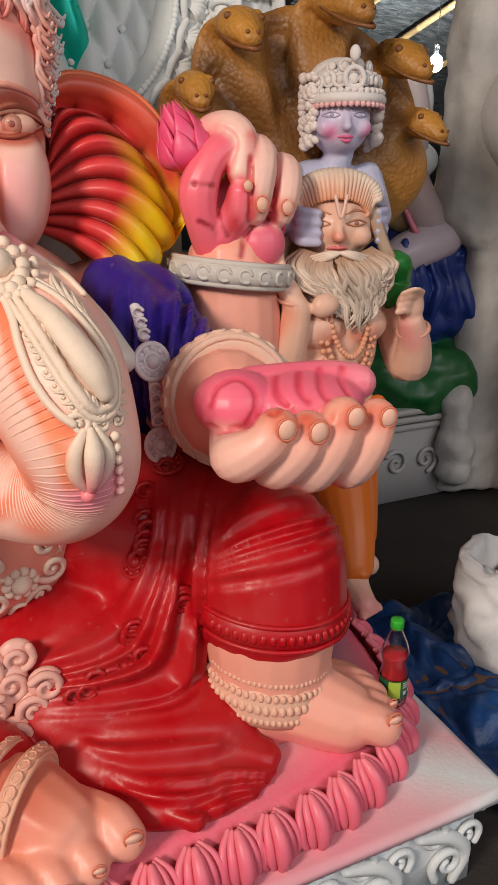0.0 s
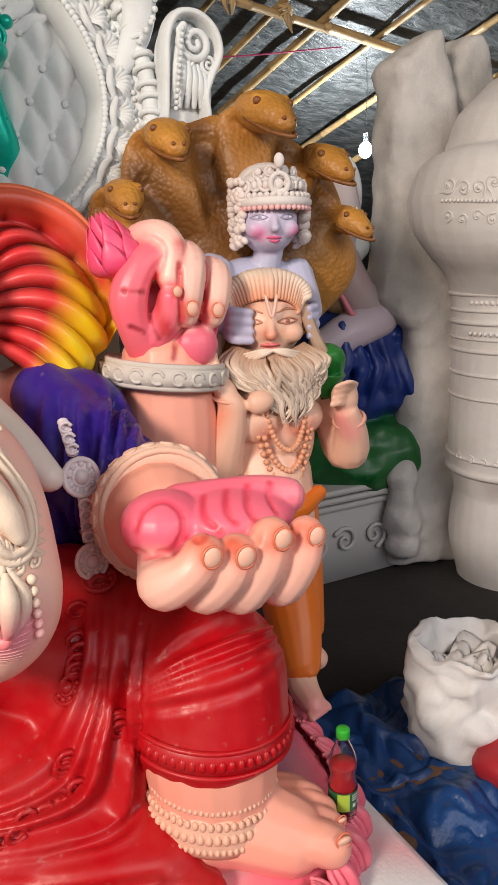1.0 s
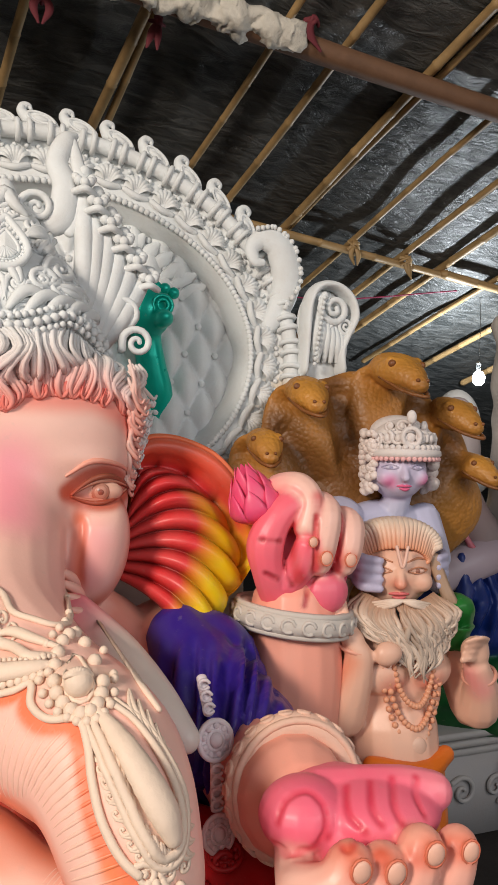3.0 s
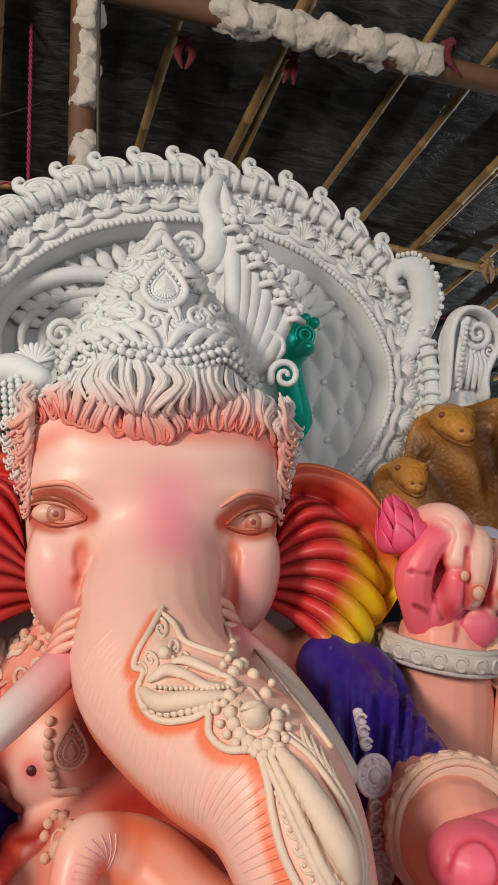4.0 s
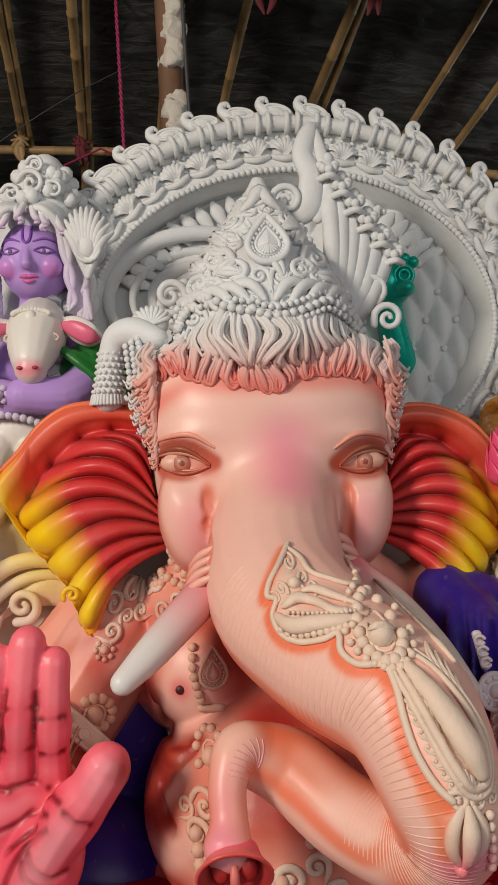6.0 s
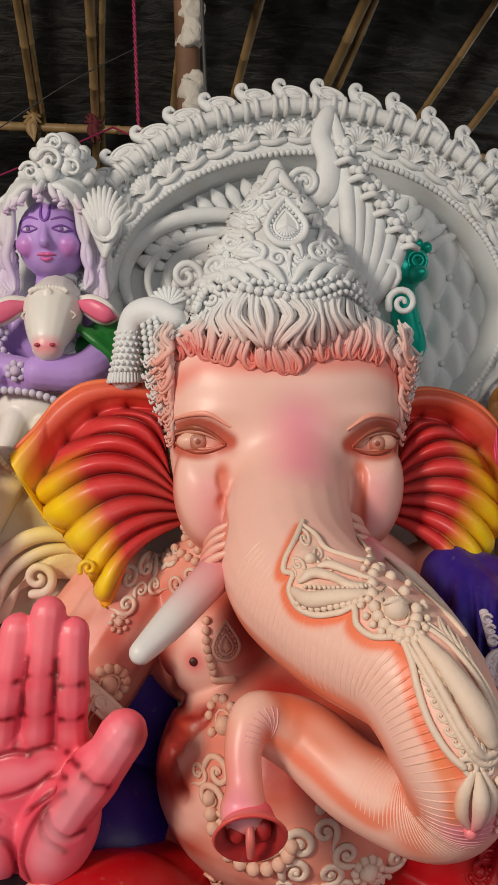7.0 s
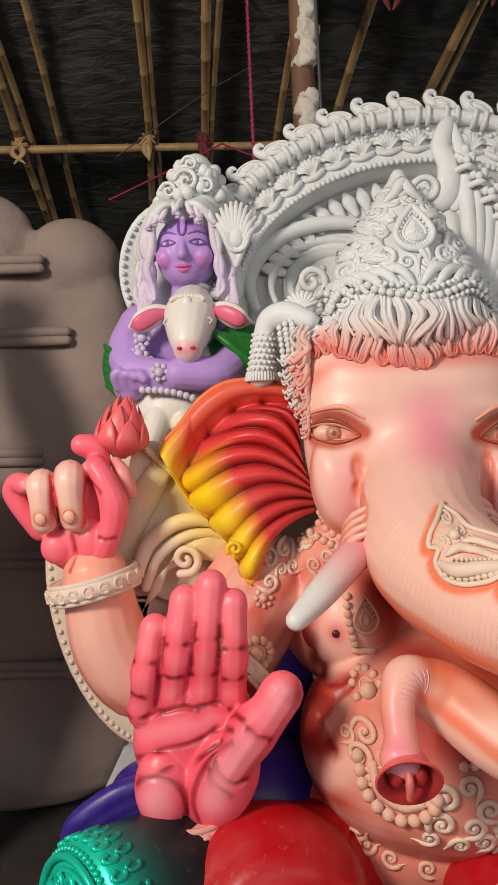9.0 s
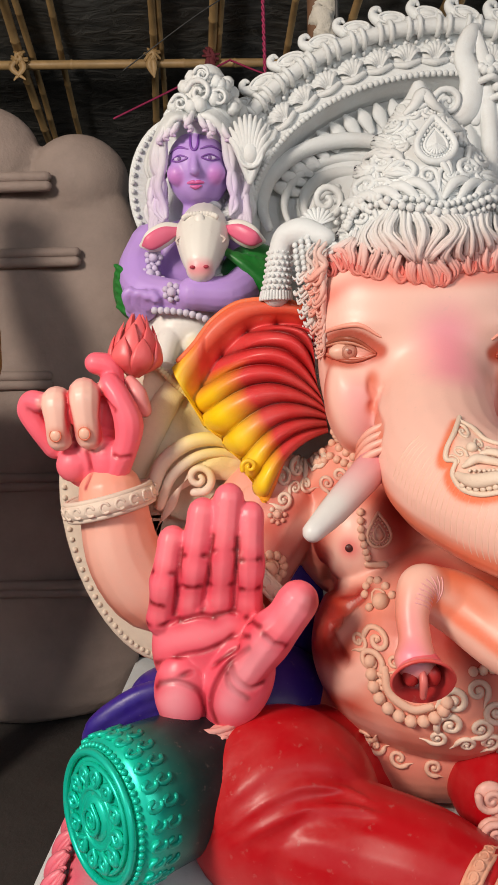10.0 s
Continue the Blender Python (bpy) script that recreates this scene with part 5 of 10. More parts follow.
# ears: a smooth outer flange over a fan of long rolled folds that end in lobes
def ear(s, sc):
    if s < 0:
        flange = [(0.415, 1.58), (0.49, 1.605), (0.586, 1.608), (0.665, 1.592), (0.745, 1.537), (0.81, 1.455), (0.888, 1.378)]
        fan_edge = [(0.40, 1.510), (0.50, 1.520), (0.60, 1.505), (0.69, 1.435), (0.765, 1.345), (0.81, 1.25), (0.765, 1.175), (0.69, 1.105), (0.635, 1.045), (0.60, 0.985), (0.565, 0.935)]
    else:
        flange = [(0.41, 1.535), (0.47, 1.560), (0.565, 1.550), (0.675, 1.50), (0.755, 1.41), (0.80, 1.32), (0.838, 1.245)]
        fan_edge = [(0.40, 1.455), (0.47, 1.465), (0.56, 1.445), (0.65, 1.375), (0.715, 1.29), (0.745, 1.185), (0.725, 1.10), (0.665, 1.05), (0.625, 0.985), (0.57, 0.93), (0.52, 0.88)]
    root = [(0.395, 1.47), (0.385, 1.37), (0.37, 1.30), (0.355, 1.25), (0.345, 1.21), (0.34, 1.17), (0.335, 1.13)]
    nk, ns, nf, folds = 200, 44, 12, 9
    even = lambda pts: (lambda q: lambda k: np.array([np.interp(k, np.linspace(0, 1, len(q)), q[:, j]) for j in (0, 1)]))(spline(pts, 12))
    fl, fe, ro = even(flange), even(fan_edge), even(root)
    rows, cols = [], []
    for i in range(nk + 1):
        k = i / nk
        o, r = fe(k), ro(min(1, k ** 0.85))
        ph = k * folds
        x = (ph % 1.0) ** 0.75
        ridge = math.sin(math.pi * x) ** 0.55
        lobe = np.clip((k - 0.42) * 5, 0, 1)
        out = fl(min(1, k / 0.56)) if k < 0.56 else o
        blend = np.clip((0.62 - k) / 0.06, 0, 1)
        out = fl(1.0) * blend + o * (1 - blend) if 0.56 <= k < 0.62 else out
        row = []
        for j in range(ns + nf + 1):
            t = min(1.0, j / ns)
            f = max(0.0, (j - ns) / nf)
            d = o - r
            up = np.array([-d[1], d[0]]) * 0.31 * math.sin(math.pi * t ** 0.9) * (1 - 0.45 * k)
            p = r + d * t * (1 + 0.085 * (ridge - 0.5) * lobe * t) + up
            depth = 0.15 - 0.085 * math.sin(math.pi * min(1, t * 0.85)) + 0.085 * t - 0.30 * t * np.clip((k - 0.40) / 0.6, 0, 1)
            relief = 0.060 * ridge * math.sin(math.pi * min(0.9, 0.10 + t * 0.80)) ** 0.7
            lip = 0.05 * np.clip((t - 0.86) / 0.14, 0, 1) ** 2 * lobe
            gully = 0.030 * np.clip((t - 0.80) / 0.2, 0, 1) * (1 - lobe)
            if f > 0:
                p = p + (out - p) * f
                depth += 0.035 * f - 0.070 * math.sin(math.pi * min(1, f * 0.62)) + 0.03 * np.clip((f - 0.85) / 0.15, 0, 1)
                relief *= 1 - min(1, f * 3)
                gully *= 1 - min(1, f * 2)
            row.append((s * p[0], depth - relief + lip + gully, p[1]))
            # gullies darker, crests lighter: the folds' shading is mixed into the red
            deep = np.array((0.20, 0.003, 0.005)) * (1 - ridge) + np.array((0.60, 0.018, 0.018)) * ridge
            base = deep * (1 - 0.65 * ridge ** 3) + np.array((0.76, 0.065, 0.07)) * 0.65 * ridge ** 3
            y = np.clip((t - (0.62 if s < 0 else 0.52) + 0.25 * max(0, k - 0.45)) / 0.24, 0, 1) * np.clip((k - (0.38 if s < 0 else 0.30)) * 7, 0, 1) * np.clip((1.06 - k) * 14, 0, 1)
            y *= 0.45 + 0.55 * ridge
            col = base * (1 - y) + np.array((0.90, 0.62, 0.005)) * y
            if f > 0:
                rim = np.array((0.66, 0.035, 0.024)) * (1 - f) + np.array((0.78, 0.13, 0.06)) * f
                tip = np.clip((k - 0.43) / 0.12, 0, 1)
                rim = rim * (1 - tip) + np.array((0.88, 0.55, 0.01)) * tip
                m_ = min(1, f * 4)
                col = col * (1 - m_) + rim * m_ if k < 0.62 else col
            cols.append(col)
        rows.append(row)
    rows = np.array(rows)
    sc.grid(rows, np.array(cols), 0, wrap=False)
    back = rows.copy()
    back[:, :, 1] = np.maximum(back[:, :, 1] + 0.03, 0.20)
    sc.grid(np.stack([rows[:, -1], back[:, -1]], 1), np.array((0.78, 0.24, 0.06)), 0, wrap=False)
    sc.grid(back, np.array((0.72, 0.2, 0.05)), 0, wrap=False)
    sc.tube([(*p, 0.011) for p in rows[2:108:4, -1]], (0.80, 0.17, 0.06), n=8, seg=2)
    # curled lobes
    for k, turn in ((0.83, -1),):
        p = rows[int(k * nk), ns - 5]
        sc.tube([(p[0] + s * x, p[1] - 0.022, p[2] + z, th) for x, z, th in volute(1.15, 0.026, turn, 0.30, 0.5)], (0.88, 0.55, 0.01), n=8, seg=3)
    e = rows[-1, ns]
    sc.tube([(*(e + (-s * 0.06, -0.01, 0.14)), 0.010), (*(e + (-s * 0.015, -0.02, 0.06)), 0.022), (*(e + (s * 0.005, -0.02, 0.0)), 0.018), (*(e + (-s * 0.02, -0.02, -0.045)), 0.004)], [(0.70, 0.06, 0.03), (0.85, 0.3, 0.02), (0.88, 0.5, 0.01)], n=8, flat=0.6, face=(0, 1, 0))


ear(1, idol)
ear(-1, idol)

# crown
cm = Sculpt()
cm.tube([(0, 0.24, 1.76, 0.02), (0, 0.22, 1.765, 0.28), (0, 0.19, 1.80, 0.300), (0, 0.20, 1.87, 0.270), (0, 0.235, 1.95, 0.248), (0.003, 0.262, 2.02, 0.222), (0.005, 0.275, 2.10, 0.178), (0.005, 0.28, 2.19, 0.118), (0.005, 0.28, 2.27, 0.062), (0.005, 0.28, 2.32, 0.030)], WHITE, n=24, seg=5)
crown = cm.melted(0.012, 3)
crown.m = [np.full(len(crown.flat()[1]), 2)]
idol.join(crown)
both = Sculpt()
both.join(skin)
both.join(crown)
cap = Skin(both)
rng = random.Random(5)
jewel, rise = np.array((0.005, -0.012, 2.055)), np.array((0.0, 0.36, 0.93))


def pear(k, a):
    x, y = math.sin(a), -math.cos(a)
    if y > 0:
        x, y = x * (1 - 0.72 * y ** 1.5), y * 1.65
    return jewel + np.array((0.060 * k * x, 0, 0)) + rise * 0.060 * k * y


turns = np.linspace(-math.pi, math.pi, 33)
idol.grid(np.array([[pear(k, a) + np.array((0, d, 0)) for a in turns] for k, d in ((1.0, 0.06), (1.0, 0.0), (0.8, -0.004), (0.55, -0.012), (0.02, -0.024))]), WHITE, 2, wrap=False)
for k, th in ((1.0, 0.0115), (0.60, 0.005)):
    idol.tube([(*(pear(k, a) - np.array((0, 0.010, 0))), th) for a in turns], WHITE, n=8, seg=1, mat=2)
for a in np.linspace(-math.pi, math.pi, 30)[1:-1]:
    idol.bead(pear(0.79, a) - np.array((0, 0.010, 0)), 0.0065)
for a in np.linspace(-1.1, 1.1, 9):
    idol.tube([(*(pear(0.1, a) - np.array((0, 0.024, 0))), 0.004), (*(pear(0.5, a) - np.array((0, 0.016, 0))), 0.0055)], WHITE, n=5, mat=2, seg=2)
for s in (-1, 1):
    for u, w, r, st, hd in ((0.105, 2.10, 0.034, 0.3, -1), (0.085, 2.18, 0.028, 2.2, 1), (0.15, 2.02, 0.044, 0.8, 1), (0.095, 1.975, 0.036, 2.8, -1), (0.205, 1.955, 0.040, 0.2, -1), (0.03, 1.955, 0.028, 1.0, 1), (0.055, 2.235, 0.022, 0.4, -1)):
        cap.scroll(idol, s * u + 0.005, w, r, st if s > 0 else math.pi - st, hd * s, 1.35, 0.30, tail=1.8)
cap.strip(idol, [(-0.05, 2.205, 0.012), (-0.02, 2.225, 0.02), (0.005, 2.26, 0.026), (0.03, 2.225, 0.02), (0.06, 2.205, 0.012)], lift=1.0)
cap.drop(idol, -0.02, 1.83, 0.034, turn=0.2)
for s in (-1, 1):
    for (u, w, r, st, hand, tail) in ((0.12, 2.00, 0.036, 0.2, -1, 1.5), (0.17, 1.93, 0.036, 0.5, 1, 1.4), (0.13, 1.86, 0.034, 3.0, -1, 1.2),
                                      (0.22, 1.85, 0.036, 1.2, 1, 1.2), (0.05, 1.87, 0.026, 2.5, -1, 1.0), (0.28, 1.80, 0.034, 0.4, -1, 1.2), (0.20, 1.77, 0.030, 2.2, 1, 1.2), (0.33, 1.73, 0.034, 1.5, 1, 1.0)):
        cap.scroll(idol, s * u, w, r, st if s > 0 else math.pi - st, hand * s, 1.3, 0.24, tail=tail)
    for (a, b, wd, bend) in (((0.09, 1.90), (0.17, 2.0), 0.012, -0.25), ((0.16, 1.88), (0.24, 1.94), 0.011, 0.3), ((0.03, 1.90), (0.10, 1.95), 0.010, -0.2),
                             ((0.14, 1.80), (0.24, 1.79), 0.012, 0.25), ((0.24, 1.76), (0.33, 1.80), 0.011, 0.2), ((0.20, 1.96), (0.19, 2.04), 0.010, 0.3)):
        cap.leaf(idol, (s * a[0], a[1]), (s * b[0], b[1]), wd, bend * s)
    for k in range(70):
        w = rng.uniform(1.93, 2.24)
        half = np.interp(w, [1.75, 1.85, 1.95, 2.02, 2.10, 2.19, 2.26], [0.33, 0.285, 0.248, 0.222, 0.178, 0.118, 0.06])
        u = s * half * rng.uniform(0.12, 0.97)
        if abs(u) < 0.090 and 1.99 < w < 2.20:
            continue
        if rng.random() < 0.8:
            cap.scroll(idol, u, w, rng.uniform(0.016, 0.028), rng.uniform(0, 6), rng.choice((-1, 1)), 1.25, 0.34, tail=1.4)
        else:
            a = rng.uniform(0, 6.28)
            cap.leaf(idol, (u, w), (u + 0.075 * math.cos(a), w + 0.075 * math.sin(a)), 0.017, rng.uniform(-0.35, 0.35), ribs=2, lift=1.1)
    cap.scroll(idol, s * 0.31, 1.76, 0.045, 0.5, s, 1.4, 0.26)
    cap.scroll(idol, s * 0.37, 1.72, 0.040, 1.5, -s, 1.3, 0.28)
    # rolled waves above the band
    for k in range(5):
        u0 = s * (0.035 + 0.045 * k)
        w0 = 1.925 - 0.006 * k
        cap.strip(idol, [(u0 - s * 0.02, w0 - 0.045, 0.009), (u0, w0 - 0.018, 0.016), (u0 + s * 0.022, w0, 0.018), (u0 + s * 0.05, w0 + 0.002, 0.015), (u0 + s * 0.068, w0 - 0.014, 0.010), (u0 + s * 0.056, w0 - 0.026, 0.006)], lift=1.0, n=8)
# band of pearls hung in scallops between medallions
for pts in ([(-0.06, 1.845), (-0.12, 1.862), (-0.17, 1.892), (-0.25, 1.880), (-0.33, 1.845), (-0.38, 1.79)], [(-0.05, 1.850), (0.0, 1.828), (0.06, 1.836), (0.12, 1.858), (0.165, 1.872), (0.23, 1.842), (0.29, 1.80), (0.35, 1.745), (0.385, 1.68)]):
    cap.beads(idol, pts, 0.0135, 0.023, lift=1.6)
    cap.beads(idol, [(u * 0.985, w + 0.026) for u, w in pts], 0.010, 0.018, lift=1.8)
    cap.beads(idol, [(u * 1.01, w - 0.022) for u, w in pts[2:]], 0.010, 0.018, lift=2.0)
for u, w, r, turn in ((-0.055, 1.842, 0.034, -0.5), (-0.265, 1.868, 0.026, 0.6)):
    cap.drop(idol, u, w, r, turn=turn)
    cap.drop(idol, u, w, r * 0.94, turn=turn, ring=False)
cap.rosette(idol, 0.165, 1.872, 0.030, 9)
# hair: wavy locks that fall in clumps from the crown's rim, white above and pink at the tips
TIPS = [WHITE, (0.73, 0.68, 0.66), (0.77, 0.46, 0.42), (0.80, 0.28, 0.24), (0.79, 0.19, 0.16), (0.70, 0.12, 0.10)]
hair_end = lambda u: np.interp(u, [-0.38, -0.345, -0.29, -0.24, -0.14, -0.03, 0.03, 0.08, 0.2, 0.29, 0.345, 0.38], [1.60, 1.665, 1.688, 1.672, 1.635, 1.615, 1.612, 1.652, 1.662, 1.642, 1.59, 1.54])
for clump in range(27):
    s = (clump - 13) / 13 * 1.0
    big = abs(s + 0.05) < 0.26
    sway = (0.040 if big else 0.022) * math.sin(clump * 0.55 + 0.6) + rng.uniform(-0.005, 0.005)
    curl = (1 if math.sin(clump * 0.8) > 0 else -1) * rng.uniform(0.018, 0.030)
    for k in range(11):
        o = (k - 5) / 5
        u0 = 0.340 * s + 0.016 * o - (0.02 if big else 0.0)
        w0 = float(np.interp(abs(u0), [0, 0.15, 0.25, 0.34], [1.850, 1.850, 1.800, 1.735])) + rng.uniform(-0.008, 0.008)
        u1 = 0.366 * s + 0.019 * o * (1 - 0.25 * abs(o)) + (0.025 if big else 0.0)
        w1 = float(hair_end(u1)) + 0.014 * abs(o) + rng.uniform(-0.008, 0.010)
        r = rng.choice((0.0045, 0.0056, 0.0070)) * rng.uniform(0.9, 1.1)
        rng_lift = rng.uniform(-0.5, 1.2)
        rows, nors = [], []
        for u, w, rr in spline([(u0, w0, r * 0.8), (u0 + (u1 - u0) * 0.3 + sway, w0 + (w1 - w0) * 0.3, r), (u0 + (u1 - u0) * 0.62 - sway * 0.8, w0 + (w1 - w0) * 0.62, r * 1.1), (u1 + curl * 0.1, w1 + 0.024, r), (u1 + curl * 0.6, w1, r * 0.85), (u1 + curl * 1.25, w1 + 0.008, r * 0.7), (u1 + curl * 1.2, w1 + 0.026, r * 0.45)], 4):
            p, nn = cap.at(u, w, fallback=0.05)
            rows.append((*(p + nn * (rr * rng_lift + (0.046 if big else 0.034) * (1 - o * o) * math.sin(math.pi * min(1, max(0, (w0 - w) / (w0 - w1)))) ** 0.8)), rr))
            nors.append(nn)
        idol.tube(rows, TIPS, n=7, seg=1, mat=2, face=np.array(nors), flat=0.9)
# curls that hug the temples
for s in (-1, 1):
    for k in range(88):
        f, col = k / 87, k % 4
        ln = (0.115 - 0.045 * f) * rng.uniform(0.8, 1.15)
        wide = 1 - 0.55 * f
        a_ = rng.uniform(-0.010, 0.014) * wide
        c = np.array((s * (0.344 + 0.017 * col * wide), -0.022 + 0.036 * col + 0.045 * f, 1.775 - 0.315 * f + rng.uniform(-0.010, 0.010)))
        r = rng.uniform(0.0050, 0.0088) * (1 - 0.25 * f)
        idol.tube([(*c, r * 0.7), (*(c + (s * (0.014 * wide + a_), -0.014, -ln * 0.30)), r), (*(c + (s * (0.010 * wide - a_), -0.016, -ln * 0.60)), r * 1.1), (*(c + (s * (0.024 * wide + a_), -0.012, -ln * 0.88)), r), (*(c + (s * (0.042 * wide + a_), -0.006, -ln)), r * 0.8), (*(c + (s * (0.050 * wide + a_), -0.004, -ln * 0.90)), r * 0.5)],
                  [(0.74, 0.60, 0.56), (0.76, 0.48, 0.42), (0.79, 0.34, 0.27), (0.76, 0.44, 0.38)] if col < 2 else [(0.73, 0.66, 0.64), (0.74, 0.60, 0.56), WHITE], n=6, seg=3, mat=2)
skin_edge = [cap.at(x, 1.645 - 0.8 * max(0, abs(x) - 0.27))[0] for x in np.linspace(-0.36, 0.36, 13)]
idol.spray(skin_edge, 0.055, (0.78, 0.20, 0.15), 0.75)
# side tassel and its shell
idol.tube([(-0.34, 0.09, 1.80, 0.035), (-0.41, 0.12, 1.828, 0.045), (-0.465, 0.15, 1.815, 0.046), (-0.492, 0.16, 1.765, 0.040), (-0.502, 0.165, 1.70, 0.042), (-0.510, 0.17, 1.625, 0.050)], WHITE, n=16, mat=2, seg=6)
for w, r, cnt in ((1.765, 0.041, 14), (1.745, 0.042, 15), (1.725, 0.043, 15), (1.705, 0.043, 15), (1.685, 0.044, 16), (1.665, 0.046, 16), (1.645, 0.048, 17)):
    for k in range(cnt):
        a = 2 * math.pi * (k + w * 25) / cnt
        idol.bead((-0.492 - (1.765 - w) * 0.13 + r * math.cos(a), 0.165 + r * math.sin(a), w), 0.0075)
for k in range(30):
    a = 2 * math.pi * k / 30
    idol.tube([(-0.509 + 0.050 * math.cos(a), 0.17 + 0.050 * math.sin(a), 1.632, 0.006), (-0.511 + 0.054 * math.cos(a), 0.17 + 0.054 * math.sin(a), 1.607, 0.006)], WHITE, n=5, mat=2, seg=1)
idol.ball((-0.36, 0.17, 1.86), (0.055, 0.03, 0.05), WHITE, mat=2, turn=(0, 20, 0))
for k in range(9):
    a = 0.3 + 0.3 * k
    idol.tube([(-0.36, 0.14, 1.85, 0.006), (-0.36 + 0.05 * math.cos(a), 0.145, 1.855 + 0.045 * math.sin(a), 0.008), (-0.36 + 0.062 * math.cos(a), 0.16, 1.855 + 0.056 * math.sin(a), 0.005)], WHITE, n=6, mat=2)
for a0, b0 in (((-0.40, 0.075, 1.80), (-0.385, 0.06, 1.73)), ((-0.42, 0.085, 1.79), (-0.41, 0.07, 1.70)), ((-0.44, 0.10, 1.78), (-0.43, 0.085, 1.68))):
    for f in np.linspace(0, 1, 6):
        idol.bead(np.array(a0) * (1 - f) + np.array(b0) * f, 0.011)
# plume of the crown: ribs that sweep up and out, and a swan-necked crest
for k in range(6):
    f = k / 5
    idol.tube([(0.19 + 0.018 * k, 0.12 + 0.02 * k, 1.86 - 0.01 * k, 0.022), (0.235 + 0.024 * k, 0.2, 2.02 - 0.02 * k, 0.030), (0.245 + 0.034 * k, 0.26, 2.20 - 0.035 * k, 0.030), (0.235 + 0.042 * k, 0.3, 2.36 - 0.054 * k, 0.028), (0.245 + 0.043 * k, 0.28, 2.40 - 0.06 * k, 0.022)], WHITE, n=9, mat=2)
    c = np.array((0.242 + 0.042 * k, 0.27, 2.375 - 0.057 * k))
    for a in np.linspace(0, 2 * np.pi, 9)[:-1]:
        idol.bead(c + (0.026 * math.cos(a), -0.005 + 0.03 * math.sin(a), 0.022 * math.sin(a)), 0.016)
    idol.tube([(c[0] - 0.03, c[1] - 0.02, c[2] - 0.05, 0.012), (c[0], c[1] - 0.045, c[2] - 0.045, 0.012), (c[0] + 0.03, c[1] - 0.02, c[2] - 0.05, 0.012)], WHITE, n=7, mat=2)
idol.tube([(0.10, 0.28, 2.20, 0.03), (0.17, 0.27, 2.24, 0.045), (0.185, 0.27, 2.34, 0.04), (0.16, 0.28, 2.42, 0.035), (0.19, 0.3, 2.50, 0.03), (0.22, 0.32, 2.53, 0.012)], WHITE, n=12, seg=6, mat=2, flat=0.6, face=(0, 1, 0))
idol.tube([(0.20, 0.27, 2.20, 0.02), (0.245, 0.27, 2.30, 0.03), (0.225, 0.28, 2.42, 0.022), (0.21, 0.3, 2.50, 0.014)], WHITE, n=10, mat=2, flat=0.6, face=(0, 1, 0))
for c, r, hand, st in (((0.10, 0.25, 2.26), 0.055, 1, 0.5), ((0.36, 0.2, 1.95), 0.05, -1, 2.0), ((0.39, 0.10, 1.84), 0.05, 1, 0.4), ((-0.31, 0.46, 1.99), 0.07, -1, 1.0)):
    idol.tube([(c[0] + x, c[1], c[2] + z, th) for x, z, th in volute(1.5, r, hand, 0.22, st)], WHITE, n=8, seg=2, mat=2)

# ---- more of the idol: jewellery ----
jew = Skin(skin)


def bracelet(sc, centre, axis, r, thick, colour=CREAM, links=22, squash=1.0):
    ax = Vector(axis).normalized()
    e1 = ax.orthogonal().normalized()
    e2 = ax.cross(e1)
    c = Vector(centre)
    ring = [(*(c + (e1 * math.cos(a) + e2 * math.sin(a)) * r), thick) for a in np.linspace(0, 2 * np.pi, 33)]
    sc.tube(ring, colour, n=12, seg=1, mat=2, ends=False)
    for off in (-0.85, 0.85):
        sc.tube([(*(c + ax * thick * off + (e1 * math.cos(a) + e2 * math.sin(a)) * (r + thick * 0.4)), thick * 0.3) for a in np.linspace(0, 2 * np.pi, 33)], colour, n=6, seg=1, mat=2, ends=False)
    for k in range(links):
        a = 2 * math.pi * k / links
        o = e1 * math.cos(a) + e2 * math.sin(a)
        t = ax.cross(o)
        p = c + o * (r + thick * 0.86)
        pts = [p + t * (r * 0.115 * math.cos(b)) + ax * (thick * 0.52 * math.sin(b)) for b in np.linspace(0.3, 5.2, 9)]
        sc.tube([(*q, thick * 0.17) for q in pts], colour, n=6, seg=1, mat=2)


GREYWHITE = (0.60, 0.55, 0.50)
bracelet(idol, (0.885, 0.035, 1.005), (0.12, 0.0, 1), 0.165, 0.036, GREYWHITE, 20)
bracelet(idol, (-1.105, 0.02, 0.925), (-0.22, 0.05, 1), 0.135, 0.034, (0.74, 0.60, 0.50), 20)
bracelet(idol, (0.618, -0.60, 0.785), (-0.05, -0.95, 0.2), 0.130, 0.030, (0.78, 0.50, 0.38), 22)
bracelet(idol, (-0.74, -0.425, 0.375), (0.05, -0.15, 1), 0.105, 0.034, (0.78, 0.34, 0.30), 20)
bracelet(idol, (-0.62, -0.10, 0.66), (0.75, 0.6, 0.75), 0.15, 0.028, CREAM, 18)
# ankle chains: a fitted band with beaded rows
an = np.linspace(0, 2 * np.pi, 61)
ANK = (0.79, 0.46, 0.33)
idol.tube([(0.645 + 0.140 * math.cos(a), -0.75 + 0.140 * math.sin(a), 0.125 - 0.02 * math.cos(a), 0.055) for a in an], ANK, n=10, seg=1, mat=2, flat=0.22, face=np.array([(math.cos(a), math.sin(a), 0.0) for a in an]), ends=False)
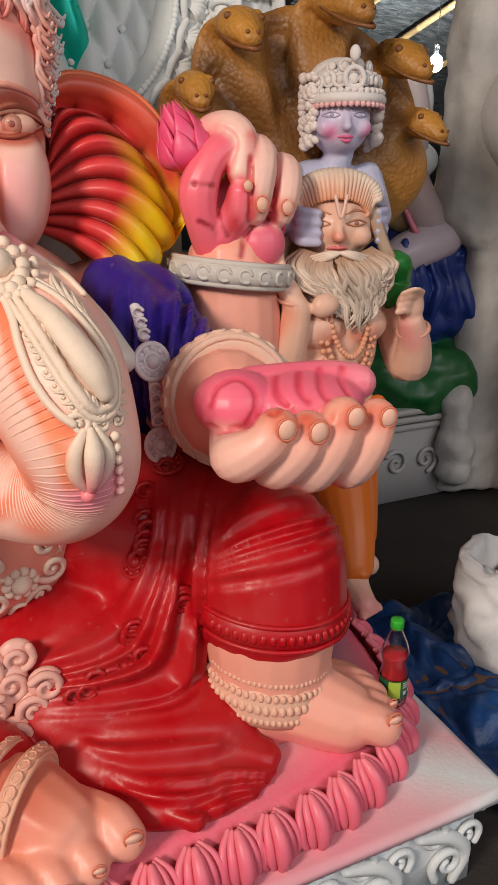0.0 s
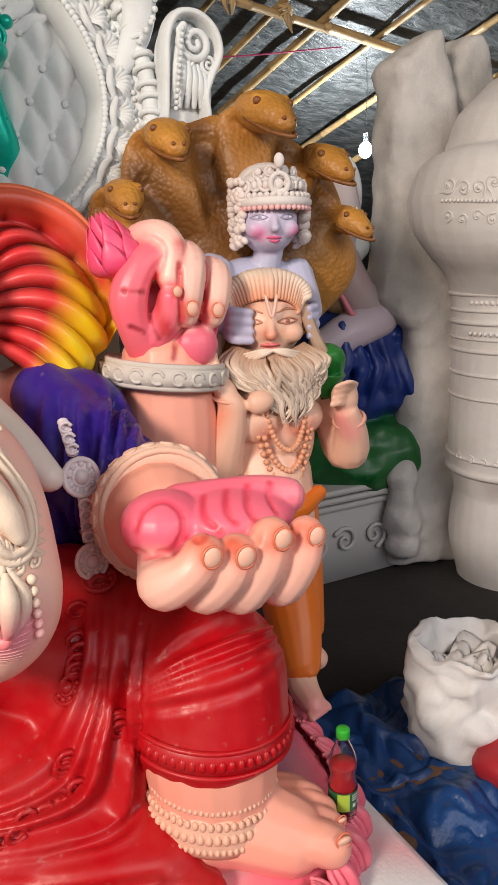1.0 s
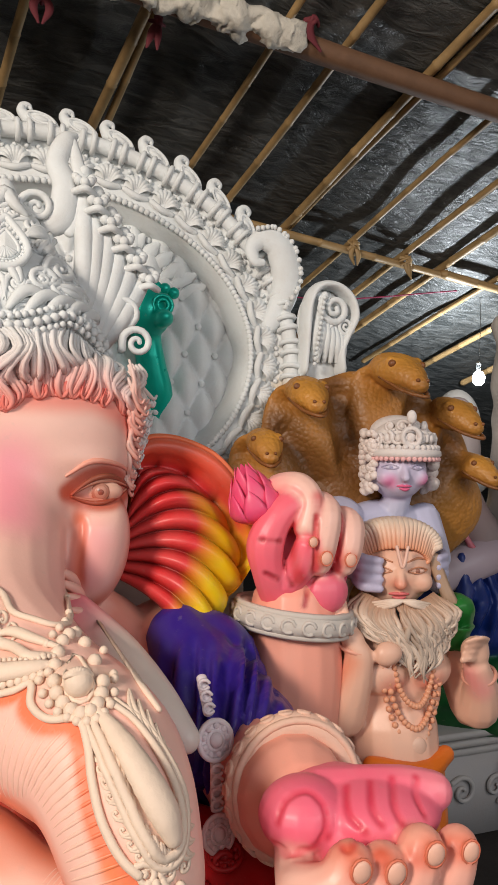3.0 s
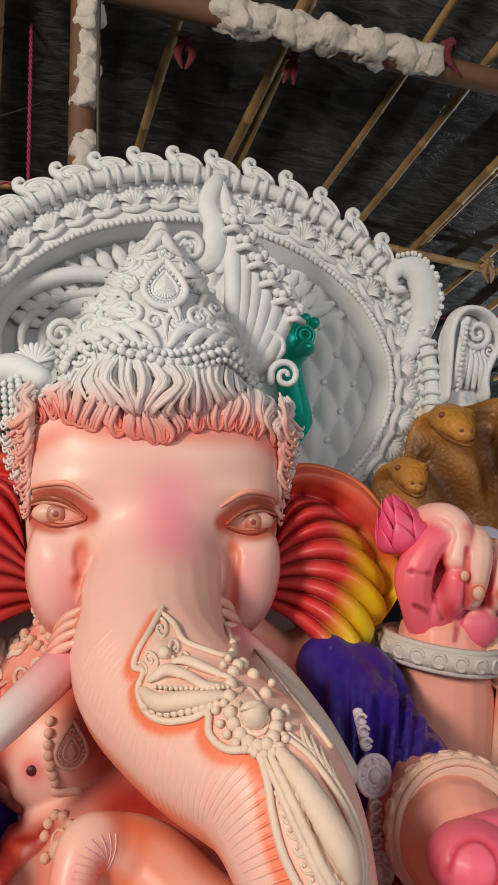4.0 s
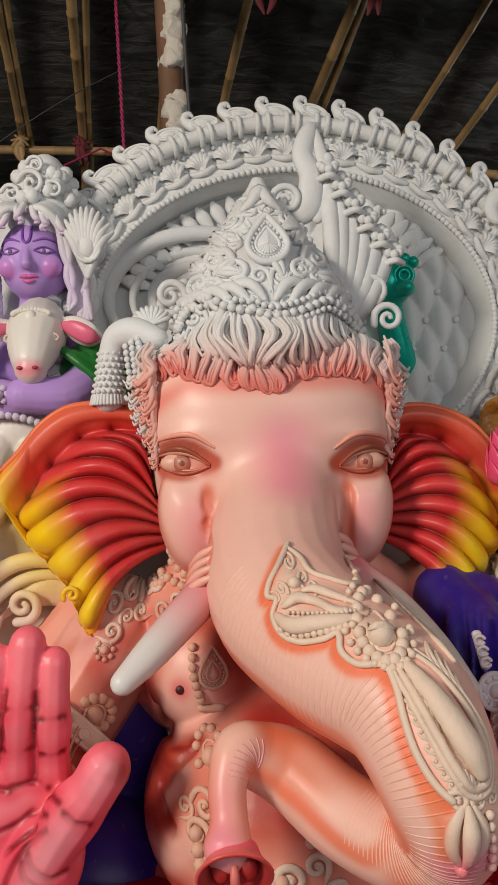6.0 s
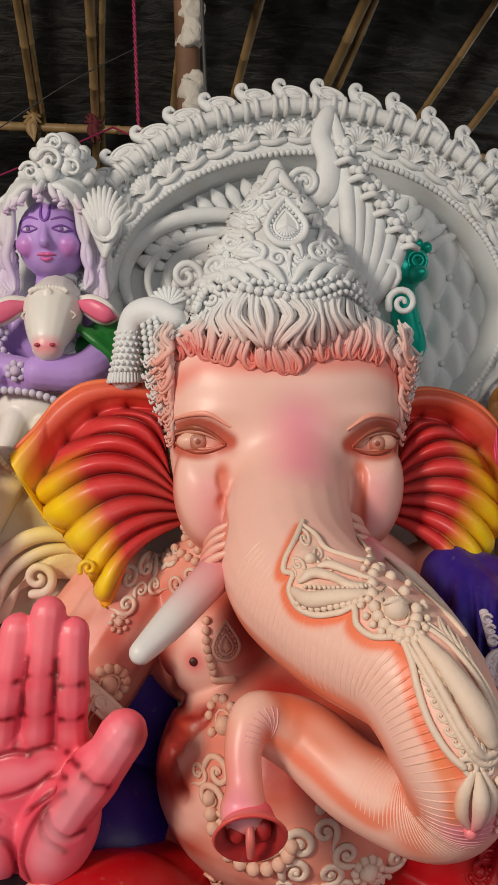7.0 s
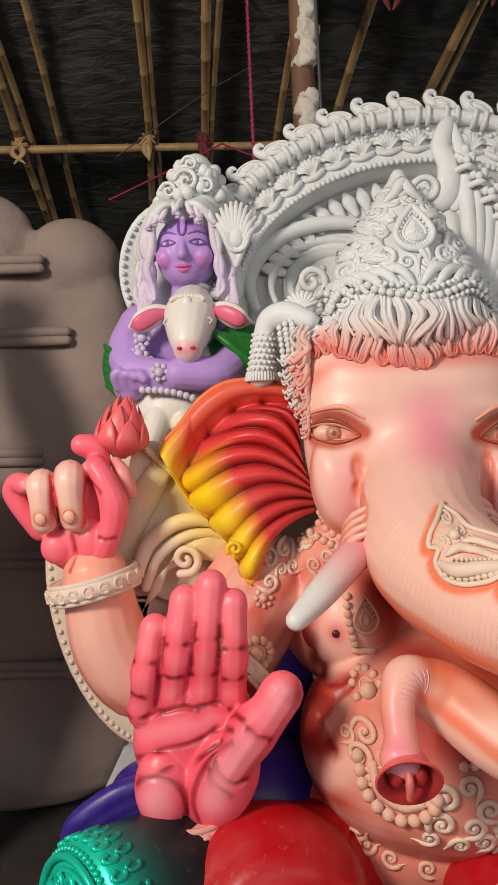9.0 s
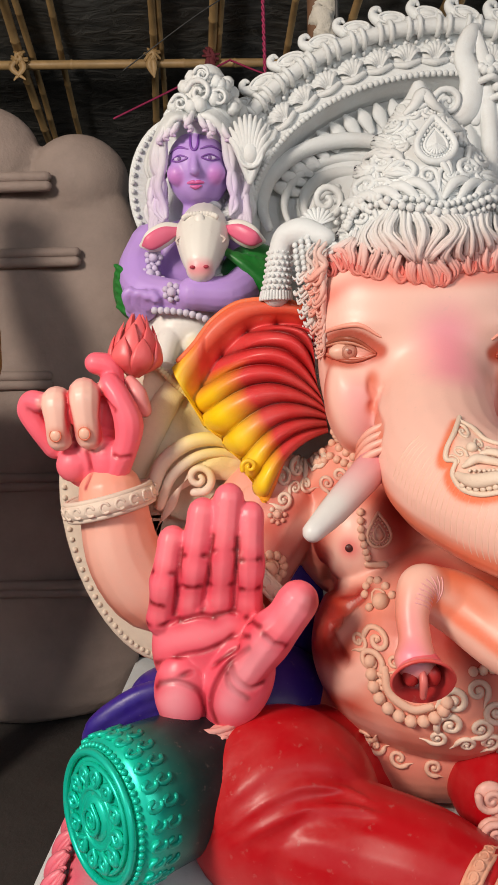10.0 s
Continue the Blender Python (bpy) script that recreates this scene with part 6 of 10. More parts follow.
for w, r, th, cnt in ((0.192, 0.147, 0.006, 76), (0.160, 0.150, 0.009, 56), (0.128, 0.151, 0.011, 52), (0.095, 0.150, 0.007, 68)):
    for a in np.linspace(0, 2 * np.pi, cnt, endpoint=False):
        idol.ball((0.645 + r * math.cos(a), -0.75 + r * math.sin(a), w - 0.02 * math.cos(a)), (th * 0.8, th * 0.8, th * 1.15), ANK, mat=2, seg=8, rings=6)
down = Skin(skin, (-0.25, 0.55, -0.75))
for s_ in range(9):
    f = s_ / 8
    c = np.array((0.60 + 0.16 * f, -0.90 + 0.05 * math.sin(f * 3.1) + 0.0 * f, 0.13 - 0.03 * f))
    idol.ball(c + (0.0, 0.03, 0.0), (0.016, 0.014, 0.014), (0.78, 0.52, 0.38), mat=2)
for c, hand in (((0.70, -0.895, 0.125), 1), ((0.75, -0.875, 0.12), -1)):
    idol.tube([(c[0] + x, c[1] + z * 0.6, c[2] + z * 0.7, th) for x, z, th in volute(1.3, 0.026, hand, 0.22, 0.4)], (0.78, 0.50, 0.38), n=6, seg=2, mat=2)
for c, r, th in (((-0.05, -0.815, 0.100), 0.118, 0.020), ((-0.005, -0.85, 0.095), 0.113, 0.012), ((0.045, -0.885, 0.085), 0.104, 0.018)):
    bracelet(idol, c, (0.80, -0.58, -0.15), r, th, (0.78, 0.38, 0.25), 26)
# toe nails and finger nails
NAIL = (0.84, 0.47, 0.35)


def nail(p, r, turn=(0, 0, 0)):
    r = r * 0.70
    idol.ball(p, (r, r * 0.45, r * 1.05), NAIL, turn=turn)
    ring = [(p[0] + r * 1.02 * math.cos(a), p[1] - 0.001, p[2] + r * 1.15 * math.sin(a), r * 0.15) for a in np.linspace(0, 2 * np.pi, 13)]
    idol.tube(ring, (0.7, 0.18, 0.10), n=5, seg=1)


for p, r in (((0.555, -1.012, 0.840), 0.026), ((0.619, -1.014, 0.827), 0.027), ((0.695, -1.014, 0.845), 0.027), ((0.771, -1.008, 0.833), 0.025),
             ((0.922, -0.125, 1.205), 0.027), ((1.012, -0.108, 1.195), 0.027), ((0.878, -0.125, 1.255), 0.02),
             ((-1.245, -0.095, 1.175), 0.026), ((-1.147, -0.10, 1.18), 0.027)):
    nail(p, r)
for p, r in (((0.848, -0.990, 0.098), 0.026), ((0.885, -0.930, 0.088), 0.017), ((0.226, -1.035, 0.078), 0.026), ((0.152, -1.07, 0.07), 0.018), ((0.09, -1.08, 0.065), 0.016), ((0.034, -1.085, 0.06), 0.015)):
    nail(p, r, (35, 0, 0))

# trunk: fine wrinkles across its front, and the jewelled plate
st = spline(TRUNK, 14)
tang = np.gradient(st[:, :3], axis=0)
tang /= np.linalg.norm(tang, axis=1)[:, None]
for i in range(58, 136):
    p, r, t = st[i, :3], st[i, 3], tang[i]
    out = np.array((0.0, -1.0, 0.25))
    out = out - t * (out @ t)
    out /= np.linalg.norm(out)
    side = np.cross(t, out)
    a0, a1 = (-1.22, -0.10 + 0.08 * math.sin(i * 2.1)) if i < 98 else (-1.25, 0.45)
    idol.tube([(*(p + (out * math.cos(a) + side * math.sin(-a)) * (r * 0.988 - 0.001)), 0.0007 + (0.0032 if i < 98 else 0.0018) * math.sin(math.pi * (a - a0) / (a1 - a0)) ** 0.6) for a in np.linspace(a0, a1, 9)], (0.88, 0.54, 0.43), n=6, seg=2)
for i in range(178, 196, 2):
    p, r, t = st[i, :3], st[i, 3], tang[i]
    out = np.array((0.6, -1.0, 0.0))
    out = out - t * (out @ t)
    out /= np.linalg.norm(out)
    side = np.cross(t, out)
    idol.tube([(*(p + (out * math.cos(a) + side * math.sin(a)) * r * 0.985), 0.0018) for a in np.linspace(-0.7, 0.7, 7)], (0.85, 0.4, 0.42), n=5, seg=1)

tr = Skin(skin)
PLATE = (0.80, 0.63, 0.50)


# outline of the plate, a cord with an orange halo of spray
plate = [(-0.02, 1.235), (-0.062, 1.185), (-0.078, 1.160), (-0.080, 1.143), (-0.063, 1.143), (-0.074, 1.112), (-0.06, 1.085), (-0.028, 1.080), (0.015, 1.094), (0.044, 1.108), (0.044, 1.083), (0.067, 1.070), (0.112, 1.074), (0.124, 1.048), (0.128, 1.004), (0.138, 0.958), (0.159, 0.918), (0.185, 0.893)]
idol.spray([tr.at(u - 0.004, w - 0.004)[0] for u, w in plate], 0.028, (0.85, 0.21, 0.10), 1.0, 1.5)
tr.strip(idol, [(u + 0.006, w + 0.004, 0.0075) for u, w in plate], PLATE, seg=5, lift=0.6)
tr.strip(idol, [(-0.02, 1.235, 0.006), (0.007, 1.216, 0.008), (0.023, 1.194, 0.008), (0.061, 1.182, 0.008), (0.106, 1.170, 0.008), (0.164, 1.158, 0.008), (0.215, 1.122, 0.008), (0.255, 1.07, 0.007)], PLATE, seg=5, lift=0.6)
# knot of scrolls at the top
for u, w, r, stt, hd in ((-0.021, 1.210, 0.015, 0.0, 1), (-0.046, 1.168, 0.013, 1.5, -1), (0.004, 1.186, 0.014, 2.5, 1), (-0.060, 1.150, 0.010, 0.5, 1), (0.020, 1.172, 0.012, 0.5, -1)):
    tr.scroll(idol, u, w, r, stt, hd, 1.3, 0.30, PLATE)
p, nn = tr.at(-0.019, 1.178, 0.006)
idol.ball(p, 0.014, PLATE, mat=2)
# swept leaf with a beaded lower edge
tr.strip(idol, [(-0.058, 1.118, 0.010), (-0.03, 1.112, 0.018), (0.01, 1.122, 0.018), (0.055, 1.132, 0.014), (0.085, 1.137, 0.008)], PLATE, lift=0.6, n=10, seg=6)
tr.strip(idol, [(-0.045, 1.140, 0.007), (-0.02, 1.152, 0.014), (0.012, 1.150, 0.012), (0.05, 1.146, 0.010), (0.09, 1.145, 0.006)], PLATE, lift=0.8, n=9, seg=6)
tr.strip(idol, [(0.0, 1.166, 0.007), (0.025, 1.166, 0.012), (0.055, 1.160, 0.011), (0.10, 1.152, 0.006)], PLATE, lift=0.8, n=9, seg=6)
tr.beads(idol, [(-0.052, 1.096), (-0.026, 1.094), (0.012, 1.106), (0.05, 1.118), (0.08, 1.128)], 0.0085, 0.0125, PLATE, lift=0.7)
tr.beads(idol, [(-0.035, 1.132), (0.0, 1.135), (0.04, 1.141), (0.08, 1.143)], 0.005, 0.009, PLATE, lift=1.6)
# rosette: ribbed boss in rings of beads
tr.rosette(idol, 0.124, 1.122, 0.052, 16, PLATE, dome=0.50)
tr.beads(idol, [(0.124 + 0.060 * math.cos(a), 1.122 + 0.047 * math.sin(a)) for a in np.linspace(0, 6.28, 27)], 0.0085, 0.0145, PLATE, lift=0.7)
p, nn = tr.at(0.124, 1.122, 0.016)
for k in range(9):
    a = -1.2 + 0.3 * k
    idol.tube([(*(p + nn * 0.012), 0.003), (*(p + nn * 0.006 + np.array((0.014 * math.sin(a), 0.0, 0.012 * math.cos(a)))), 0.005), (*(p - nn * 0.004 + np.array((0.024 * math.sin(a), 0.0, 0.020 * math.cos(a)))), 0.004)], PLATE, n=6, mat=2)
# long pendant leaf between two rows of feathers
tr.strip(idol, [(0.150, 1.088, 0.008), (0.176, 1.055, 0.018), (0.203, 1.010, 0.025), (0.226, 0.965, 0.026), (0.240, 0.935, 0.017)], PLATE, lift=0.55, n=12, seg=6)
for off, th in ((0.0, 0.0065), (0.012, 0.005)):
    tr.strip(idol, [(0.140 - off, 1.078, th), (0.158 - off, 1.040, th * 1.3), (0.178 - off, 0.995, th * 1.3), (0.202 - off, 0.945, th * 1.3), (0.228 - off * 0.4, 0.912 - off, th * 1.2), (0.258 + off * 0.4, 0.922 - off, th * 1.2), (0.264 + off, 0.965, th * 1.2), (0.243 + off, 1.02, th * 1.2), (0.21 + off, 1.068, th), (0.168 + off, 1.098, th)], PLATE, seg=4, lift=0.8)
lf = spline([(0.130, 1.062), (0.141, 1.032), (0.152, 0.999), (0.168, 0.959), (0.188, 0.928), (0.210, 0.908)], 4)[::2]
rt = spline([(0.225, 1.085), (0.255, 1.05), (0.276, 1.0), (0.286, 0.95), (0.280, 0.91)], 5)[::2]
for k, (u, w) in enumerate(lf):
    tr.leaf(idol, (u + 0.026, w + 0.016), (u + 0.002, w - 0.014), 0.0085, 0.30, PLATE, ribs=2, lift=0.8)
    tr.scroll(idol, u + 0.004, w - 0.006, 0.009, 0.6, 1, 1.1, 0.34, PLATE)
for k, (u, w) in enumerate(rt):
    tr.leaf(idol, (u - 0.018, w + 0.018), (u + 0.004, w - 0.016), 0.008, -0.30, PLATE, ribs=2, lift=0.8)
for u, w, r, stt, hd in ((0.200, 0.895, 0.018, 0.4, 1), (0.236, 0.892, 0.018, 2.4, -1), (0.262, 0.890, 0.014, 1.0, 1), (0.218, 0.908, 0.010, 0.0, 1)):
    tr.scroll(idol, u, w, r, stt, hd, 1.3, 0.30, PLATE)
# bud at the pendant's foot
tr.strip(idol, [(0.205, 0.885, 0.006), (0.187, 0.852, 0.013), (0.186, 0.815, 0.012), (0.202, 0.785, 0.006)], PLATE, lift=0.5, n=8)
tr.strip(idol, [(0.215, 0.885, 0.006), (0.214, 0.850, 0.016), (0.212, 0.810, 0.013), (0.208, 0.782, 0.006)], [PLATE, PLATE, (0.82, 0.45, 0.38), (0.85, 0.2, 0.22)], lift=0.9, n=8)
tr.strip(idol, [(0.225, 0.885, 0.006), (0.238, 0.850, 0.011), (0.234, 0.815, 0.010), (0.218, 0.785, 0.006)], PLATE, lift=0.5, n=8)
p, nn = tr.at(0.204, 0.776, 0.004)
idol.ball(p, 0.012, (0.85, 0.25, 0.15), mat=0)
for k in range(6):
    p, nn = tr.at(0.252 + 0.001 * k, 0.868 - 0.019 * k, 0.005)
    idol.bead(p, 0.009, PLATE)
idol.spray([tr.at(0.19, 0.77)[0], tr.at(0.215, 0.76)[0], tr.at(0.235, 0.79)[0]], 0.07, (0.85, 0.22, 0.32), 0.75)
idol.spray([tr.at(0.15, 0.90)[0], tr.at(0.17, 0.85)[0], tr.at(0.175, 0.80)[0]], 0.03, (0.84, 0.22, 0.08), 0.8)

# necklace, chest band and belly jewels
ch = Skin(skin)
ch.start = -0.40
be = Skin(skin)
be.start = -0.62
FLESH = (0.78, 0.47, 0.34)
ch.beads(idol, [(-0.26, 1.07), (-0.33, 1.10), (-0.40, 1.13)], 0.015, 0.023, FLESH)
ch.beads(idol, [(-0.27, 1.04), (-0.34, 1.065), (-0.42, 1.09)], 0.015, 0.023, FLESH)
for u, w, r, stt, hd in ((-0.38, 1.05, 0.036, 0.4, 1), (-0.31, 1.01, 0.026, 1.0, -1), (-0.45, 1.02, 0.034, 2.0, -1), (-0.35, 0.985, 0.024, 2.0, 1), (-0.42, 0.975, 0.024, 3.0, 1), (-0.50, 1.0, 0.030, 0.8, 1), (-0.50, 0.94, 0.028, 0.2, -1), (-0.46, 0.97, 0.02, 1.0, 1)):
    ch.scroll(idol, u, w, r, stt, hd, 1.4, 0.28, PLATE, tail=1.0)
ch.rosette(idol, -0.52, 0.895, 0.034, 8, PLATE)
ch.rosette(idol, -0.55, 0.73, 0.062, 12, FLESH)
idol.spray([ch.at(u, w)[0] for u, w in ((-0.3, 1.0), (-0.4, 0.95), (-0.48, 0.9), (-0.56, 0.86))], 0.05, RUST, 0.6)
ch.drop(idol, -0.21, 0.865, 0.036, FLESH)
ch.beads(idol, [(-0.262, 0.93), (-0.262, 0.87), (-0.245, 0.80)], 0.013, 0.023, FLESH)
ch.strip(idol, [(-0.245, 0.775, 0.012), (-0.19, 0.77, 0.012)], FLESH)
ch.rosette(idol, -0.22, 0.70, 0.052, 12, FLESH, dome=0.5)
for k, (u, w, r, stt, hd) in enumerate(((-0.24, 0.615, 0.032, 0.4, 1), (-0.26, 0.56, 0.032, 2.0, -1), (-0.235, 0.51, 0.028, 1.0, 1), (-0.29, 0.60, 0.022, 1.0, -1), (-0.20, 0.57, 0.022, 1.0, -1))):
    be.scroll(idol, u, w, r, stt, hd, 1.4, 0.28, FLESH, tail=1.0)
be.beads(idol, [(-0.26, 0.56), (-0.25, 0.49), (-0.21, 0.44), (-0.15, 0.42), (-0.09, 0.45), (-0.07, 0.49)], 0.019, 0.032, FLESH)
be.strip(idol, [(-0.225, 0.55, 0.012), (-0.215, 0.49, 0.014), (-0.16, 0.455, 0.014), (-0.11, 0.47, 0.012)], FLESH)
for u, w, r, stt, hd in ((-0.05, 0.49, 0.036, 0.4, 1), (0.01, 0.52, 0.030, 2.0, -1), (-0.06, 0.42, 0.036, 1.0, 1), (0.02, 0.41, 0.032, 1.0, -1), (0.06, 0.46, 0.032, 2.2, 1), (0.19, 0.41, 0.034, 0.2, -1), (0.05, 0.36, 0.030, 1.4, -1), (0.16, 0.34, 0.028, 0.4, 1),
                         (0.18, 0.48, 0.032, 2.4, -1), (0.25, 0.40, 0.028, 1.4, 1), (-0.01, 0.35, 0.026, 0.4, 1), (0.25, 0.47, 0.028, 0.4, 1), (0.31, 0.43, 0.024, 0.4, -1), (-0.09, 0.37, 0.026, 0.4, -1), (0.11, 0.31, 0.026, 2.0, 1), (0.33, 0.49, 0.024, 1.0, 1)):
    be.scroll(idol, u, w, r, stt, hd, 1.4, 0.28, PLATE, tail=1.2)
be.rosette(idol, 0.115, 0.40, 0.046, 10, PLATE, dome=0.55)
be.beads(idol, [(0.0, 0.57), (0.1, 0.575), (0.2, 0.56), (0.30, 0.53)], 0.014, 0.026, PLATE)
for k in range(9):
    a = math.pi * k / 8
    be.scroll(idol, 0.32 * math.cos(a) * 0.95 + 0.04, 0.28 - 0.07 * math.sin(a), 0.026, 0.6 * k, 1, 1.3, 0.28, FLESH, tail=0.8)
p, nn = ch.at(-0.30, 0.825)
idol.spray([p], 0.055, (0.74, 0.13, 0.13), 0.9)
idol.ball(p, (0.013, 0.008, 0.013), (0.07, 0.010, 0.010))
# right shoulder: chain of medallions over the violet drape
alls = Sculpt()
for part_ in (skin, red, drape):
    alls.join(part_)
every = Skin(alls)
CH = (0.62, 0.55, 0.62)


def disc3(c, r, colour, mat, petals=9, face=(0.25, -1.0, 0.25)):
    """A round medallion that hangs free, turned to face."""
    n = Vector(face).normalized()
    e1 = Vector((0, 0, 1)).cross(n).normalized()
    e2 = n.cross(e1)
    c = Vector(c)
    for rr, th in ((1.0, 0.16), (0.5, 0.12)):
        idol.tube([(*(c + (e1 * math.cos(a) + e2 * math.sin(a)) * r * rr), r * th) for a in np.linspace(0, 2 * np.pi, 21)], colour, n=7, seg=1, mat=mat, ends=False)
    for k in range(petals):
        a = 2 * math.pi * k / petals
        idol.ball(c + (e1 * math.cos(a) + e2 * math.sin(a)) * r * 0.74, r * 0.2, colour, mat=mat, seg=8, rings=6)
    idol.ball(c, r * 0.42, colour, mat=mat, seg=12, rings=8)
    rot = n.to_track_quat('Z', 'Y').to_euler()
    idol.ball(c - n * r * 0.08, (r * 0.98, r * 0.98, r * 0.14), colour, turn=[math.degrees(a) for a in rot], mat=mat)


def links3(a, b, n, r, colour, mat):
    a, b = np.array(a), np.array(b)
    for k in range(n):
        c = a + (b - a) * (k + 0.5) / n
        idol.tube([(c[0] + r * math.cos(q), c[1], c[2] + r * 0.9 * math.sin(q), r * 0.33) for q in np.linspace(0.4, 5.6, 9)], colour, n=6, seg=1, mat=mat)
    idol.tube([(*(a + (0, 0.012, 0)), r), (*((a + b) / 2 + (0, 0.012, 0)), r), (*(b + (0, 0.012, 0)), r)], colour, n=8, mat=mat, flat=0.4, face=(0, 1, 0))


CH2 = (0.74, 0.66, 0.70)
links3((0.455, -0.43, 0.985), (0.462, -0.47, 0.915), 3, 0.013, CH2, 2)
disc3((0.466, -0.50, 0.868), 0.042, CH2, 2)
links3((0.466, -0.515, 0.82), (0.466, -0.525, 0.72), 4, 0.013, (0.76, 0.60, 0.58), 2)
disc3((0.466, -0.535, 0.675), 0.038, (0.80, 0.56, 0.54), 2)
REDC = tuple(c * 0.9 for c in RED)
lapsc = Sculpt()
lapsc.join(red)
ev = Skin(lapsc, (-0.15, 0.85, -0.5))


def on_red(u, v, w, lift=0.01):
    hit, nor, _, _ = ev.tree.find_nearest(Vector((u, v, w)))
    nor = nor if nor.y < 0.2 else -nor
    return np.array(hit) + np.array(nor) * lift, np.array(nor)


way = spline([(0.505, -0.50, 0.57), (0.49, -0.52, 0.50), (0.47, -0.56, 0.43), (0.44, -0.60, 0.36), (0.39, -0.64, 0.28), (0.30, -0.67, 0.20), (0.20, -0.68, 0.16)], 4)
for k, q in enumerate(way):
    p, nn = on_red(*q)
    if k in (2, 11):
        disc3(p, 0.036, REDC, 1, face=nn)
    else:
        idol.tube([(*(p + np.array((0.02 * math.cos(a), 0.0, 0.018 * math.sin(a)))), 0.007) for a in np.linspace(0.4, 5.6, 8)], REDC, n=6, seg=1, mat=1)
# lower edge of the red cloth on the shin: a patterned band
for k in range(26):
    a = -2.75 + 0.105 * k * 1.05
    c = np.array((0.655 + 0.185 * math.cos(a), -0.735 + 0.185 * math.sin(a), 0.325 - 0.02 * math.cos(a)))
    idol.ball(c, (0.010, 0.010, 0.014), RED, mat=1, seg=8, rings=6)
for w in (0.355, 0.295):
    idol.tube([(0.655 + 0.185 * math.cos(a), -0.735 + 0.185 * math.sin(a), w - 0.02 * math.cos(a), 0.006) for a in np.linspace(-2.9, 0.3, 24)], RED, n=7, seg=1, mat=1)
idol.tube([(0.655 + 0.180 * math.cos(a), -0.735 + 0.180 * math.sin(a), 0.325 - 0.02 * math.cos(a), 0.028) for a in np.linspace(-2.9, 0.3, 24)], RED, n=7, seg=1, mat=1, flat=0.35, face=np.array([(math.cos(a), math.sin(a), 0) for a in np.linspace(-2.9, 0.3, 24)]))
# ornament that hangs between the feet
for k, (u, v, w) in enumerate(((0.06, -0.68, 0.24), (0.10, -0.70, 0.18), (0.05, -0.72, 0.14), (0.11, -0.74, 0.10), (0.02, -0.70, 0.20), (0.08, -0.66, 0.29), (0.02, -0.67, 0.28), (0.13, -0.70, 0.23))):
    idol.tube([(u + x, v - 0.02, w + z, th) for x, z, th in volute(1.4, 0.036, 1 if k % 2 else -1, 0.26, 0.9 * k)], (0.76, 0.40, 0.33), n=6, seg=2, mat=2)
    idol.ball((u, v, w), (0.04, 0.02, 0.04), (0.76, 0.40, 0.33))


# lotus buds held in the rear hands
def bud(c, r, h, colour, lean=(0, 0, 0)):
    rot = Euler([radians(a) for a in lean]).to_matrix()
    for ring, (n, rr, hh, open_) in enumerate(((5, 0.55, 1.0, 0.30), (6, 0.85, 0.85, 0.55), (7, 1.0, 0.62, 0.9))):
        for k in range(n):
            a = 2 * math.pi * (k + 0.4 * ring) / n
            o = Vector((math.cos(a), math.sin(a), 0))
            pts = [o * r * 0.25, o * r * rr * 0.95 + Vector((0, 0, h * hh * 0.35)), o * r * rr * (0.75 + 0.25 * open_) + Vector((0, 0, h * hh * 0.72)), o * r * rr * (0.35 + 0.6 * open_) + Vector((0, 0, h * hh))]
            rad = (r * 0.25, r * 0.50, r * 0.36, r * 0.03)
            nor = np.array(rot @ o)
            idol.tube([(*(Vector(c) + rot @ p_), q_) for p_, q_ in zip(pts, rad)], [tuple(x * 0.8 for x in colour), colour, colour], n=8, seg=4, flat=0.25, face=nor)


bud((-1.015, 0.10, 1.36), 0.085, 0.21, (0.80, 0.13, 0.14), (0, 8, 0))
bud((0.775, 0.03, 1.30), 0.075, 0.19, (0.82, 0.08, 0.20), (0, -22, 0))
idol.tube([(-1.02, 0.06, 1.34, 0.02), (-0.99, 0.03, 1.30, 0.03), (-0.97, 0.04, 1.24, 0.025)], (0.80, 0.3, 0.3), n=8)

# embroidered cape behind the shoulder
cape = Sculpt()
ring = []
for k, g in enumerate((1.0, 0.97, 0.85, 0.6, 0.3, 0.02)):
    ring.append([(-0.99 + 0.38 * g * math.cos(a) + 0.03 * math.sin(2 * a), 0.30 - 0.035 * math.cos(g * 1.57) - (0.02 if g == 0.97 else 0), 0.80 + 0.60 * g * math.sin(a)) for a in np.linspace(0, 2 * np.pi, 48, endpoint=False)])
back = [[(x, y + 0.07, w) for x, y, w in ring[0]]] + [[(x, 0.40, w) for x, y, w in r] for r in ring[1:]]
cape.grid(np.array(back[::-1] + ring), CREAM, 2)
for k in range(84):
    a = 2 * math.pi * k / 84
    cape.bead((-0.99 + 0.355 * math.cos(a) + 0.03 * math.sin(2 * a), 0.285, 0.80 + 0.565 * math.sin(a)), 0.012, CREAM)
cape.tube([(-0.78, 0.20, 1.42, 0.03), (-0.90, 0.20, 1.28, 0.05), (-1.0, 0.19, 1.12, 0.06), (-1.08, 0.2, 0.95, 0.05)], (0.74, 0.62, 0.45), n=10, mat=2, flat=0.5, face=(0, 1, 0))
pebble = lambda u, w: 0.010 * abs(noise.noise(Vector((u * 60, w * 60, 3.0))))
hem = spline([(-0.60, 1.16), (-0.74, 1.20), (-0.86, 1.30), (-0.98, 1.42)], 12)
low = spline([(-0.56, 0.92), (-0.74, 0.80), (-0.92, 0.82), (-1.08, 0.98)], 12)
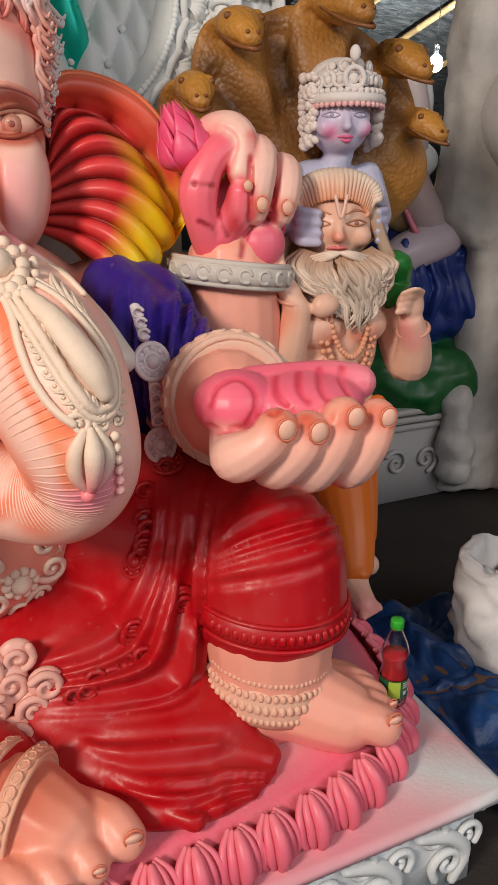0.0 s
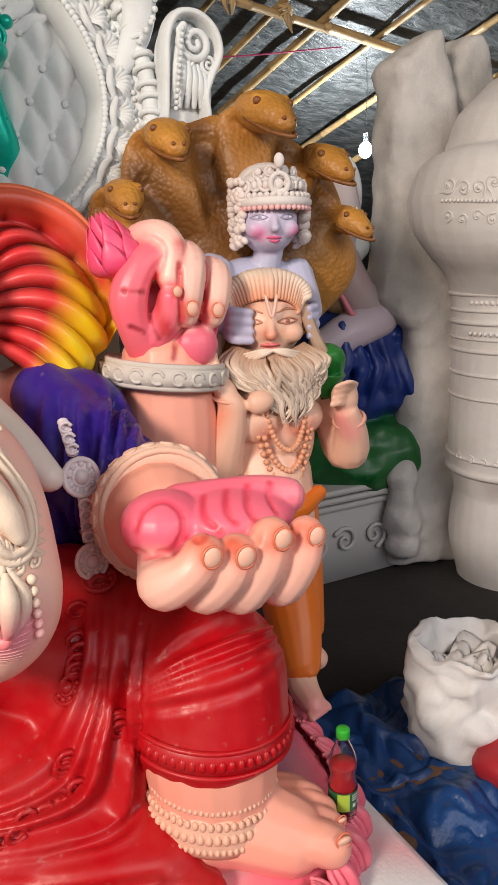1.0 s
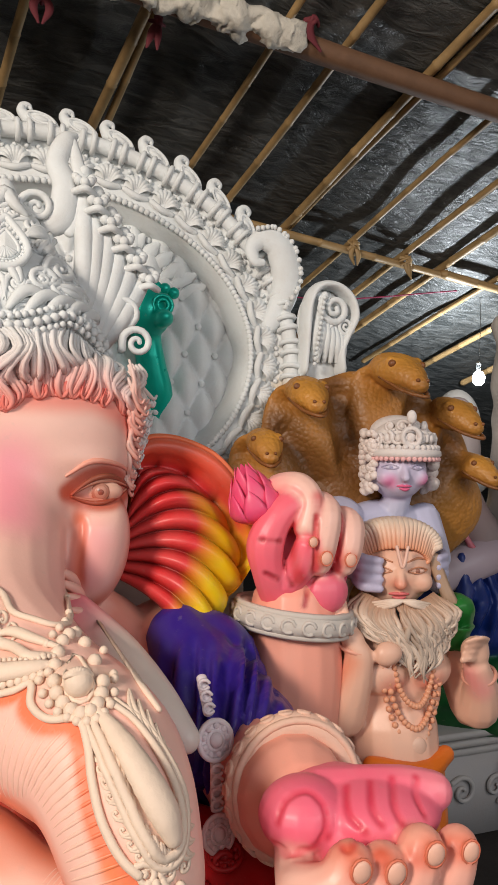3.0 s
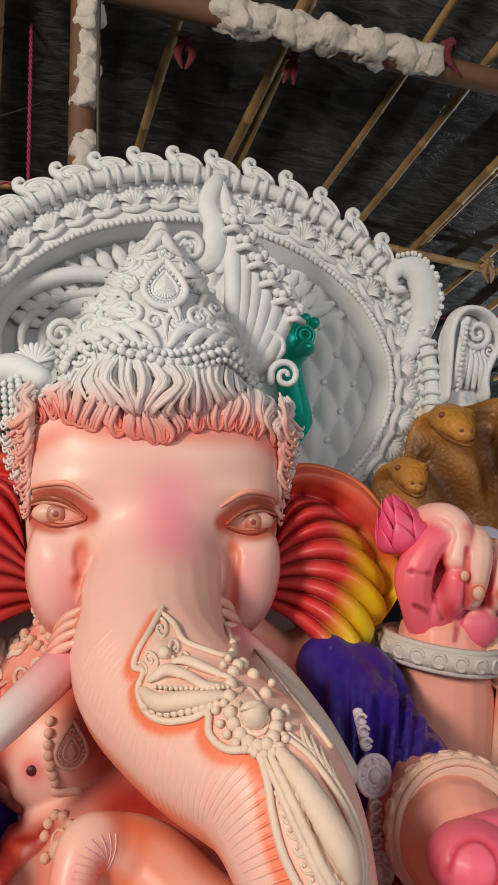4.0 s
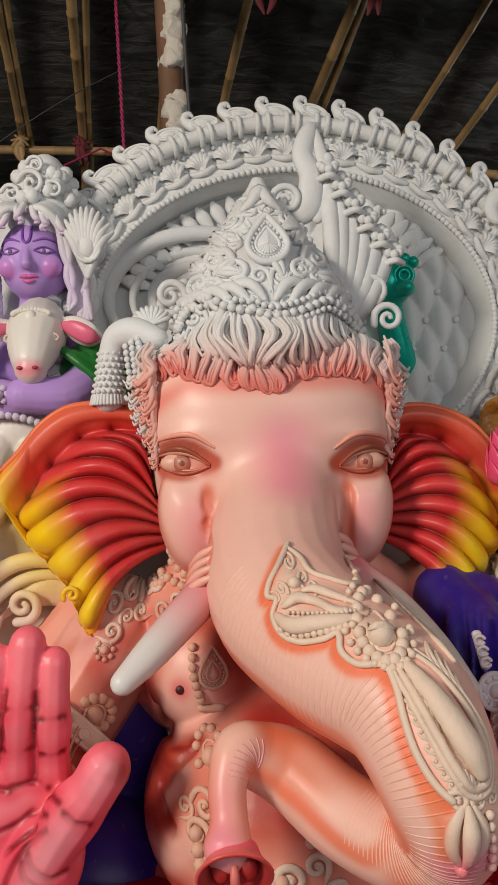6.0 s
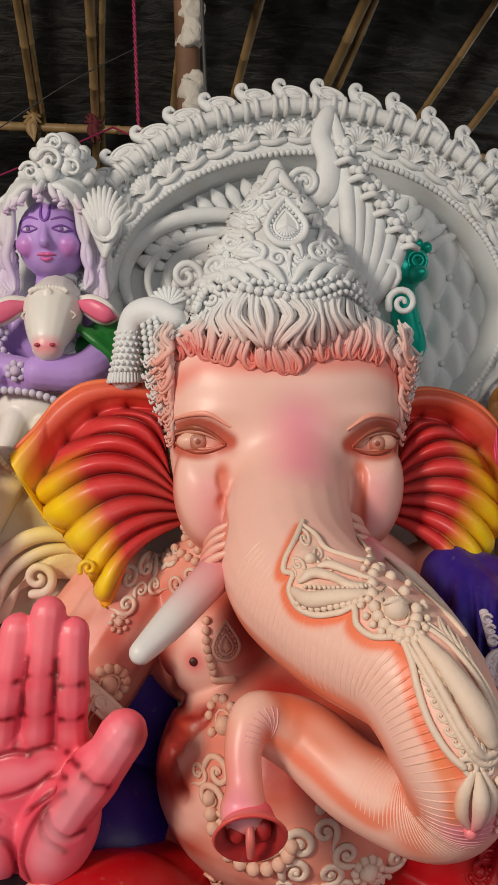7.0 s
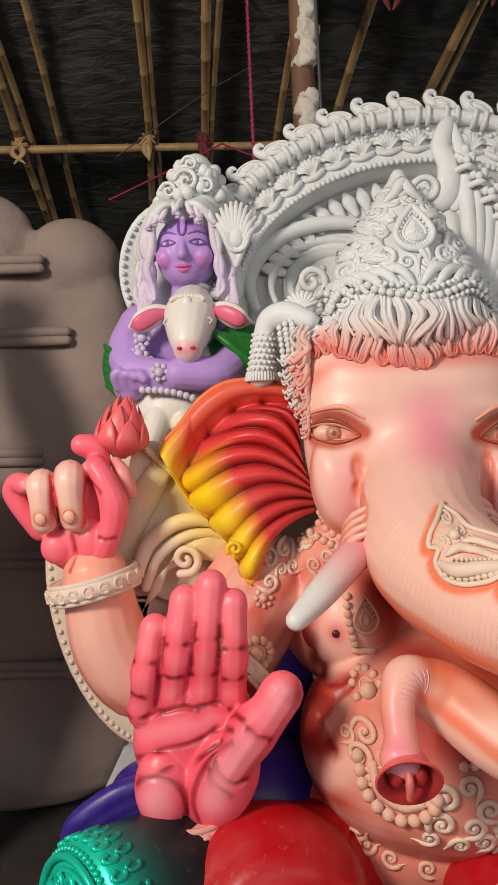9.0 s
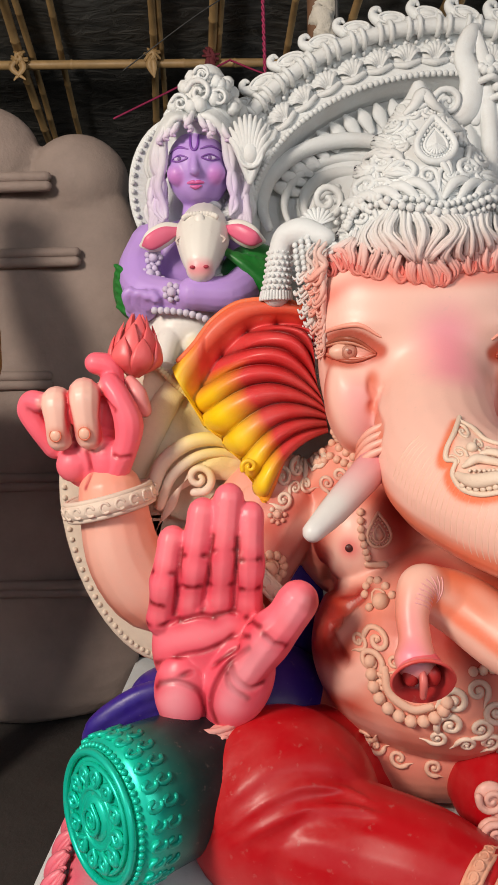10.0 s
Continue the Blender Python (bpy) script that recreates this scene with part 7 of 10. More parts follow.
cape.grid(np.array([[(*(hem[i] * (1 - f) + low[i] * f), 0.0) for f in np.linspace(0, 1, 40)] for i in range(len(hem))])[:, :, [0, 2, 1]] + np.array([[(0, 0.19 + 0.03 * math.sin(i / 36 * 3.1) - pebble(i * 0.012, f), 0) for f in np.linspace(0, 1, 40)] for i in range(len(hem))]), (0.74, 0.64, 0.48), 2, wrap=False)
for q in hem[::1]:
    cape.bead((q[0], 0.175, q[1]), 0.013, (0.76, 0.66, 0.46))
# paisley on the cape: a rolled border round a pebbled field
pais = [(-0.62, 0.15, 1.06, 0.022), (-0.72, 0.14, 1.115, 0.026), (-0.83, 0.13, 1.11, 0.028), (-0.93, 0.13, 1.04, 0.028), (-0.98, 0.13, 0.93, 0.026)]
cape.tube(pais, CREAM, n=10, seg=8, mat=2)
cape.tube([(x + 0.03, y, w - 0.05, r * 0.7) for x, y, w, r in pais], CREAM, n=8, seg=8, mat=2)
field = spline([(x + 0.05, y + 0.01, w - 0.09, 0.06) for x, y, w, r in pais], 10)
rows = [[(q[0] + 0.05 * math.cos(a) * 0.8, q[1] - 0.02 * math.sin(math.pi * k / 9) - pebble(q[0] + k * 0.01, q[2] + k * 0.012), q[2] + 0.05 - 0.11 * k / 9) for k, a in enumerate(np.linspace(0, 3.14, 10))] for q in field]
cape.grid(np.array(rows), (0.72, 0.56, 0.46), 2, wrap=False)
cape.tube([(-0.80 + x, 0.10, 0.985 + z, th) for x, z, th in volute(1.4, 0.055, -1, 0.26, 0.6)], (0.76, 0.62, 0.52), n=9, seg=3, mat=2)
cape.spray([(-0.72, 0.15, 1.45), (-0.8, 0.15, 1.25), (-0.72, 0.12, 1.1)], 0.2, YELLOW, 0.7)
idol.join(cape)

idol_ob = idol.object("seated_idol_statue")
tagged(idol_ob, "large seated elephant-headed idol, peach skin, red cloth, unpainted white crown", "statue")

# ---- throne back ----
throne = thing("throne_back", "white plaster throne back, an oval tufted panel in a carved frame", "throne")
TC = (0.16, 1.93)


def oval(a, ru, rw, v=None):
    u, w = TC[0] + ru * math.cos(a), TC[1] + rw * 0.955 * math.sin(a)
    vv = 0.52 + 0.26 * (w - 1.6)
    return np.array((u, vv if v is None else v, w))


N = 120
sc = Sculpt()
rows = []
for ru, rw, dv in ((0.95, 0.84, 0.13), (0.95, 0.84, 0.02), (0.94, 0.83, -0.01), (0.92, 0.81, -0.015), (0.90, 0.79, 0.0), (0.88, 0.77, 0.012), (0.80, 0.66, 0.0), (0.775, 0.625, -0.005), (0.765, 0.61, 0.01), (0.755, 0.60, 0.05), (0.74, 0.585, 0.08), (0.735, 0.58, 0.14)):
    rows.append([oval(a, ru, rw) + (0, dv, 0) for a in np.linspace(0, 2 * np.pi, N, endpoint=False)])
sc.grid(np.array(rows), WHITE, 2)
sc.spray([oval(a, 0.93, 0.83) for a in np.linspace(-1.2, -0.25, 8)], 0.12, (0.55, 0.33, 0.10), 0.8)
frame_ob = sc.object("frame", throne)
sc = Sculpt()
ring = [oval(a, 0.935, 0.825) + (0, -0.03, 0) for a in np.linspace(0, 2 * np.pi, N, endpoint=False)]
sc.tube([(*p, 0.030) for p in ring + ring[:1]], WHITE, n=10, seg=1, mat=2, ends=False)
sc.spray([oval(a, 0.93, 0.83) for a in np.linspace(-1.2, -0.25, 8)], 0.12, (0.55, 0.33, 0.10), 0.8)
sc.object("rail", throne)
# bindings round the rail, in pairs
bm_ = Sculpt()
for off in (-0.022, 0.022):
    bm_.tube([(0.036 * math.cos(a), off, 0.036 * math.sin(a), 0.011) for a in np.linspace(0, 2 * np.pi, 15)], WHITE, n=6, seg=1, mat=2, ends=False)
bv, bq, bc, bmm = bm_.flat()
binding = mesh_of("binding", bv, bq, bc, bmm, MATS)


def shell_mesh():
    sc = Sculpt()
    rows = []
    for j in range(12):
        f = j / 11
        row = []
        for i in range(43):
            a = -1.05 + 2.1 * i / 42
            r = 0.012 + 0.052 * f
            ridge = abs(math.sin(i / 42 * math.pi * 7)) ** 0.6
            row.append((r * 1.12 * math.sin(a), 0.006 - 0.030 * math.sin(math.pi * min(1, f * 0.85 + 0.1)) - 0.007 * ridge * f, -0.035 + r * 1.28 * math.cos(a) + 0.004 * ridge * (f > 0.9)))
        rows.append(row)
    sc.grid(np.array(rows), WHITE, 2, wrap=False)
    sc.tube([(-0.045, 0.0, -0.032, 0.012), (0, -0.008, -0.045, 0.014), (0.045, 0, -0.032, 0.012)], WHITE, n=7, mat=2)
    sc.ball((0, 0.012, 0.0), (0.055, 0.02, 0.045), WHITE, mat=2)
    return mesh_of("shell", *sc.flat(), MATS)


def finial_mesh():
    """A paisley bird: fat body, neck that rolls forward over it, and a pointed tail."""
    sc = Sculpt()
    sc.ball((0.002, -0.004, 0.010), (0.062, 0.024, 0.034), WHITE, turn=(0, 14, 0), mat=2)
    sc.tube([(0.040, -0.004, -0.002, 0.020), (0.066, -0.002, -0.016, 0.012), (0.084, 0, -0.026, 0.004)], WHITE, n=8, mat=2)
    sc.tube([(-0.040, -0.004, 0.018, 0.024), (-0.062, -0.004, 0.044, 0.016), (-0.056, -0.005, 0.064, 0.014), (-0.038, -0.006, 0.066, 0.011), (-0.030, -0.006, 0.056, 0.006)], WHITE, n=10, seg=5, mat=2)
    sc.tube([(0.002 + 0.046 * math.cos(a), -0.024, 0.010 + 0.022 * math.sin(a) - 0.25 * 0.046 * math.cos(a), 0.0055) for a in np.linspace(0, 6.2832, 19)], WHITE, n=6, seg=1, mat=2, ends=False)
    sc.ball((0.0, -0.024, 0.010), (0.026, 0.009, 0.011), WHITE, turn=(0, 14, 0), mat=2)
    return mesh_of("bird_finial", *sc.flat(), MATS)


def along_oval(name, data, ru, rw, dv, step, a0, a1, parent, turn=0.0, flip=False, scale=1.0):
    k = a0
    while k < a1:
        p = oval(k, ru, rw) + (0, dv, 0)
        q = oval(k + 0.01, ru, rw)
        tan = math.atan2(q[2] - p[2], q[0] - p[0])
        ob = new(name, data)
        ob.parent = parent
        ob.matrix_basis = Matrix.Translation(p) @ Euler((radians(-12), -(tan + math.pi), 0)).to_matrix().to_4x4() @ Matrix.Diagonal((scale, scale, scale, 1))
        k += step / math.hypot(ru * math.sin(k), rw * math.cos(k))


along_oval("shell", shell_mesh(), 0.84, 0.715, -0.005, 0.118, -0.9, 3.6, throne)
along_oval("bird_finial", finial_mesh(), 0.975, 0.868, 0.0, 0.150, 0.30, 3.05, throne, scale=1.12)
k = -0.9
while k < 3.6:
    p, q = oval(k, 0.935, 0.825) + (0, -0.03, 0), oval(k + 0.01, 0.935, 0.825)
    ob = new("binding", binding)
    ob.parent = throne
    ob.matrix_basis = Matrix.Translation(p) @ Vector((q[0] - p[0], q[1] - p[1] - 0.03, q[2] - p[2])).to_track_quat('Y', 'Z').to_matrix().to_4x4()
    k += 0.128
sc = Sculpt()
for a in np.arange(0, 2 * np.pi, 0.031):
    sc.bead(oval(a, 0.773, 0.622) + (0, -0.012, 0), 0.013)
for a in np.arange(0, 2 * np.pi, 0.05):
    sc.bead(oval(a, 0.886, 0.772) + (0, 0.0, 0), 0.010)
tagged(sc.object("beading", throne), kind="stuff")
# fan of petals inside the upper rim
sc = Sculpt()
for k in range(24):
    a = 0.5 + 2.3 * k / 23
    p, q = oval(a, 0.72, 0.565) + (0, 0.10, 0), oval(a, 0.60, 0.46) + (0, 0.12, 0)
    sc.tube([(*p, 0.012), (*(p * 0.6 + q * 0.4), 0.03), (*q, 0.016)], WHITE, n=8, mat=2, flat=0.5, face=(0, 1, 0))
tagged(sc.object("petal_fan", throne), kind="stuff")
# tufted panel
sc = Sculpt()
nu, nw = 190, 130
g, cc = [], []
for i in range(nu + 1):
    row = []
    for j in range(nw + 1):
        x, y = (i / nu * 2 - 1), (j / nw * 2 - 1)
        u, w = TC[0] + 0.77 * x, TC[1] + 0.62 * y
        du, dw = u - 0.7, w - 1.9
        a_, b_ = du / 0.128 + dw / 0.236, -du / 0.128 + dw / 0.236
        h = (abs(math.sin(math.pi * a_)) * abs(math.sin(math.pi * b_))) ** 0.6
        h = h * min(1, max(0, (u - 0.05) / 0.2))
        row.append((u, 0.52 + 0.26 * (w - 1.6) + 0.155 - 0.052 * h - 0.04 * (1 - x * x) * (1 - y * y), w))
        cc.append(WHITE)
    g.append(row)
sc.grid(np.array(g), np.array(cc), 2, wrap=False)
sc.spray([(0.52, 0.7, 2.08), (0.53, 0.7, 1.85), (0.55, 0.7, 1.7)], 0.13, (0.05, 0.45, 0.38), 0.6)
panel = sc.object("tufted_panel", throne)
sc = Sculpt()
for i in range(-16, 14):
    for j in range(-10, 20):
        du, dw = (i - j) * 0.064, (i + j) * 0.118
        u, w = 0.7 + du, 1.9 + dw
        if u > 0.15 and ((u - TC[0]) / 0.70) ** 2 + ((w - TC[1]) / 0.56) ** 2 < 1:
            x, y = (u - TC[0]) / 0.77, (w - TC[1]) / 0.62
            sc.ball((u, 0.52 + 0.26 * (w - 1.6) + 0.137 - 0.04 * (1 - x * x) * (1 - y * y), w), (0.014, 0.010, 0.014), WHITE, mat=2, seg=8, rings=6)
tagged(sc.object("tuft_buttons", throne), kind="stuff")
# scrolled recess on the far side of the panel
for r0, r1, th, dv in ((0.36, 0.20, 0.035, 0.03), (0.27, 0.17, 0.022, 0.06), (0.19, 0.14, 0.03, 0.05)):
    sc = Sculpt()
    sc.tube([(-0.20 + r0 * math.cos(a), 0.66 + dv + 0.1 * math.sin(a), 2.02 + r0 * 0.75 * math.sin(a), th * (0.5 + 0.5 * math.sin((a - 0.6) / 3.0 * math.pi))) for a in np.linspace(0.6, 3.5, 16)], WHITE, n=8, seg=2, mat=2)
    sc.object("recess_rib", throne)
sc = Sculpt()
sc.tube([(-0.27 + x, 0.60, 1.96 + z, th) for x, z, th in volute(1.8, 0.10, -1, 0.17, 0.2)], WHITE, n=8, seg=2, mat=2)
sc.object("recess_scroll", throne)
# volutes beside the oval
sc = Sculpt()
sc.tube([(1.02, 0.62, 2.02, 0.035), (1.075, 0.62, 2.13, 0.055), (1.085, 0.61, 2.24, 0.065), (1.045, 0.60, 2.335, 0.058), (0.975, 0.60, 2.355, 0.042), (0.935, 0.60, 2.315, 0.030), (0.945, 0.59, 2.265, 0.022), (0.975, 0.585, 2.26, 0.015)], WHITE, n=14, mat=2, seg=6, flat=0.7, face=(0, 1, 0))
for k in range(20):
    f = k / 19
    q = spline([(1.07, 2.09), (1.135, 2.2), (1.11, 2.33), (1.03, 2.40), (0.95, 2.39)], 8)[int(f * 32)]
    sc.bead((q[0], 0.575, q[1]), 0.011)
sc.object("volute", throne)
sc = Sculpt()
edge = spline([(1.125, 1.84), (1.135, 1.98), (1.145, 2.10), (1.185, 2.17), (1.26, 2.18), (1.325, 2.135), (1.345, 2.06), (1.31, 1.985), (1.285, 1.92), (1.29, 1.85)], 5)
nor_ = np.gradient(edge, axis=0)
nor_ = np.stack([nor_[:, 1], 0 * nor_[:, 0], -nor_[:, 0]], 1)
sc.tube([(x, 0.53, z, 0.052) for x, z in edge], WHITE, n=12, mat=2, seg=1, flat=0.34, face=nor_)
for x0, z0, r0, h0, s0 in ((1.250, 2.085, 0.066, -1, 0.4), (1.30, 2.02, 0.036, 1, 1.4), (1.20, 2.12, 0.026, 1, 3.0), (1.215, 2.03, 0.030, -1, 2.0)):
    sc.tube([(x0 + x, 0.500, z0 + z, th) for x, z, th in volute(1.7, r0, h0, 0.22, s0)], WHITE, n=8, seg=2, mat=2)
sc.ball((1.225, 0.57, 2.03), (0.105, 0.05, 0.15), WHITE, mat=2)
sc.tube([(1.215, 0.58, 1.78, 0.09), (1.215, 0.58, 1.95, 0.085)], WHITE, n=14, mat=2, flat=0.5, face=(0, 1, 0))
for k in range(6):
    sc.tube([(1.185 + 0.018 * k, 0.515, 2.07 - 0.012 * k, 0.010), (1.175 + 0.022 * k, 0.50, 1.99 - 0.01 * k, 0.018), (1.16 + 0.028 * k, 0.52, 1.88, 0.010)], WHITE, n=7, mat=2)
for k in range(14):
    sc.bead((1.155 + 0.003 * k, 0.475, 1.86 + 0.02 * k), 0.009)
sc.object("volute", throne)
# feather ornament on the other shoulder of the frame
for k in range(11):
    a = 0.55 + 0.19 * k
    sc = Sculpt()
    sc.tube([(-0.60, 0.46, 2.07, 0.014), (-0.60 + 0.06 * math.cos(a), 0.44, 2.12 + 0.11 * math.sin(a), 0.016), (-0.60 + 0.11 * math.cos(a), 0.46, 2.12 + 0.19 * math.sin(a), 0.007)], WHITE, n=6, mat=2)
    sc.object("barb", throne)
sc = Sculpt()
sc.ball((-0.595, 0.44, 2.17), (0.03, 0.02, 0.04), WHITE, mat=2)
sc.tube([(-0.595 + 0.045 * math.cos(a), 0.435, 2.17 + 0.055 * math.sin(a), 0.008) for a in np.linspace(0, 6.28, 15)], WHITE, n=6, seg=1, mat=2)
sc.object("feather_eye", throne)
# solid back that carries it
sc = Sculpt()
slab(sc, (-0.75, 0.68, 0.0), (0.95, 0.86, 1.75), WHITE, 2)
sc.object("backing", throne)

# teal bird perched beside the crown
bird = Sculpt()
bird.tube([(0.56, 0.42, 1.66, 0.03), (0.545, 0.40, 1.76, 0.055), (0.52, 0.38, 1.86, 0.05), (0.50, 0.37, 1.95, 0.05), (0.49, 0.36, 2.02, 0.07)], TEAL, n=14, seg=6)
bird.ball((0.495, 0.34, 2.03), (0.082, 0.075, 0.085), TEAL)
bird.ball((0.53, 0.27, 2.0), (0.035, 0.06, 0.03), TEAL)
bird = bird.melted(0.007, 3)
bird.m = [np.full(len(bird.flat()[1]), 3)]
for r in (0.032, 0.018):
    bird.tube([(0.53 + r * math.cos(a), 0.262 + 0.3 * r, 2.045 + r * math.sin(a), 0.007) for a in np.linspace(0, 6.28, 13)], TEAL, n=6, seg=1, mat=3)
for k in range(5):
    bird.ball((0.46 + 0.03 * k, 0.33, 2.115 - 0.004 * (k - 2) ** 2), 0.02, TEAL, mat=3)
bird.v = [bird.flat()[0] + np.array((-0.055, -0.06, -0.06))]
bird.q, bird.c, bird.m = [np.vstack(bird.q)], [np.vstack(bird.c)], [np.concatenate(bird.m)]
bird.recede((-0.2, -2.2, 1.5), 1.134)
tagged(bird.object("bird_statue"), "small teal metallic peacock figure beside the white crown", "statue")

# bolster with an embossed end
bol = thing("bolster", "teal embossed bolster cushion lying on the base", "cushion")
ax = Vector((-0.70, -0.71, 0.10)).normalized()
M_ = Matrix.Translation((-0.985, -0.70, 0.245)) @ ax.to_track_quat('Z', 'Y').to_matrix().to_4x4()
sc = Sculpt()
sc.tube([(0, 0, -0.46, 0.17), (0, 0, -0.40, 0.185), (0, 0, -0.2, 0.195), (0, 0, -0.03, 0.198)], [(0.015, 0.015, 0.02)] * 5 + [(0.01, 0.04, 0.04), (0.005, 0.16, 0.13), SEA], n=40, seg=6, mat=3)
v, q, c, m = sc.flat()
sc.v = [np.array([M_ @ Vector(p) for p in np.clip(v, -9, [9, 9, 0.0])])]
sc.object("body", bol)


def disc_piece(name, pieces, label=""):
    sc = Sculpt()
    pieces(sc)
    v, q, c, m = sc.flat()
    sc.v = [np.array([M_ @ Vector(p) for p in v])]
    return sc.object(name, bol, label)


disc_piece("end_disc", lambda sc: sc.ball((0, 0, 0.0), (0.175, 0.175, 0.03), SEA, mat=3))
for r, th in ((0.165, 0.010), (0.135, 0.007), (0.075, 0.008)):
    disc_piece("ring", lambda sc: sc.tube([(r * math.cos(a), r * math.sin(a), 0.022 + 0.03 * (0.165 - r), th) for a in np.linspace(0, 6.2832, 41)], SEA, n=7, seg=1, mat=3, ends=False))
for k in range(12):
    a0 = 2 * math.pi * k / 12
    disc_piece("petal", lambda sc: (sc.tube([(0.085 * math.cos(a0), 0.085 * math.sin(a0), 0.03, 0.007), (0.11 * math.cos(a0 - 0.16), 0.11 * math.sin(a0 - 0.16), 0.032, 0.008), (0.128 * math.cos(a0), 0.128 * math.sin(a0), 0.03, 0.009), (0.11 * math.cos(a0 + 0.16), 0.11 * math.sin(a0 + 0.16), 0.032, 0.008), (0.085 * math.cos(a0), 0.085 * math.sin(a0), 0.03, 0.007)], SEA, n=6, seg=3, mat=3),
                                    sc.ball((0.11 * math.cos(a0), 0.11 * math.sin(a0), 0.03), 0.009, SEA, mat=3, seg=8, rings=6)))
disc_piece("boss", lambda sc: [sc.ball((0, 0, 0.025), (0.06, 0.06, 0.018), SEA, mat=3)] + [sc.tube([(x, z, 0.044, t_ * 0.8) for x, z, t_ in volute(2.2, 0.045, 1, 0.14, 0.2)], SEA, n=6, seg=2, mat=3)])
sc = Sculpt()
for ringz, cnt in ((-0.035, 26), (-0.080, 24)):
    for k in range(cnt):
        a = 2 * math.pi * k / cnt + ringz * 7
        cxy = [(0.197 * math.cos(a + 0.055 * math.cos(t_)), 0.197 * math.sin(a + 0.055 * math.cos(t_)), ringz + 0.02 * math.sin(t_)) for t_ in np.linspace(0.3, 5.0, 8)]
        sc.tube([(*p, 0.0075) for p in cxy], SEA if ringz > -0.05 else (0.003, 0.36, 0.27), n=5, seg=1, mat=3)
for k in range(60):
    a = 2 * math.pi * k / 60
    sc.ball((0.178 * math.cos(a), 0.178 * math.sin(a), 0.004), 0.009, SEA, mat=3, seg=8, rings=6)
v, q, c, m = sc.flat()
sc.v = [np.array([M_ @ Vector(p) for p in v])]
tagged(sc.object("embossing", bol), kind="stuff")

# ---- figures beside the throne ----
def scaled(name):
    mat, nt, bsdf = material(name)
    at = nt.nodes.new("ShaderNodeAttribute")
    at.attribute_name = "paint"
    tc = nt.nodes.new("ShaderNodeTexCoord")
    vo = node(nt, "ShaderNodeTexVoronoi", Scale=58.0)
    nt.links.new(tc.outputs["Object"], vo.inputs["Vector"])
    b = node(nt, "ShaderNodeBump", Strength=0.55, Distance=0.006)
    b.invert = True
    nt.links.new(vo.outputs["Distance"], b.inputs["Height"])
    nt.links.new(b.outputs["Normal"], bsdf.inputs["Normal"])
    n2 = node(nt, "ShaderNodeTexNoise", Scale=6.0, Detail=5.0)
    nt.links.new(tc.outputs["Object"], n2.inputs["Vector"])
    fac = ramp(nt, n2.outputs["Fac"], 0.4, 0.7)
    nt.links.new(mixed(nt, fac, at.outputs["Color"], mixed(nt, 0.35, at.outputs["Color"], (0.12, 0.05, 0.01))), bsdf.inputs["Base Color"])
    bsdf.inputs["Roughness"].default_value = 0.5
    return mat


SNAKE = scaled("scaled_ochre_paint")
heads = [(0.87, 0.22, 1.55, -0.35, 0.80), (1.02, 0.21, 1.73, -0.2, 0.92), (1.36, 0.18, 1.82, 0.1, 1.08), (1.62, 0.21, 1.675, 0.25, 0.98), (1.735, 0.23, 1.475, 0.4, 0.84)]
hood = Sculpt()
for hu, hv, hw, lean, k in heads:
    hood.tube([(1.28, 0.42, 0.95, 0.16), (1.30 + (hu - 1.3) * 0.55, 0.38, 1.02 + (hw - 1.0) * 0.35, 0.20 * k), (1.30 + (hu - 1.3) * 0.90, 0.33, 1.0 + (hw - 1.0) * 0.72, 0.19 * k), (hu, hv + 0.15, hw - 0.03, 0.12 * k), (hu, hv + 0.08, hw + 0.02, 0.07 * k)], OCHRE, n=18, seg=6, flat=0.34, face=(0.0, 1.0, 0.15))
hood.ball((1.31, 0.36, 1.40), (0.47, 0.07, 0.43), OCHRE)
hood.tube([(1.05, 0.38, 1.15, 0.12), (0.98, 0.32, 0.8, 0.13), (1.05, 0.3, 0.4, 0.15), (1.1, 0.3, 0.0, 0.17)], OCHRE, n=14, seg=6)
for hu, hv, hw, lean, k in heads:
    d = Vector((lean * 0.5, -1.0, -0.28)).normalized()
    c = Vector((hu, hv + 0.05, hw))
    hood.tube([(*(c - d * 0.03 * k), 0.075 * k), (*(c + d * 0.04 * k), 0.078 * k), (*(c + d * 0.10 * k - Vector((0, 0, 0.008))), 0.060 * k), (*(c + d * 0.135 * k - Vector((0, 0, 0.02))), 0.042 * k)], OCHRE, n=16, seg=5, flat=0.8, face=(0, 0, 1))
    e = Vector((0, 0, 1)).cross(d).normalized()
    for s in (-1, 1):
        hood.ball(c + d * 0.055 * k + e * s * 0.05 * k + Vector((0, 0, 0.036 * k)), 0.022 * k, OCHRE)
hood = hood.melted(0.008, 3)
# highlight along the tops of the heads, put into the ochre
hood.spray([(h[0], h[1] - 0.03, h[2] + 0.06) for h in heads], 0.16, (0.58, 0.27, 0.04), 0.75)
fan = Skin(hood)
# hollows between the heads and inside the hood browned to stand for shade
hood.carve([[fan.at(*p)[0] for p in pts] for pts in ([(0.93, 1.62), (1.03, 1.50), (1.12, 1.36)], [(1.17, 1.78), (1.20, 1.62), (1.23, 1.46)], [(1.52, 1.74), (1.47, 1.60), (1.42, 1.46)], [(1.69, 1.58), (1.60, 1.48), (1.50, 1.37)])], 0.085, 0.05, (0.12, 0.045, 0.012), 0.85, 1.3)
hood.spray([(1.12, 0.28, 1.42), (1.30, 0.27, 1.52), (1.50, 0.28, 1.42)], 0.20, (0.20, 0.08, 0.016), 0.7)
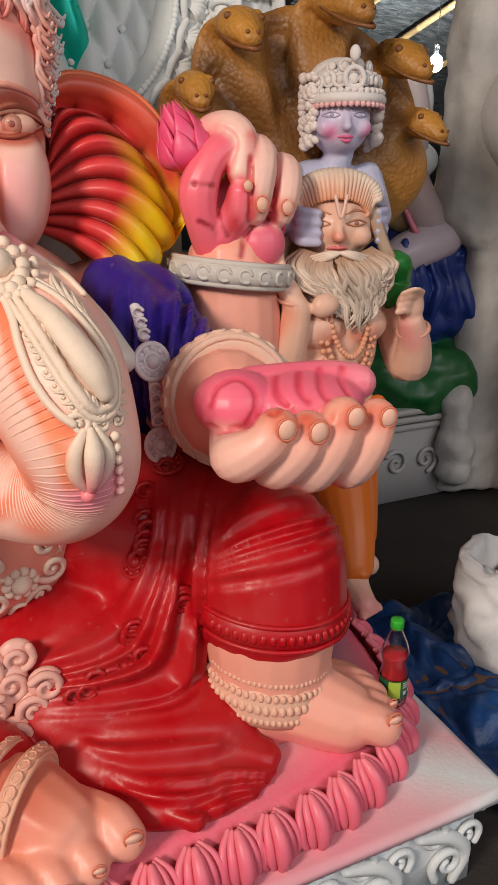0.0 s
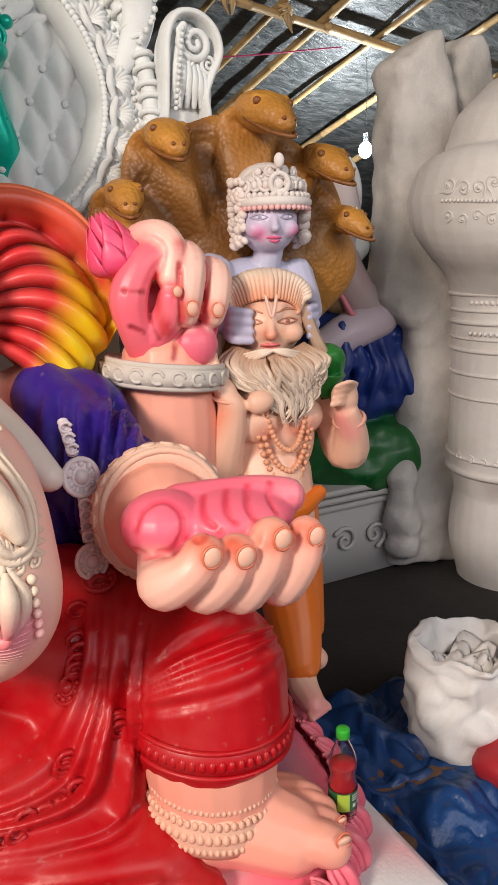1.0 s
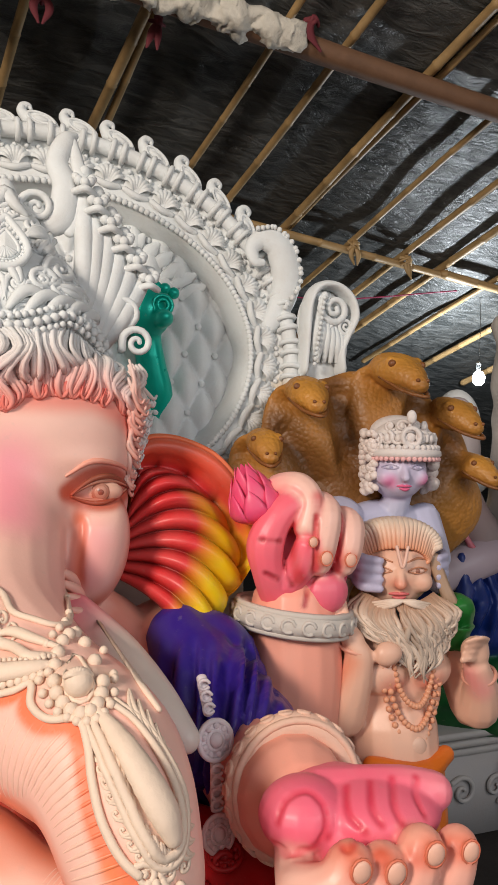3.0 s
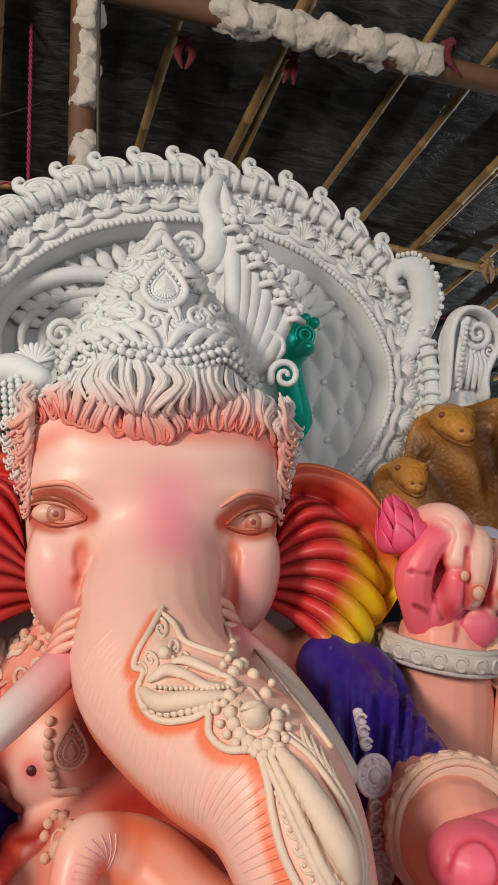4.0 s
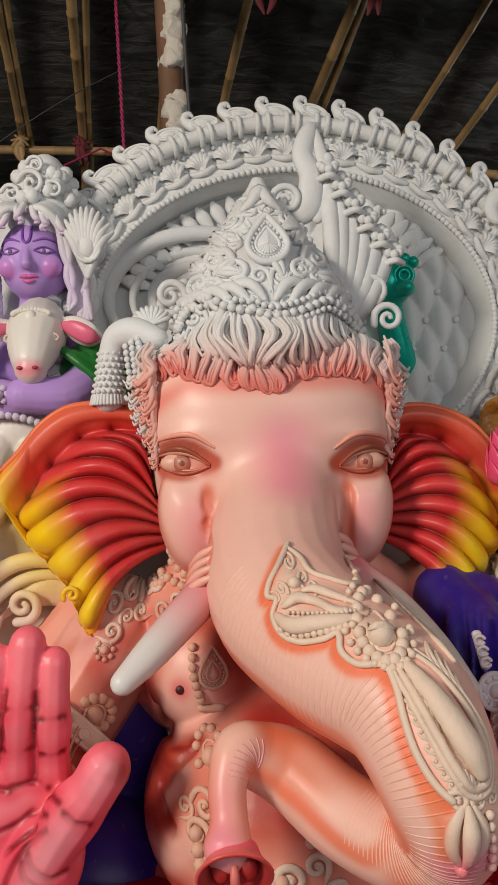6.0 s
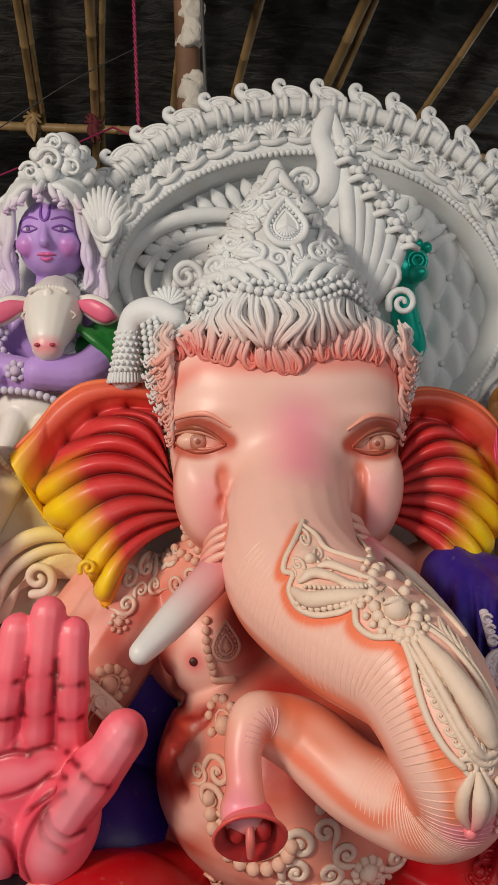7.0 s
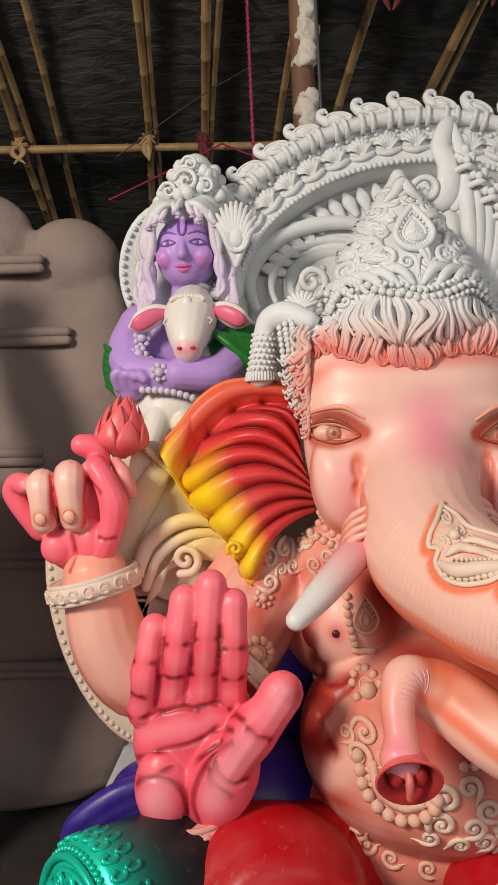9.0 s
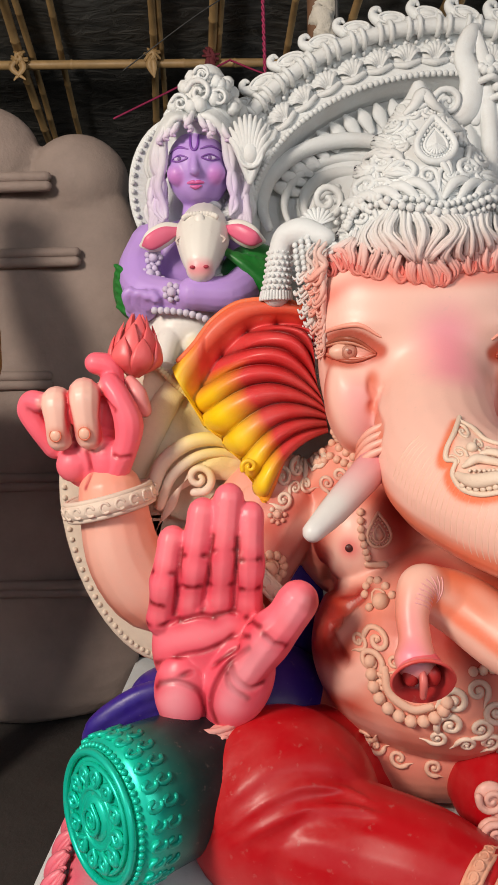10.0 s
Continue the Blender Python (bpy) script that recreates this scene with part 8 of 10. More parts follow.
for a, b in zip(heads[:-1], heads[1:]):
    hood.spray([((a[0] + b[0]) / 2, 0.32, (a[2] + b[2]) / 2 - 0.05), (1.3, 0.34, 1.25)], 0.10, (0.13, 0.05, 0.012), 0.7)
for hu, hv, hw, lean, k in heads:
    d = Vector((lean * 0.5, -1.0, -0.28)).normalized()
    e = Vector((0, 0, 1)).cross(d).normalized()
    c = Vector((hu, hv + 0.05, hw))
    hood.tube([(*(c + d * 0.02 * k + e * 0.072 * k - Vector((0, 0, 0.02 * k))), 0.006), (*(c + d * 0.12 * k + e * 0.045 * k - Vector((0, 0, 0.045 * k))), 0.007), (*(c + d * 0.185 * k - Vector((0, 0, 0.05 * k))), 0.007), (*(c + d * 0.12 * k - e * 0.045 * k - Vector((0, 0, 0.045 * k))), 0.007), (*(c + d * 0.02 * k - e * 0.072 * k - Vector((0, 0, 0.02 * k))), 0.006)], (0.22, 0.08, 0.02), n=6)
    for s in (-1, 1):
        hood.ball(c + d * 0.075 * k + e * s * 0.058 * k + Vector((0, 0, 0.034 * k)), 0.013 * k, (0.2, 0.07, 0.02))
        hood.ball(c + d * 0.165 * k + e * s * 0.018 * k - Vector((0, 0, 0.002)), 0.007 * k, (0.2, 0.07, 0.02))
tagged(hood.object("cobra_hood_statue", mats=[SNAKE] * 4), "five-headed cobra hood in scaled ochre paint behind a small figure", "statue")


def figure_face(sc, skinsc, c, r, white=(0.66, 0.42, 0.34), iris=(0.3, 0.12, 0.08), lip=(0.7, 0.15, 0.15), brow=(0.45, 0.2, 0.12)):
    """Plain carved features on a small head that looks along -v."""
    sk = Skin(skinsc)
    cu, cv, cw = c
    sk.start = cv - 0.3
    for s in (-1, 1):
        u, w = cu + s * 0.40 * r, cw + 0.10 * r
        for sg in (1, -0.7):
            sk.strip(sc, [(u + x * 0.22 * r, w + sg * 0.09 * r * math.cos(x * 1.5), 0.022 * r) for x in np.linspace(-1, 1, 7)], brow, mat=0, lift=0.8, seg=2)
        p, nn = sk.at(u, w, -0.01 * r)
        sc.ball(p, (0.15 * r, 0.05 * r, 0.06 * r), white)
        sc.ball(p - (0, 0.035 * r, 0), (0.055 * r, 0.03 * r, 0.06 * r), iris)
        sk.strip(sc, [(u - s * 0.24 * r, w + 0.22 * r, 0.02 * r), (u + s * 0.02 * r, w + 0.31 * r, 0.035 * r), (u + s * 0.28 * r, w + 0.22 * r, 0.015 * r)], brow, mat=0, seg=3)
    sk.strip(sc, [(cu - 0.20 * r, cw - 0.50 * r, 0.03 * r), (cu - 0.07 * r, cw - 0.485 * r, 0.055 * r), (cu, cw - 0.50 * r, 0.045 * r), (cu + 0.07 * r, cw - 0.485 * r, 0.055 * r), (cu + 0.20 * r, cw - 0.50 * r, 0.03 * r)], lip, mat=0, seg=3)
    sk.strip(sc, [(cu - 0.13 * r, cw - 0.58 * r, 0.03 * r), (cu, cw - 0.61 * r, 0.06 * r), (cu + 0.13 * r, cw - 0.58 * r, 0.03 * r)], lip, mat=0, seg=3)
    return sk


def head_shape(b, c, r, colour):
    cu, cv, cw = c
    b.ball((cu, cv + 0.1 * r, cw), (0.86 * r, 0.95 * r, 1.0 * r), colour)
    b.ball((cu, cv - 0.05 * r, cw - 0.45 * r), (0.6 * r, 0.72 * r, 0.5 * r), colour)
    b.tube([(cu, cv - 0.80 * r, cw + 0.15 * r, 0.09 * r), (cu, cv - 0.90 * r, cw - 0.08 * r, 0.11 * r), (cu, cv - 0.92 * r, cw - 0.22 * r, 0.15 * r)], colour, n=8)
    for s in (-1, 1):
        b.ball((cu + s * 0.48 * r, cv - 0.48 * r, cw - 0.22 * r), 0.3 * r, colour)


# bearded sage
SK2 = (0.81, 0.48, 0.35)
sg = Sculpt()
head_shape(sg, (1.265, 0.06, 1.13), 0.125, SK2)
sg.ball((1.25, 0.05, 0.74), (0.185, 0.12, 0.20), SK2)
sg.ball((1.25, 0.03, 0.86), (0.20, 0.11, 0.10), SK2)
sg.tube([(1.24, 0.04, 0.62, 0.16), (1.235, 0.0, 0.45, 0.16)], SK2, n=16)
for s in (-1, 1):
    sg.ball((1.25 + s * 0.08, -0.04, 0.82), (0.09, 0.06, 0.07), SK2)
sg.tube([(1.09, 0.06, 0.90, 0.07), (1.04, 0.05, 0.78, 0.075), (1.04, 0.0, 0.68, 0.075), (1.055, -0.06, 0.80, 0.055), (1.065, -0.08, 0.92, 0.042)], SK2, n=12)
sg.tube([(1.43, 0.06, 0.92, 0.075), (1.53, 0.05, 0.78, 0.08), (1.555, 0.0, 0.66, 0.08), (1.53, -0.06, 0.74, 0.06), (1.49, -0.09, 0.82, 0.045)], SK2, n=12)
sg.ball((1.065, -0.09, 0.97), (0.045, 0.03, 0.055), SK2)
sg.ball((1.475, -0.10, 0.88), (0.05, 0.035, 0.06), SK2, turn=(0, -25, 0))
for k in range(4):
    sg.tube([(1.035 + 0.022 * k, -0.10, 1.0, 0.014), (1.03 + 0.024 * k, -0.105, 1.035, 0.014), (1.03 + 0.026 * k, -0.10, 1.065 - 0.006 * abs(k - 1.5), 0.011)], SK2, n=8)
    sg.tube([(1.50 - 0.01 * k, -0.11, 0.92 - 0.022 * k, 0.015), (1.46 - 0.01 * k, -0.13, 0.935 - 0.022 * k, 0.014), (1.42 - 0.005 * k, -0.13, 0.925 - 0.02 * k, 0.011)], SK2, n=8)
sg.ball((1.15, -0.11, 0.90), (0.05, 0.03, 0.035), SK2, turn=(0, -25, 0))
sg.tube([(1.14, -0.33, 0.10, 0.05), (1.125, -0.38, 0.05, 0.048), (1.115, -0.45, 0.032, 0.040)], SK2, n=10)
sg.tube([(1.28, 0.02, 0.10, 0.05), (1.26, -0.12, 0.045, 0.05), (1.265, -0.24, 0.03, 0.04)], SK2, n=10)
for k in range(5):
    sg.ball((1.080 + 0.018 * k, -0.495 + 0.006 * k, 0.024), (0.012, 0.022, 0.014), SK2)
sage = sg.melted(0.0065, 3)
sage.spray([(1.20, -0.06, 1.10), (1.33, -0.06, 1.10)], 0.035, (0.72, 0.16, 0.08), 0.7)
sage.spray([(1.2, -0.08, 1.05), (1.33, -0.08, 1.05)], 0.045, (0.82, 0.25, 0.22), 0.8)
sage.spray([(1.0, 0, 0.75), (1.02, -0.1, 0.88)], 0.06, (0.72, 0.17, 0.07), 0.5)
sage.spray([(1.16, -0.08, 0.80), (1.25, -0.1, 0.78), (1.34, -0.08, 0.8)], 0.05, (0.72, 0.15, 0.10), 0.6)
sage.spray([(1.11, -0.48, 0.02)], 0.10, HOT, 0.6)
sage.spray([(1.45, -0.1, 0.8), (1.5, -0.1, 0.76)], 0.07, HOT, 0.5)
sbase = Sculpt()
sbase.join(sage)
figure_face(sage, sbase, (1.265, 0.06, 1.13), 0.125, brow=(0.58, 0.24, 0.13))
rng = random.Random(11)
HAIR = (0.78, 0.62, 0.50)
for k in range(30):
    f = k / 29
    a = math.pi * (1.06 - 1.12 * f)
    x, z = math.cos(a), math.sin(a)
    sage.tube([(1.265 + 0.085 * x, -0.045 + 0.05 * abs(x), 1.165 + 0.055 * max(z, 0), 0.007), (1.265 + 0.10 * x, -0.035 + 0.05 * abs(x), 1.20 + 0.075 * max(z, 0), 0.010), (1.265 + 0.118 * x, 0.02, 1.215 + 0.085 * max(z, 0), 0.012), (1.265 + 0.12 * x, 0.12, 1.20 + 0.09 * max(z, 0), 0.012)], [(0.78, 0.35, 0.2), HAIR, HAIR], n=6, mat=0)
    if k < 7 or k > 22:
        s = 1 if x > 0 else -1
        sage.tube([(1.265 + 0.11 * x, 0.03, 1.18, 0.012), (1.265 + s * (0.13 + 0.01 * rng.random()), 0.03, 1.08, 0.014), (1.265 + s * (0.15 + 0.03 * rng.random()), 0.02, 0.98, 0.013), (1.265 + s * (0.14 + 0.03 * rng.random()), 0.02, 0.90, 0.006)], (0.42, 0.27, 0.18), n=6)
for k in range(130):
    x = rng.uniform(-1, 1)
    tone = rng.random()
    top = 1.065 - 0.035 * (1 - abs(x)) if abs(x) > 0.3 else 1.045
    ln = (0.15 + 0.08 * (1 - abs(x))) * rng.uniform(0.6, 1.1)
    wv = rng.uniform(-0.02, 0.02)
    sage.tube([(1.265 + 0.10 * x, -0.075 + 0.07 * x * x, top, 0.006), (1.265 + 0.145 * x + wv, -0.108 + 0.05 * x * x, top - ln * 0.4, 0.0085), (1.265 + 0.135 * x - wv, -0.118 + 0.04 * x * x, top - ln * 0.8, 0.007), (1.265 + 0.10 * x + wv, -0.108, top - ln, 0.002)], [(0.42, 0.24, 0.15), tuple(h * (0.6 + 0.4 * tone) for h in HAIR), tuple(h * (0.5 + 0.45 * tone) for h in HAIR)], n=6, seg=4)
for s in (-1, 1):
    for k in range(4):
        sage.tube([(1.265, -0.085, 1.058, 0.006), (1.265 + s * 0.03, -0.085, 1.056 - 0.004 * k, 0.009), (1.265 + s * 0.075, -0.06, 1.045 - 0.008 * k, 0.004)], HAIR, n=6)
sage.tube([(1.25, -0.072, 1.225, 0.005), (1.265, -0.08, 1.16, 0.005), (1.28, -0.072, 1.225, 0.005)], (0.8, 0.5, 0.4), n=6)
# beads, sleeve, orange cloth
for r0, r1, w0 in ((0.075, 0.17, 0.90), (0.095, 0.24, 0.90), (0.11, 0.29, 0.90)):
    for a in np.linspace(math.pi * 1.02, math.pi * 1.98, 26):
        u, w = 1.25 + r0 * math.cos(a), w0 + r1 * math.sin(a)
        sage.ball((u, -0.118 + 0.35 * abs(u - 1.25), w), 0.0105, (0.74, 0.34, 0.20), seg=8, rings=6)
sage.ball((1.25, -0.115, 0.60), (0.035, 0.015, 0.035), (0.78, 0.5, 0.38))
for c, ax, r in (((1.062, -0.07, 0.915), (0.1, -0.2, 1), 0.042), ((1.515, -0.07, 0.79), (-0.4, -0.3, 1), 0.052)):
    axv = Vector(ax).normalized()
    e1 = axv.orthogonal().normalized()
    e2 = axv.cross(e1)
    sage.tube([(*(Vector(c) + (e1 * math.cos(a) + e2 * math.sin(a)) * r), 0.009) for a in np.linspace(0, 6.2832, 21)], (0.78, 0.36, 0.26), n=7, seg=1, ends=False)
cl = Sculpt()
cl.tube([(1.435, 0.07, 0.97, 0.085), (1.46, 0.06, 0.90, 0.088)], GREEN, n=14)
for k in range(4):
    cl.tube([(1.37, -0.02, 0.96 - 0.02 * k, 0.012), (1.45, -0.05, 0.94 - 0.02 * k, 0.014), (1.53, 0.02, 0.93 - 0.02 * k, 0.012)], GREEN, n=7)
cl.tube([(1.21, 0.0, 0.50, 0.13), (1.20, -0.14, 0.33, 0.110), (1.16, -0.28, 0.18, 0.085), (1.14, -0.34, 0.11, 0.068)], (0.76, 0.17, 0.015), n=16)
cl.tube([(1.29, 0.02, 0.50, 0.13), (1.28, -0.06, 0.30, 0.110), (1.27, -0.14, 0.11, 0.080)], (0.76, 0.17, 0.015), n=16)
cl.tube([(1.10, -0.10, 0.56, 0.03), (1.24, -0.14, 0.53, 0.04), (1.38, -0.08, 0.55, 0.03)], (0.76, 0.17, 0.015), n=8)
for k in range(15):
    f = k / 14
    cl.tube([(1.10 + 0.0 * f, -0.04 - 0.32 * f, 0.46 - 0.34 * f, 0.007), (1.19 - 0.05 * f, -0.135 - 0.27 * f, 0.43 - 0.33 * f, 0.012), (1.31 - 0.11 * f, -0.07 - 0.28 * f, 0.45 - 0.34 * f, 0.007)], (0.76, 0.17, 0.015), n=6)
cl = cl.melted(0.007, 2)
cl.m = [np.ones(len(cl.flat()[1]))]
sage.join(cl)
sage.twist((1.265, 0.06), 0.88, 1.06, 0.34, -22, 1.18)
tagged(sage.object("bearded_sage_statue"), "small bearded sage statue in orange cloth with bead necklaces", "statue")

# pale blue crowned figure behind the sage
PB = (0.50, 0.50, 0.66)
bb = Sculpt()
head_shape(bb, (1.36, 0.19, 1.46), 0.108, (0.56, 0.50, 0.66))
bb.tube([(1.37, 0.22, 1.36, 0.05), (1.36, 0.24, 1.30, 0.06)], PB, n=12)
bb.ball((1.34, 0.27, 1.22), (0.20, 0.10, 0.13), PB)
bb.tube([(1.17, 0.25, 1.29, 0.075), (1.10, 0.18, 1.22, 0.06), (1.12, 0.08, 1.15, 0.05)], PB, n=12)
bb.tube([(1.50, 0.25, 1.27, 0.07), (1.49, 0.16, 1.20, 0.05), (1.44, 0.06, 1.16, 0.045)], PB, n=12)
for s, u0 in ((-1, 1.115), (1, 1.425)):
    for k in range(4):
        bb.tube([(u0 + 0.0 * s, 0.05, 1.185 - 0.028 * k, 0.017), (u0 - s * 0.0, 0.0, 1.18 - 0.03 * k, 0.017), (u0 - s * 0.045, -0.03, 1.175 - 0.03 * k, 0.014)], (0.46, 0.44, 0.60), n=8)
blue = bb.melted(0.0065, 3)
for s in (-1, 1):
    blue.spray([(1.375 + s * 0.06, 0.12, 1.42)], 0.045, (0.80, 0.16, 0.38), 0.85)
bbase = Sculpt()
bbase.join(blue)
figure_face(blue, bbase, (1.36, 0.19, 1.46), 0.108, white=(0.58, 0.54, 0.68), iris=(0.36, 0.33, 0.48), lip=(0.7, 0.12, 0.25), brow=(0.42, 0.38, 0.52))
IV = (0.74, 0.68, 0.66)
blue.tube([(1.375 + 0.105 * math.cos(a), 0.19 - 0.105 * math.sin(a), 1.52, 0.018) for a in np.linspace(-0.4, 3.54, 18)], IV, n=8, seg=1, mat=2)
for a in np.linspace(-0.1, 3.24, 22):
    blue.bead((1.375 + 0.112 * math.cos(a), 0.19 - 0.112 * math.sin(a), 1.50), 0.009, (0.80, 0.45, 0.45))
blue.ball((1.375, 0.21, 1.56), (0.105, 0.10, 0.085), IV, mat=2)
for tier, (cnt, rr, z0, size) in enumerate(((17, 0.108, 1.540, 0.011), (7, 0.098, 1.572, 0.023), (4, 0.072, 1.615, 0.020))):
    span = 1.45 - 0.3 * tier
    for k in range(cnt):
        a = math.pi / 2 + span * (2 * k / (cnt - 1) - 1)
        c = (1.375 + rr * math.cos(a), 0.19 - rr * math.sin(a), z0)
        if tier == 0:
            blue.ball(c, size, IV, mat=2, seg=8, rings=6)
        else:
            e_ = (-math.sin(a), -math.cos(a))
            blue.tube([(c[0] + e_[0] * -x_, c[1] + e_[1] * -x_, c[2] + z_, th * 1.2) for x_, z_, th in volute(1.3, size, 1 if k % 2 else -1, 0.26, 0.6 + k)], IV, n=6, seg=2, mat=2)
            blue.ball(c, (size * 0.55, size * 0.5, size * 0.7), IV, mat=2, seg=10, rings=8)
blue.ball((1.375, 0.085, 1.645), (0.016, 0.012, 0.024), IV, mat=2)
blue.ball((1.365, 0.24, 1.59), (0.095, 0.08, 0.07), IV, mat=2)
blue.tube([(1.375 + 0.028 * math.cos(a), 0.085, 1.575 + 0.032 * math.sin(a), 0.009) for a in np.linspace(0, 6.28, 13)], IV, n=6, seg=1, mat=2)
for k in range(130):
    a, z = rng.uniform(2.4, 4.0), rng.uniform(1.38, 1.60)
    blue.ball((1.375 + 0.128 * math.cos(a), 0.20 - 0.10 * math.sin(a), z), rng.uniform(0.008, 0.016), (0.76, 0.66, 0.62), mat=2)
for k in range(10):
    a, z = rng.uniform(-0.5, 0.3), rng.uniform(1.38, 1.50)
    blue.ball((1.375 + 0.115 * math.cos(a), 0.24 - 0.06 * math.sin(a), z), rng.uniform(0.015, 0.025), (0.76, 0.66, 0.62), mat=2)
blue.twist((1.36, 0.20), 1.30, 1.42, 0.30, -18, 1.10)
tagged(blue.object("crowned_figure_statue"), "pale blue figure with white crown under a cobra hood", "statue")

# violet figure holding a white calf
fl = Sculpt()
head_shape(fl, (-0.785, 0.40, 2.11), 0.14, LILAC)
fl.tube([(-0.79, 0.44, 2.0, 0.06), (-0.80, 0.45, 1.92, 0.07)], LILAC, n=12)
fl.ball((-0.82, 0.45, 1.78), (0.21, 0.12, 0.16), LILAC)
fl.tube([(-0.98, 0.42, 1.84, 0.085), (-1.02, 0.36, 1.74, 0.08), (-0.98, 0.28, 1.66, 0.07), (-0.84, 0.23, 1.63, 0.06)], LILAC, n=14)
fl.tube([(-0.64, 0.42, 1.82, 0.075), (-0.60, 0.34, 1.72, 0.07), (-0.66, 0.24, 1.64, 0.068), (-0.80, 0.20, 1.64, 0.06)], LILAC, n=14)
for k in range(4):
    fl.tube([(-1.03 + 0.03 * k, 0.22, 1.60, 0.022), (-1.035 + 0.03 * k, 0.19, 1.64, 0.022), (-1.02 + 0.03 * k, 0.18, 1.655 - 0.01 * k, 0.018)], LILAC, n=8)
fl.ball((-1.0, 0.26, 1.59), (0.06, 0.05, 0.045), LILAC)
flute = fl.melted(0.0065, 3)
for s in (-1, 1):
    flute.spray([(-0.785 + s * 0.07, 0.32, 2.07)], 0.05, (0.72, 0.10, 0.42), 0.8)
fbase = Sculpt()
fbase.join(flute)
fk = figure_face(flute, fbase, (-0.785, 0.40, 2.11), 0.14, white=(0.56, 0.46, 0.72), iris=(0.16, 0.08, 0.26), lip=(0.62, 0.12, 0.35), brow=(0.22, 0.08, 0.4))
fk.strip(flute, [(-0.80, 2.21, 0.004), (-0.797, 2.165, 0.005), (-0.785, 2.15, 0.005), (-0.773, 2.165, 0.005), (-0.77, 2.21, 0.004)], (0.2, 0.06, 0.4), mat=0)
for k in range(84):
    s = 1 if k % 2 else -1
    h = rng.random()
    sw = rng.uniform(-0.016, 0.016)
    x = lambda d: -0.785 + s * d
    flute.tube([(x(0.004), 0.31 + 0.04 * h, 2.262 + 0.03 * h, 0.009), (x(0.060 + 0.03 * h), 0.272 + 0.04 * h, 2.255 + 0.02 * h, 0.014), (x(0.112 + 0.030 * h) + sw * 0.4, 0.295 + 0.06 * h, 2.20, 0.016), (x(0.128 + 0.045 * h) + sw, 0.315 + 0.07 * h, 2.12, 0.016), (x(0.126 + 0.055 * h) - sw, 0.33 + 0.08 * h, 2.04, 0.015), (x(0.135 + 0.06 * h) + sw, 0.34 + 0.08 * h, 1.965, 0.012), (x(0.118 + 0.06 * h), 0.33 + 0.08 * h, 1.93 - 0.04 * h, 0.006)],
               [WHITE, WHITE, (0.70, 0.66, 0.76), (0.66, 0.54, 0.78), (0.70, 0.64, 0.78)] if h < 0.5 else [WHITE, WHITE, (0.71, 0.71, 0.76)], n=7, mat=2)
for k in range(9):
    x0, hook = -0.785 + 0.105 * (k - 4) / 4, rng.choice((-1, 1))
    w0 = 2.245 - 0.045 * abs(k - 4) / 4
    flute.tube([(x0, 0.285, w0 + 0.03, 0.010), (x0 + 0.010 * hook, 0.262 + 0.02 * abs(k - 4) / 4, w0, 0.012), (x0 + 0.022 * hook, 0.262 + 0.02 * abs(k - 4) / 4, w0 - 0.018, 0.010), (x0 + 0.012 * hook, 0.262 + 0.02 * abs(k - 4) / 4, w0 - 0.024, 0.005)], [WHITE, (0.70, 0.62, 0.76), (0.66, 0.50, 0.76)], n=7, mat=2)
for k in range(30):
    s = rng.choice((-1, 1))
    w0 = rng.uniform(1.92, 2.10)
    flute.tube([(-0.785 + s * 0.135, 0.40, w0, 0.018), (-0.785 + s * rng.uniform(0.15, 0.18), 0.37, w0 - 0.06, 0.018), (-0.785 + s * rng.uniform(0.13, 0.2), 0.36, w0 - 0.12, 0.008)], (0.68, 0.6, 0.74), n=6, mat=2)
flute.tube([(-0.755, 0.44, 2.28, 0.13), (-0.745, 0.44, 2.36, 0.11), (-0.74, 0.44, 2.42, 0.07)], WHITE, n=16, mat=2)
for k in range(26):
    a, z = rng.uniform(0, 3.14), rng.uniform(0, 1)
    r = 0.14 - 0.06 * z
    flute.ball((-0.75 + r * math.cos(a), 0.44 - r * math.sin(a), 2.30 + 0.13 * z), 0.026, WHITE, mat=2, seg=8, rings=6)
for c, r in (((-0.76, 0.30, 2.35), 0.045), ((-0.75, 0.33, 2.42), 0.03), ((-0.83, 0.31, 2.32), 0.032), ((-0.69, 0.31, 2.33), 0.032)):
    flute.tube([(c[0] + x, c[1], c[2] + z, th) for x, z, th in volute(1.4, r, 1, 0.22, 0.4)], WHITE, n=6, seg=2, mat=2)
# halo plate behind
rows = []
for g, o in ((0.02, 0.52), (0.6, 0.515), (0.9, 0.51), (0.97, 0.50), (1.0, 0.51), (1.0, 0.56), (0.02, 0.57)):
    rows.append([(-0.86 + 0.215 * g * math.cos(a), o, 2.06 + 0.28 * g * math.sin(a)) for a in np.linspace(0, 6.2832, 40, endpoint=False)])
flute.grid(np.array(rows), WHITE, 2)
for k in range(50):
    a = 2 * math.pi * k / 50
    flute.bead((-0.86 + 0.195 * math.cos(a), 0.50, 2.06 + 0.255 * math.sin(a)), 0.010)
# green shawl, ornaments
g_ = Sculpt()
g_.ball((-0.585, 0.36, 1.70), (0.13, 0.11, 0.13), GREEN)
g_.ball((-1.06, 0.40, 1.68), (0.07, 0.10, 0.12), GREEN)
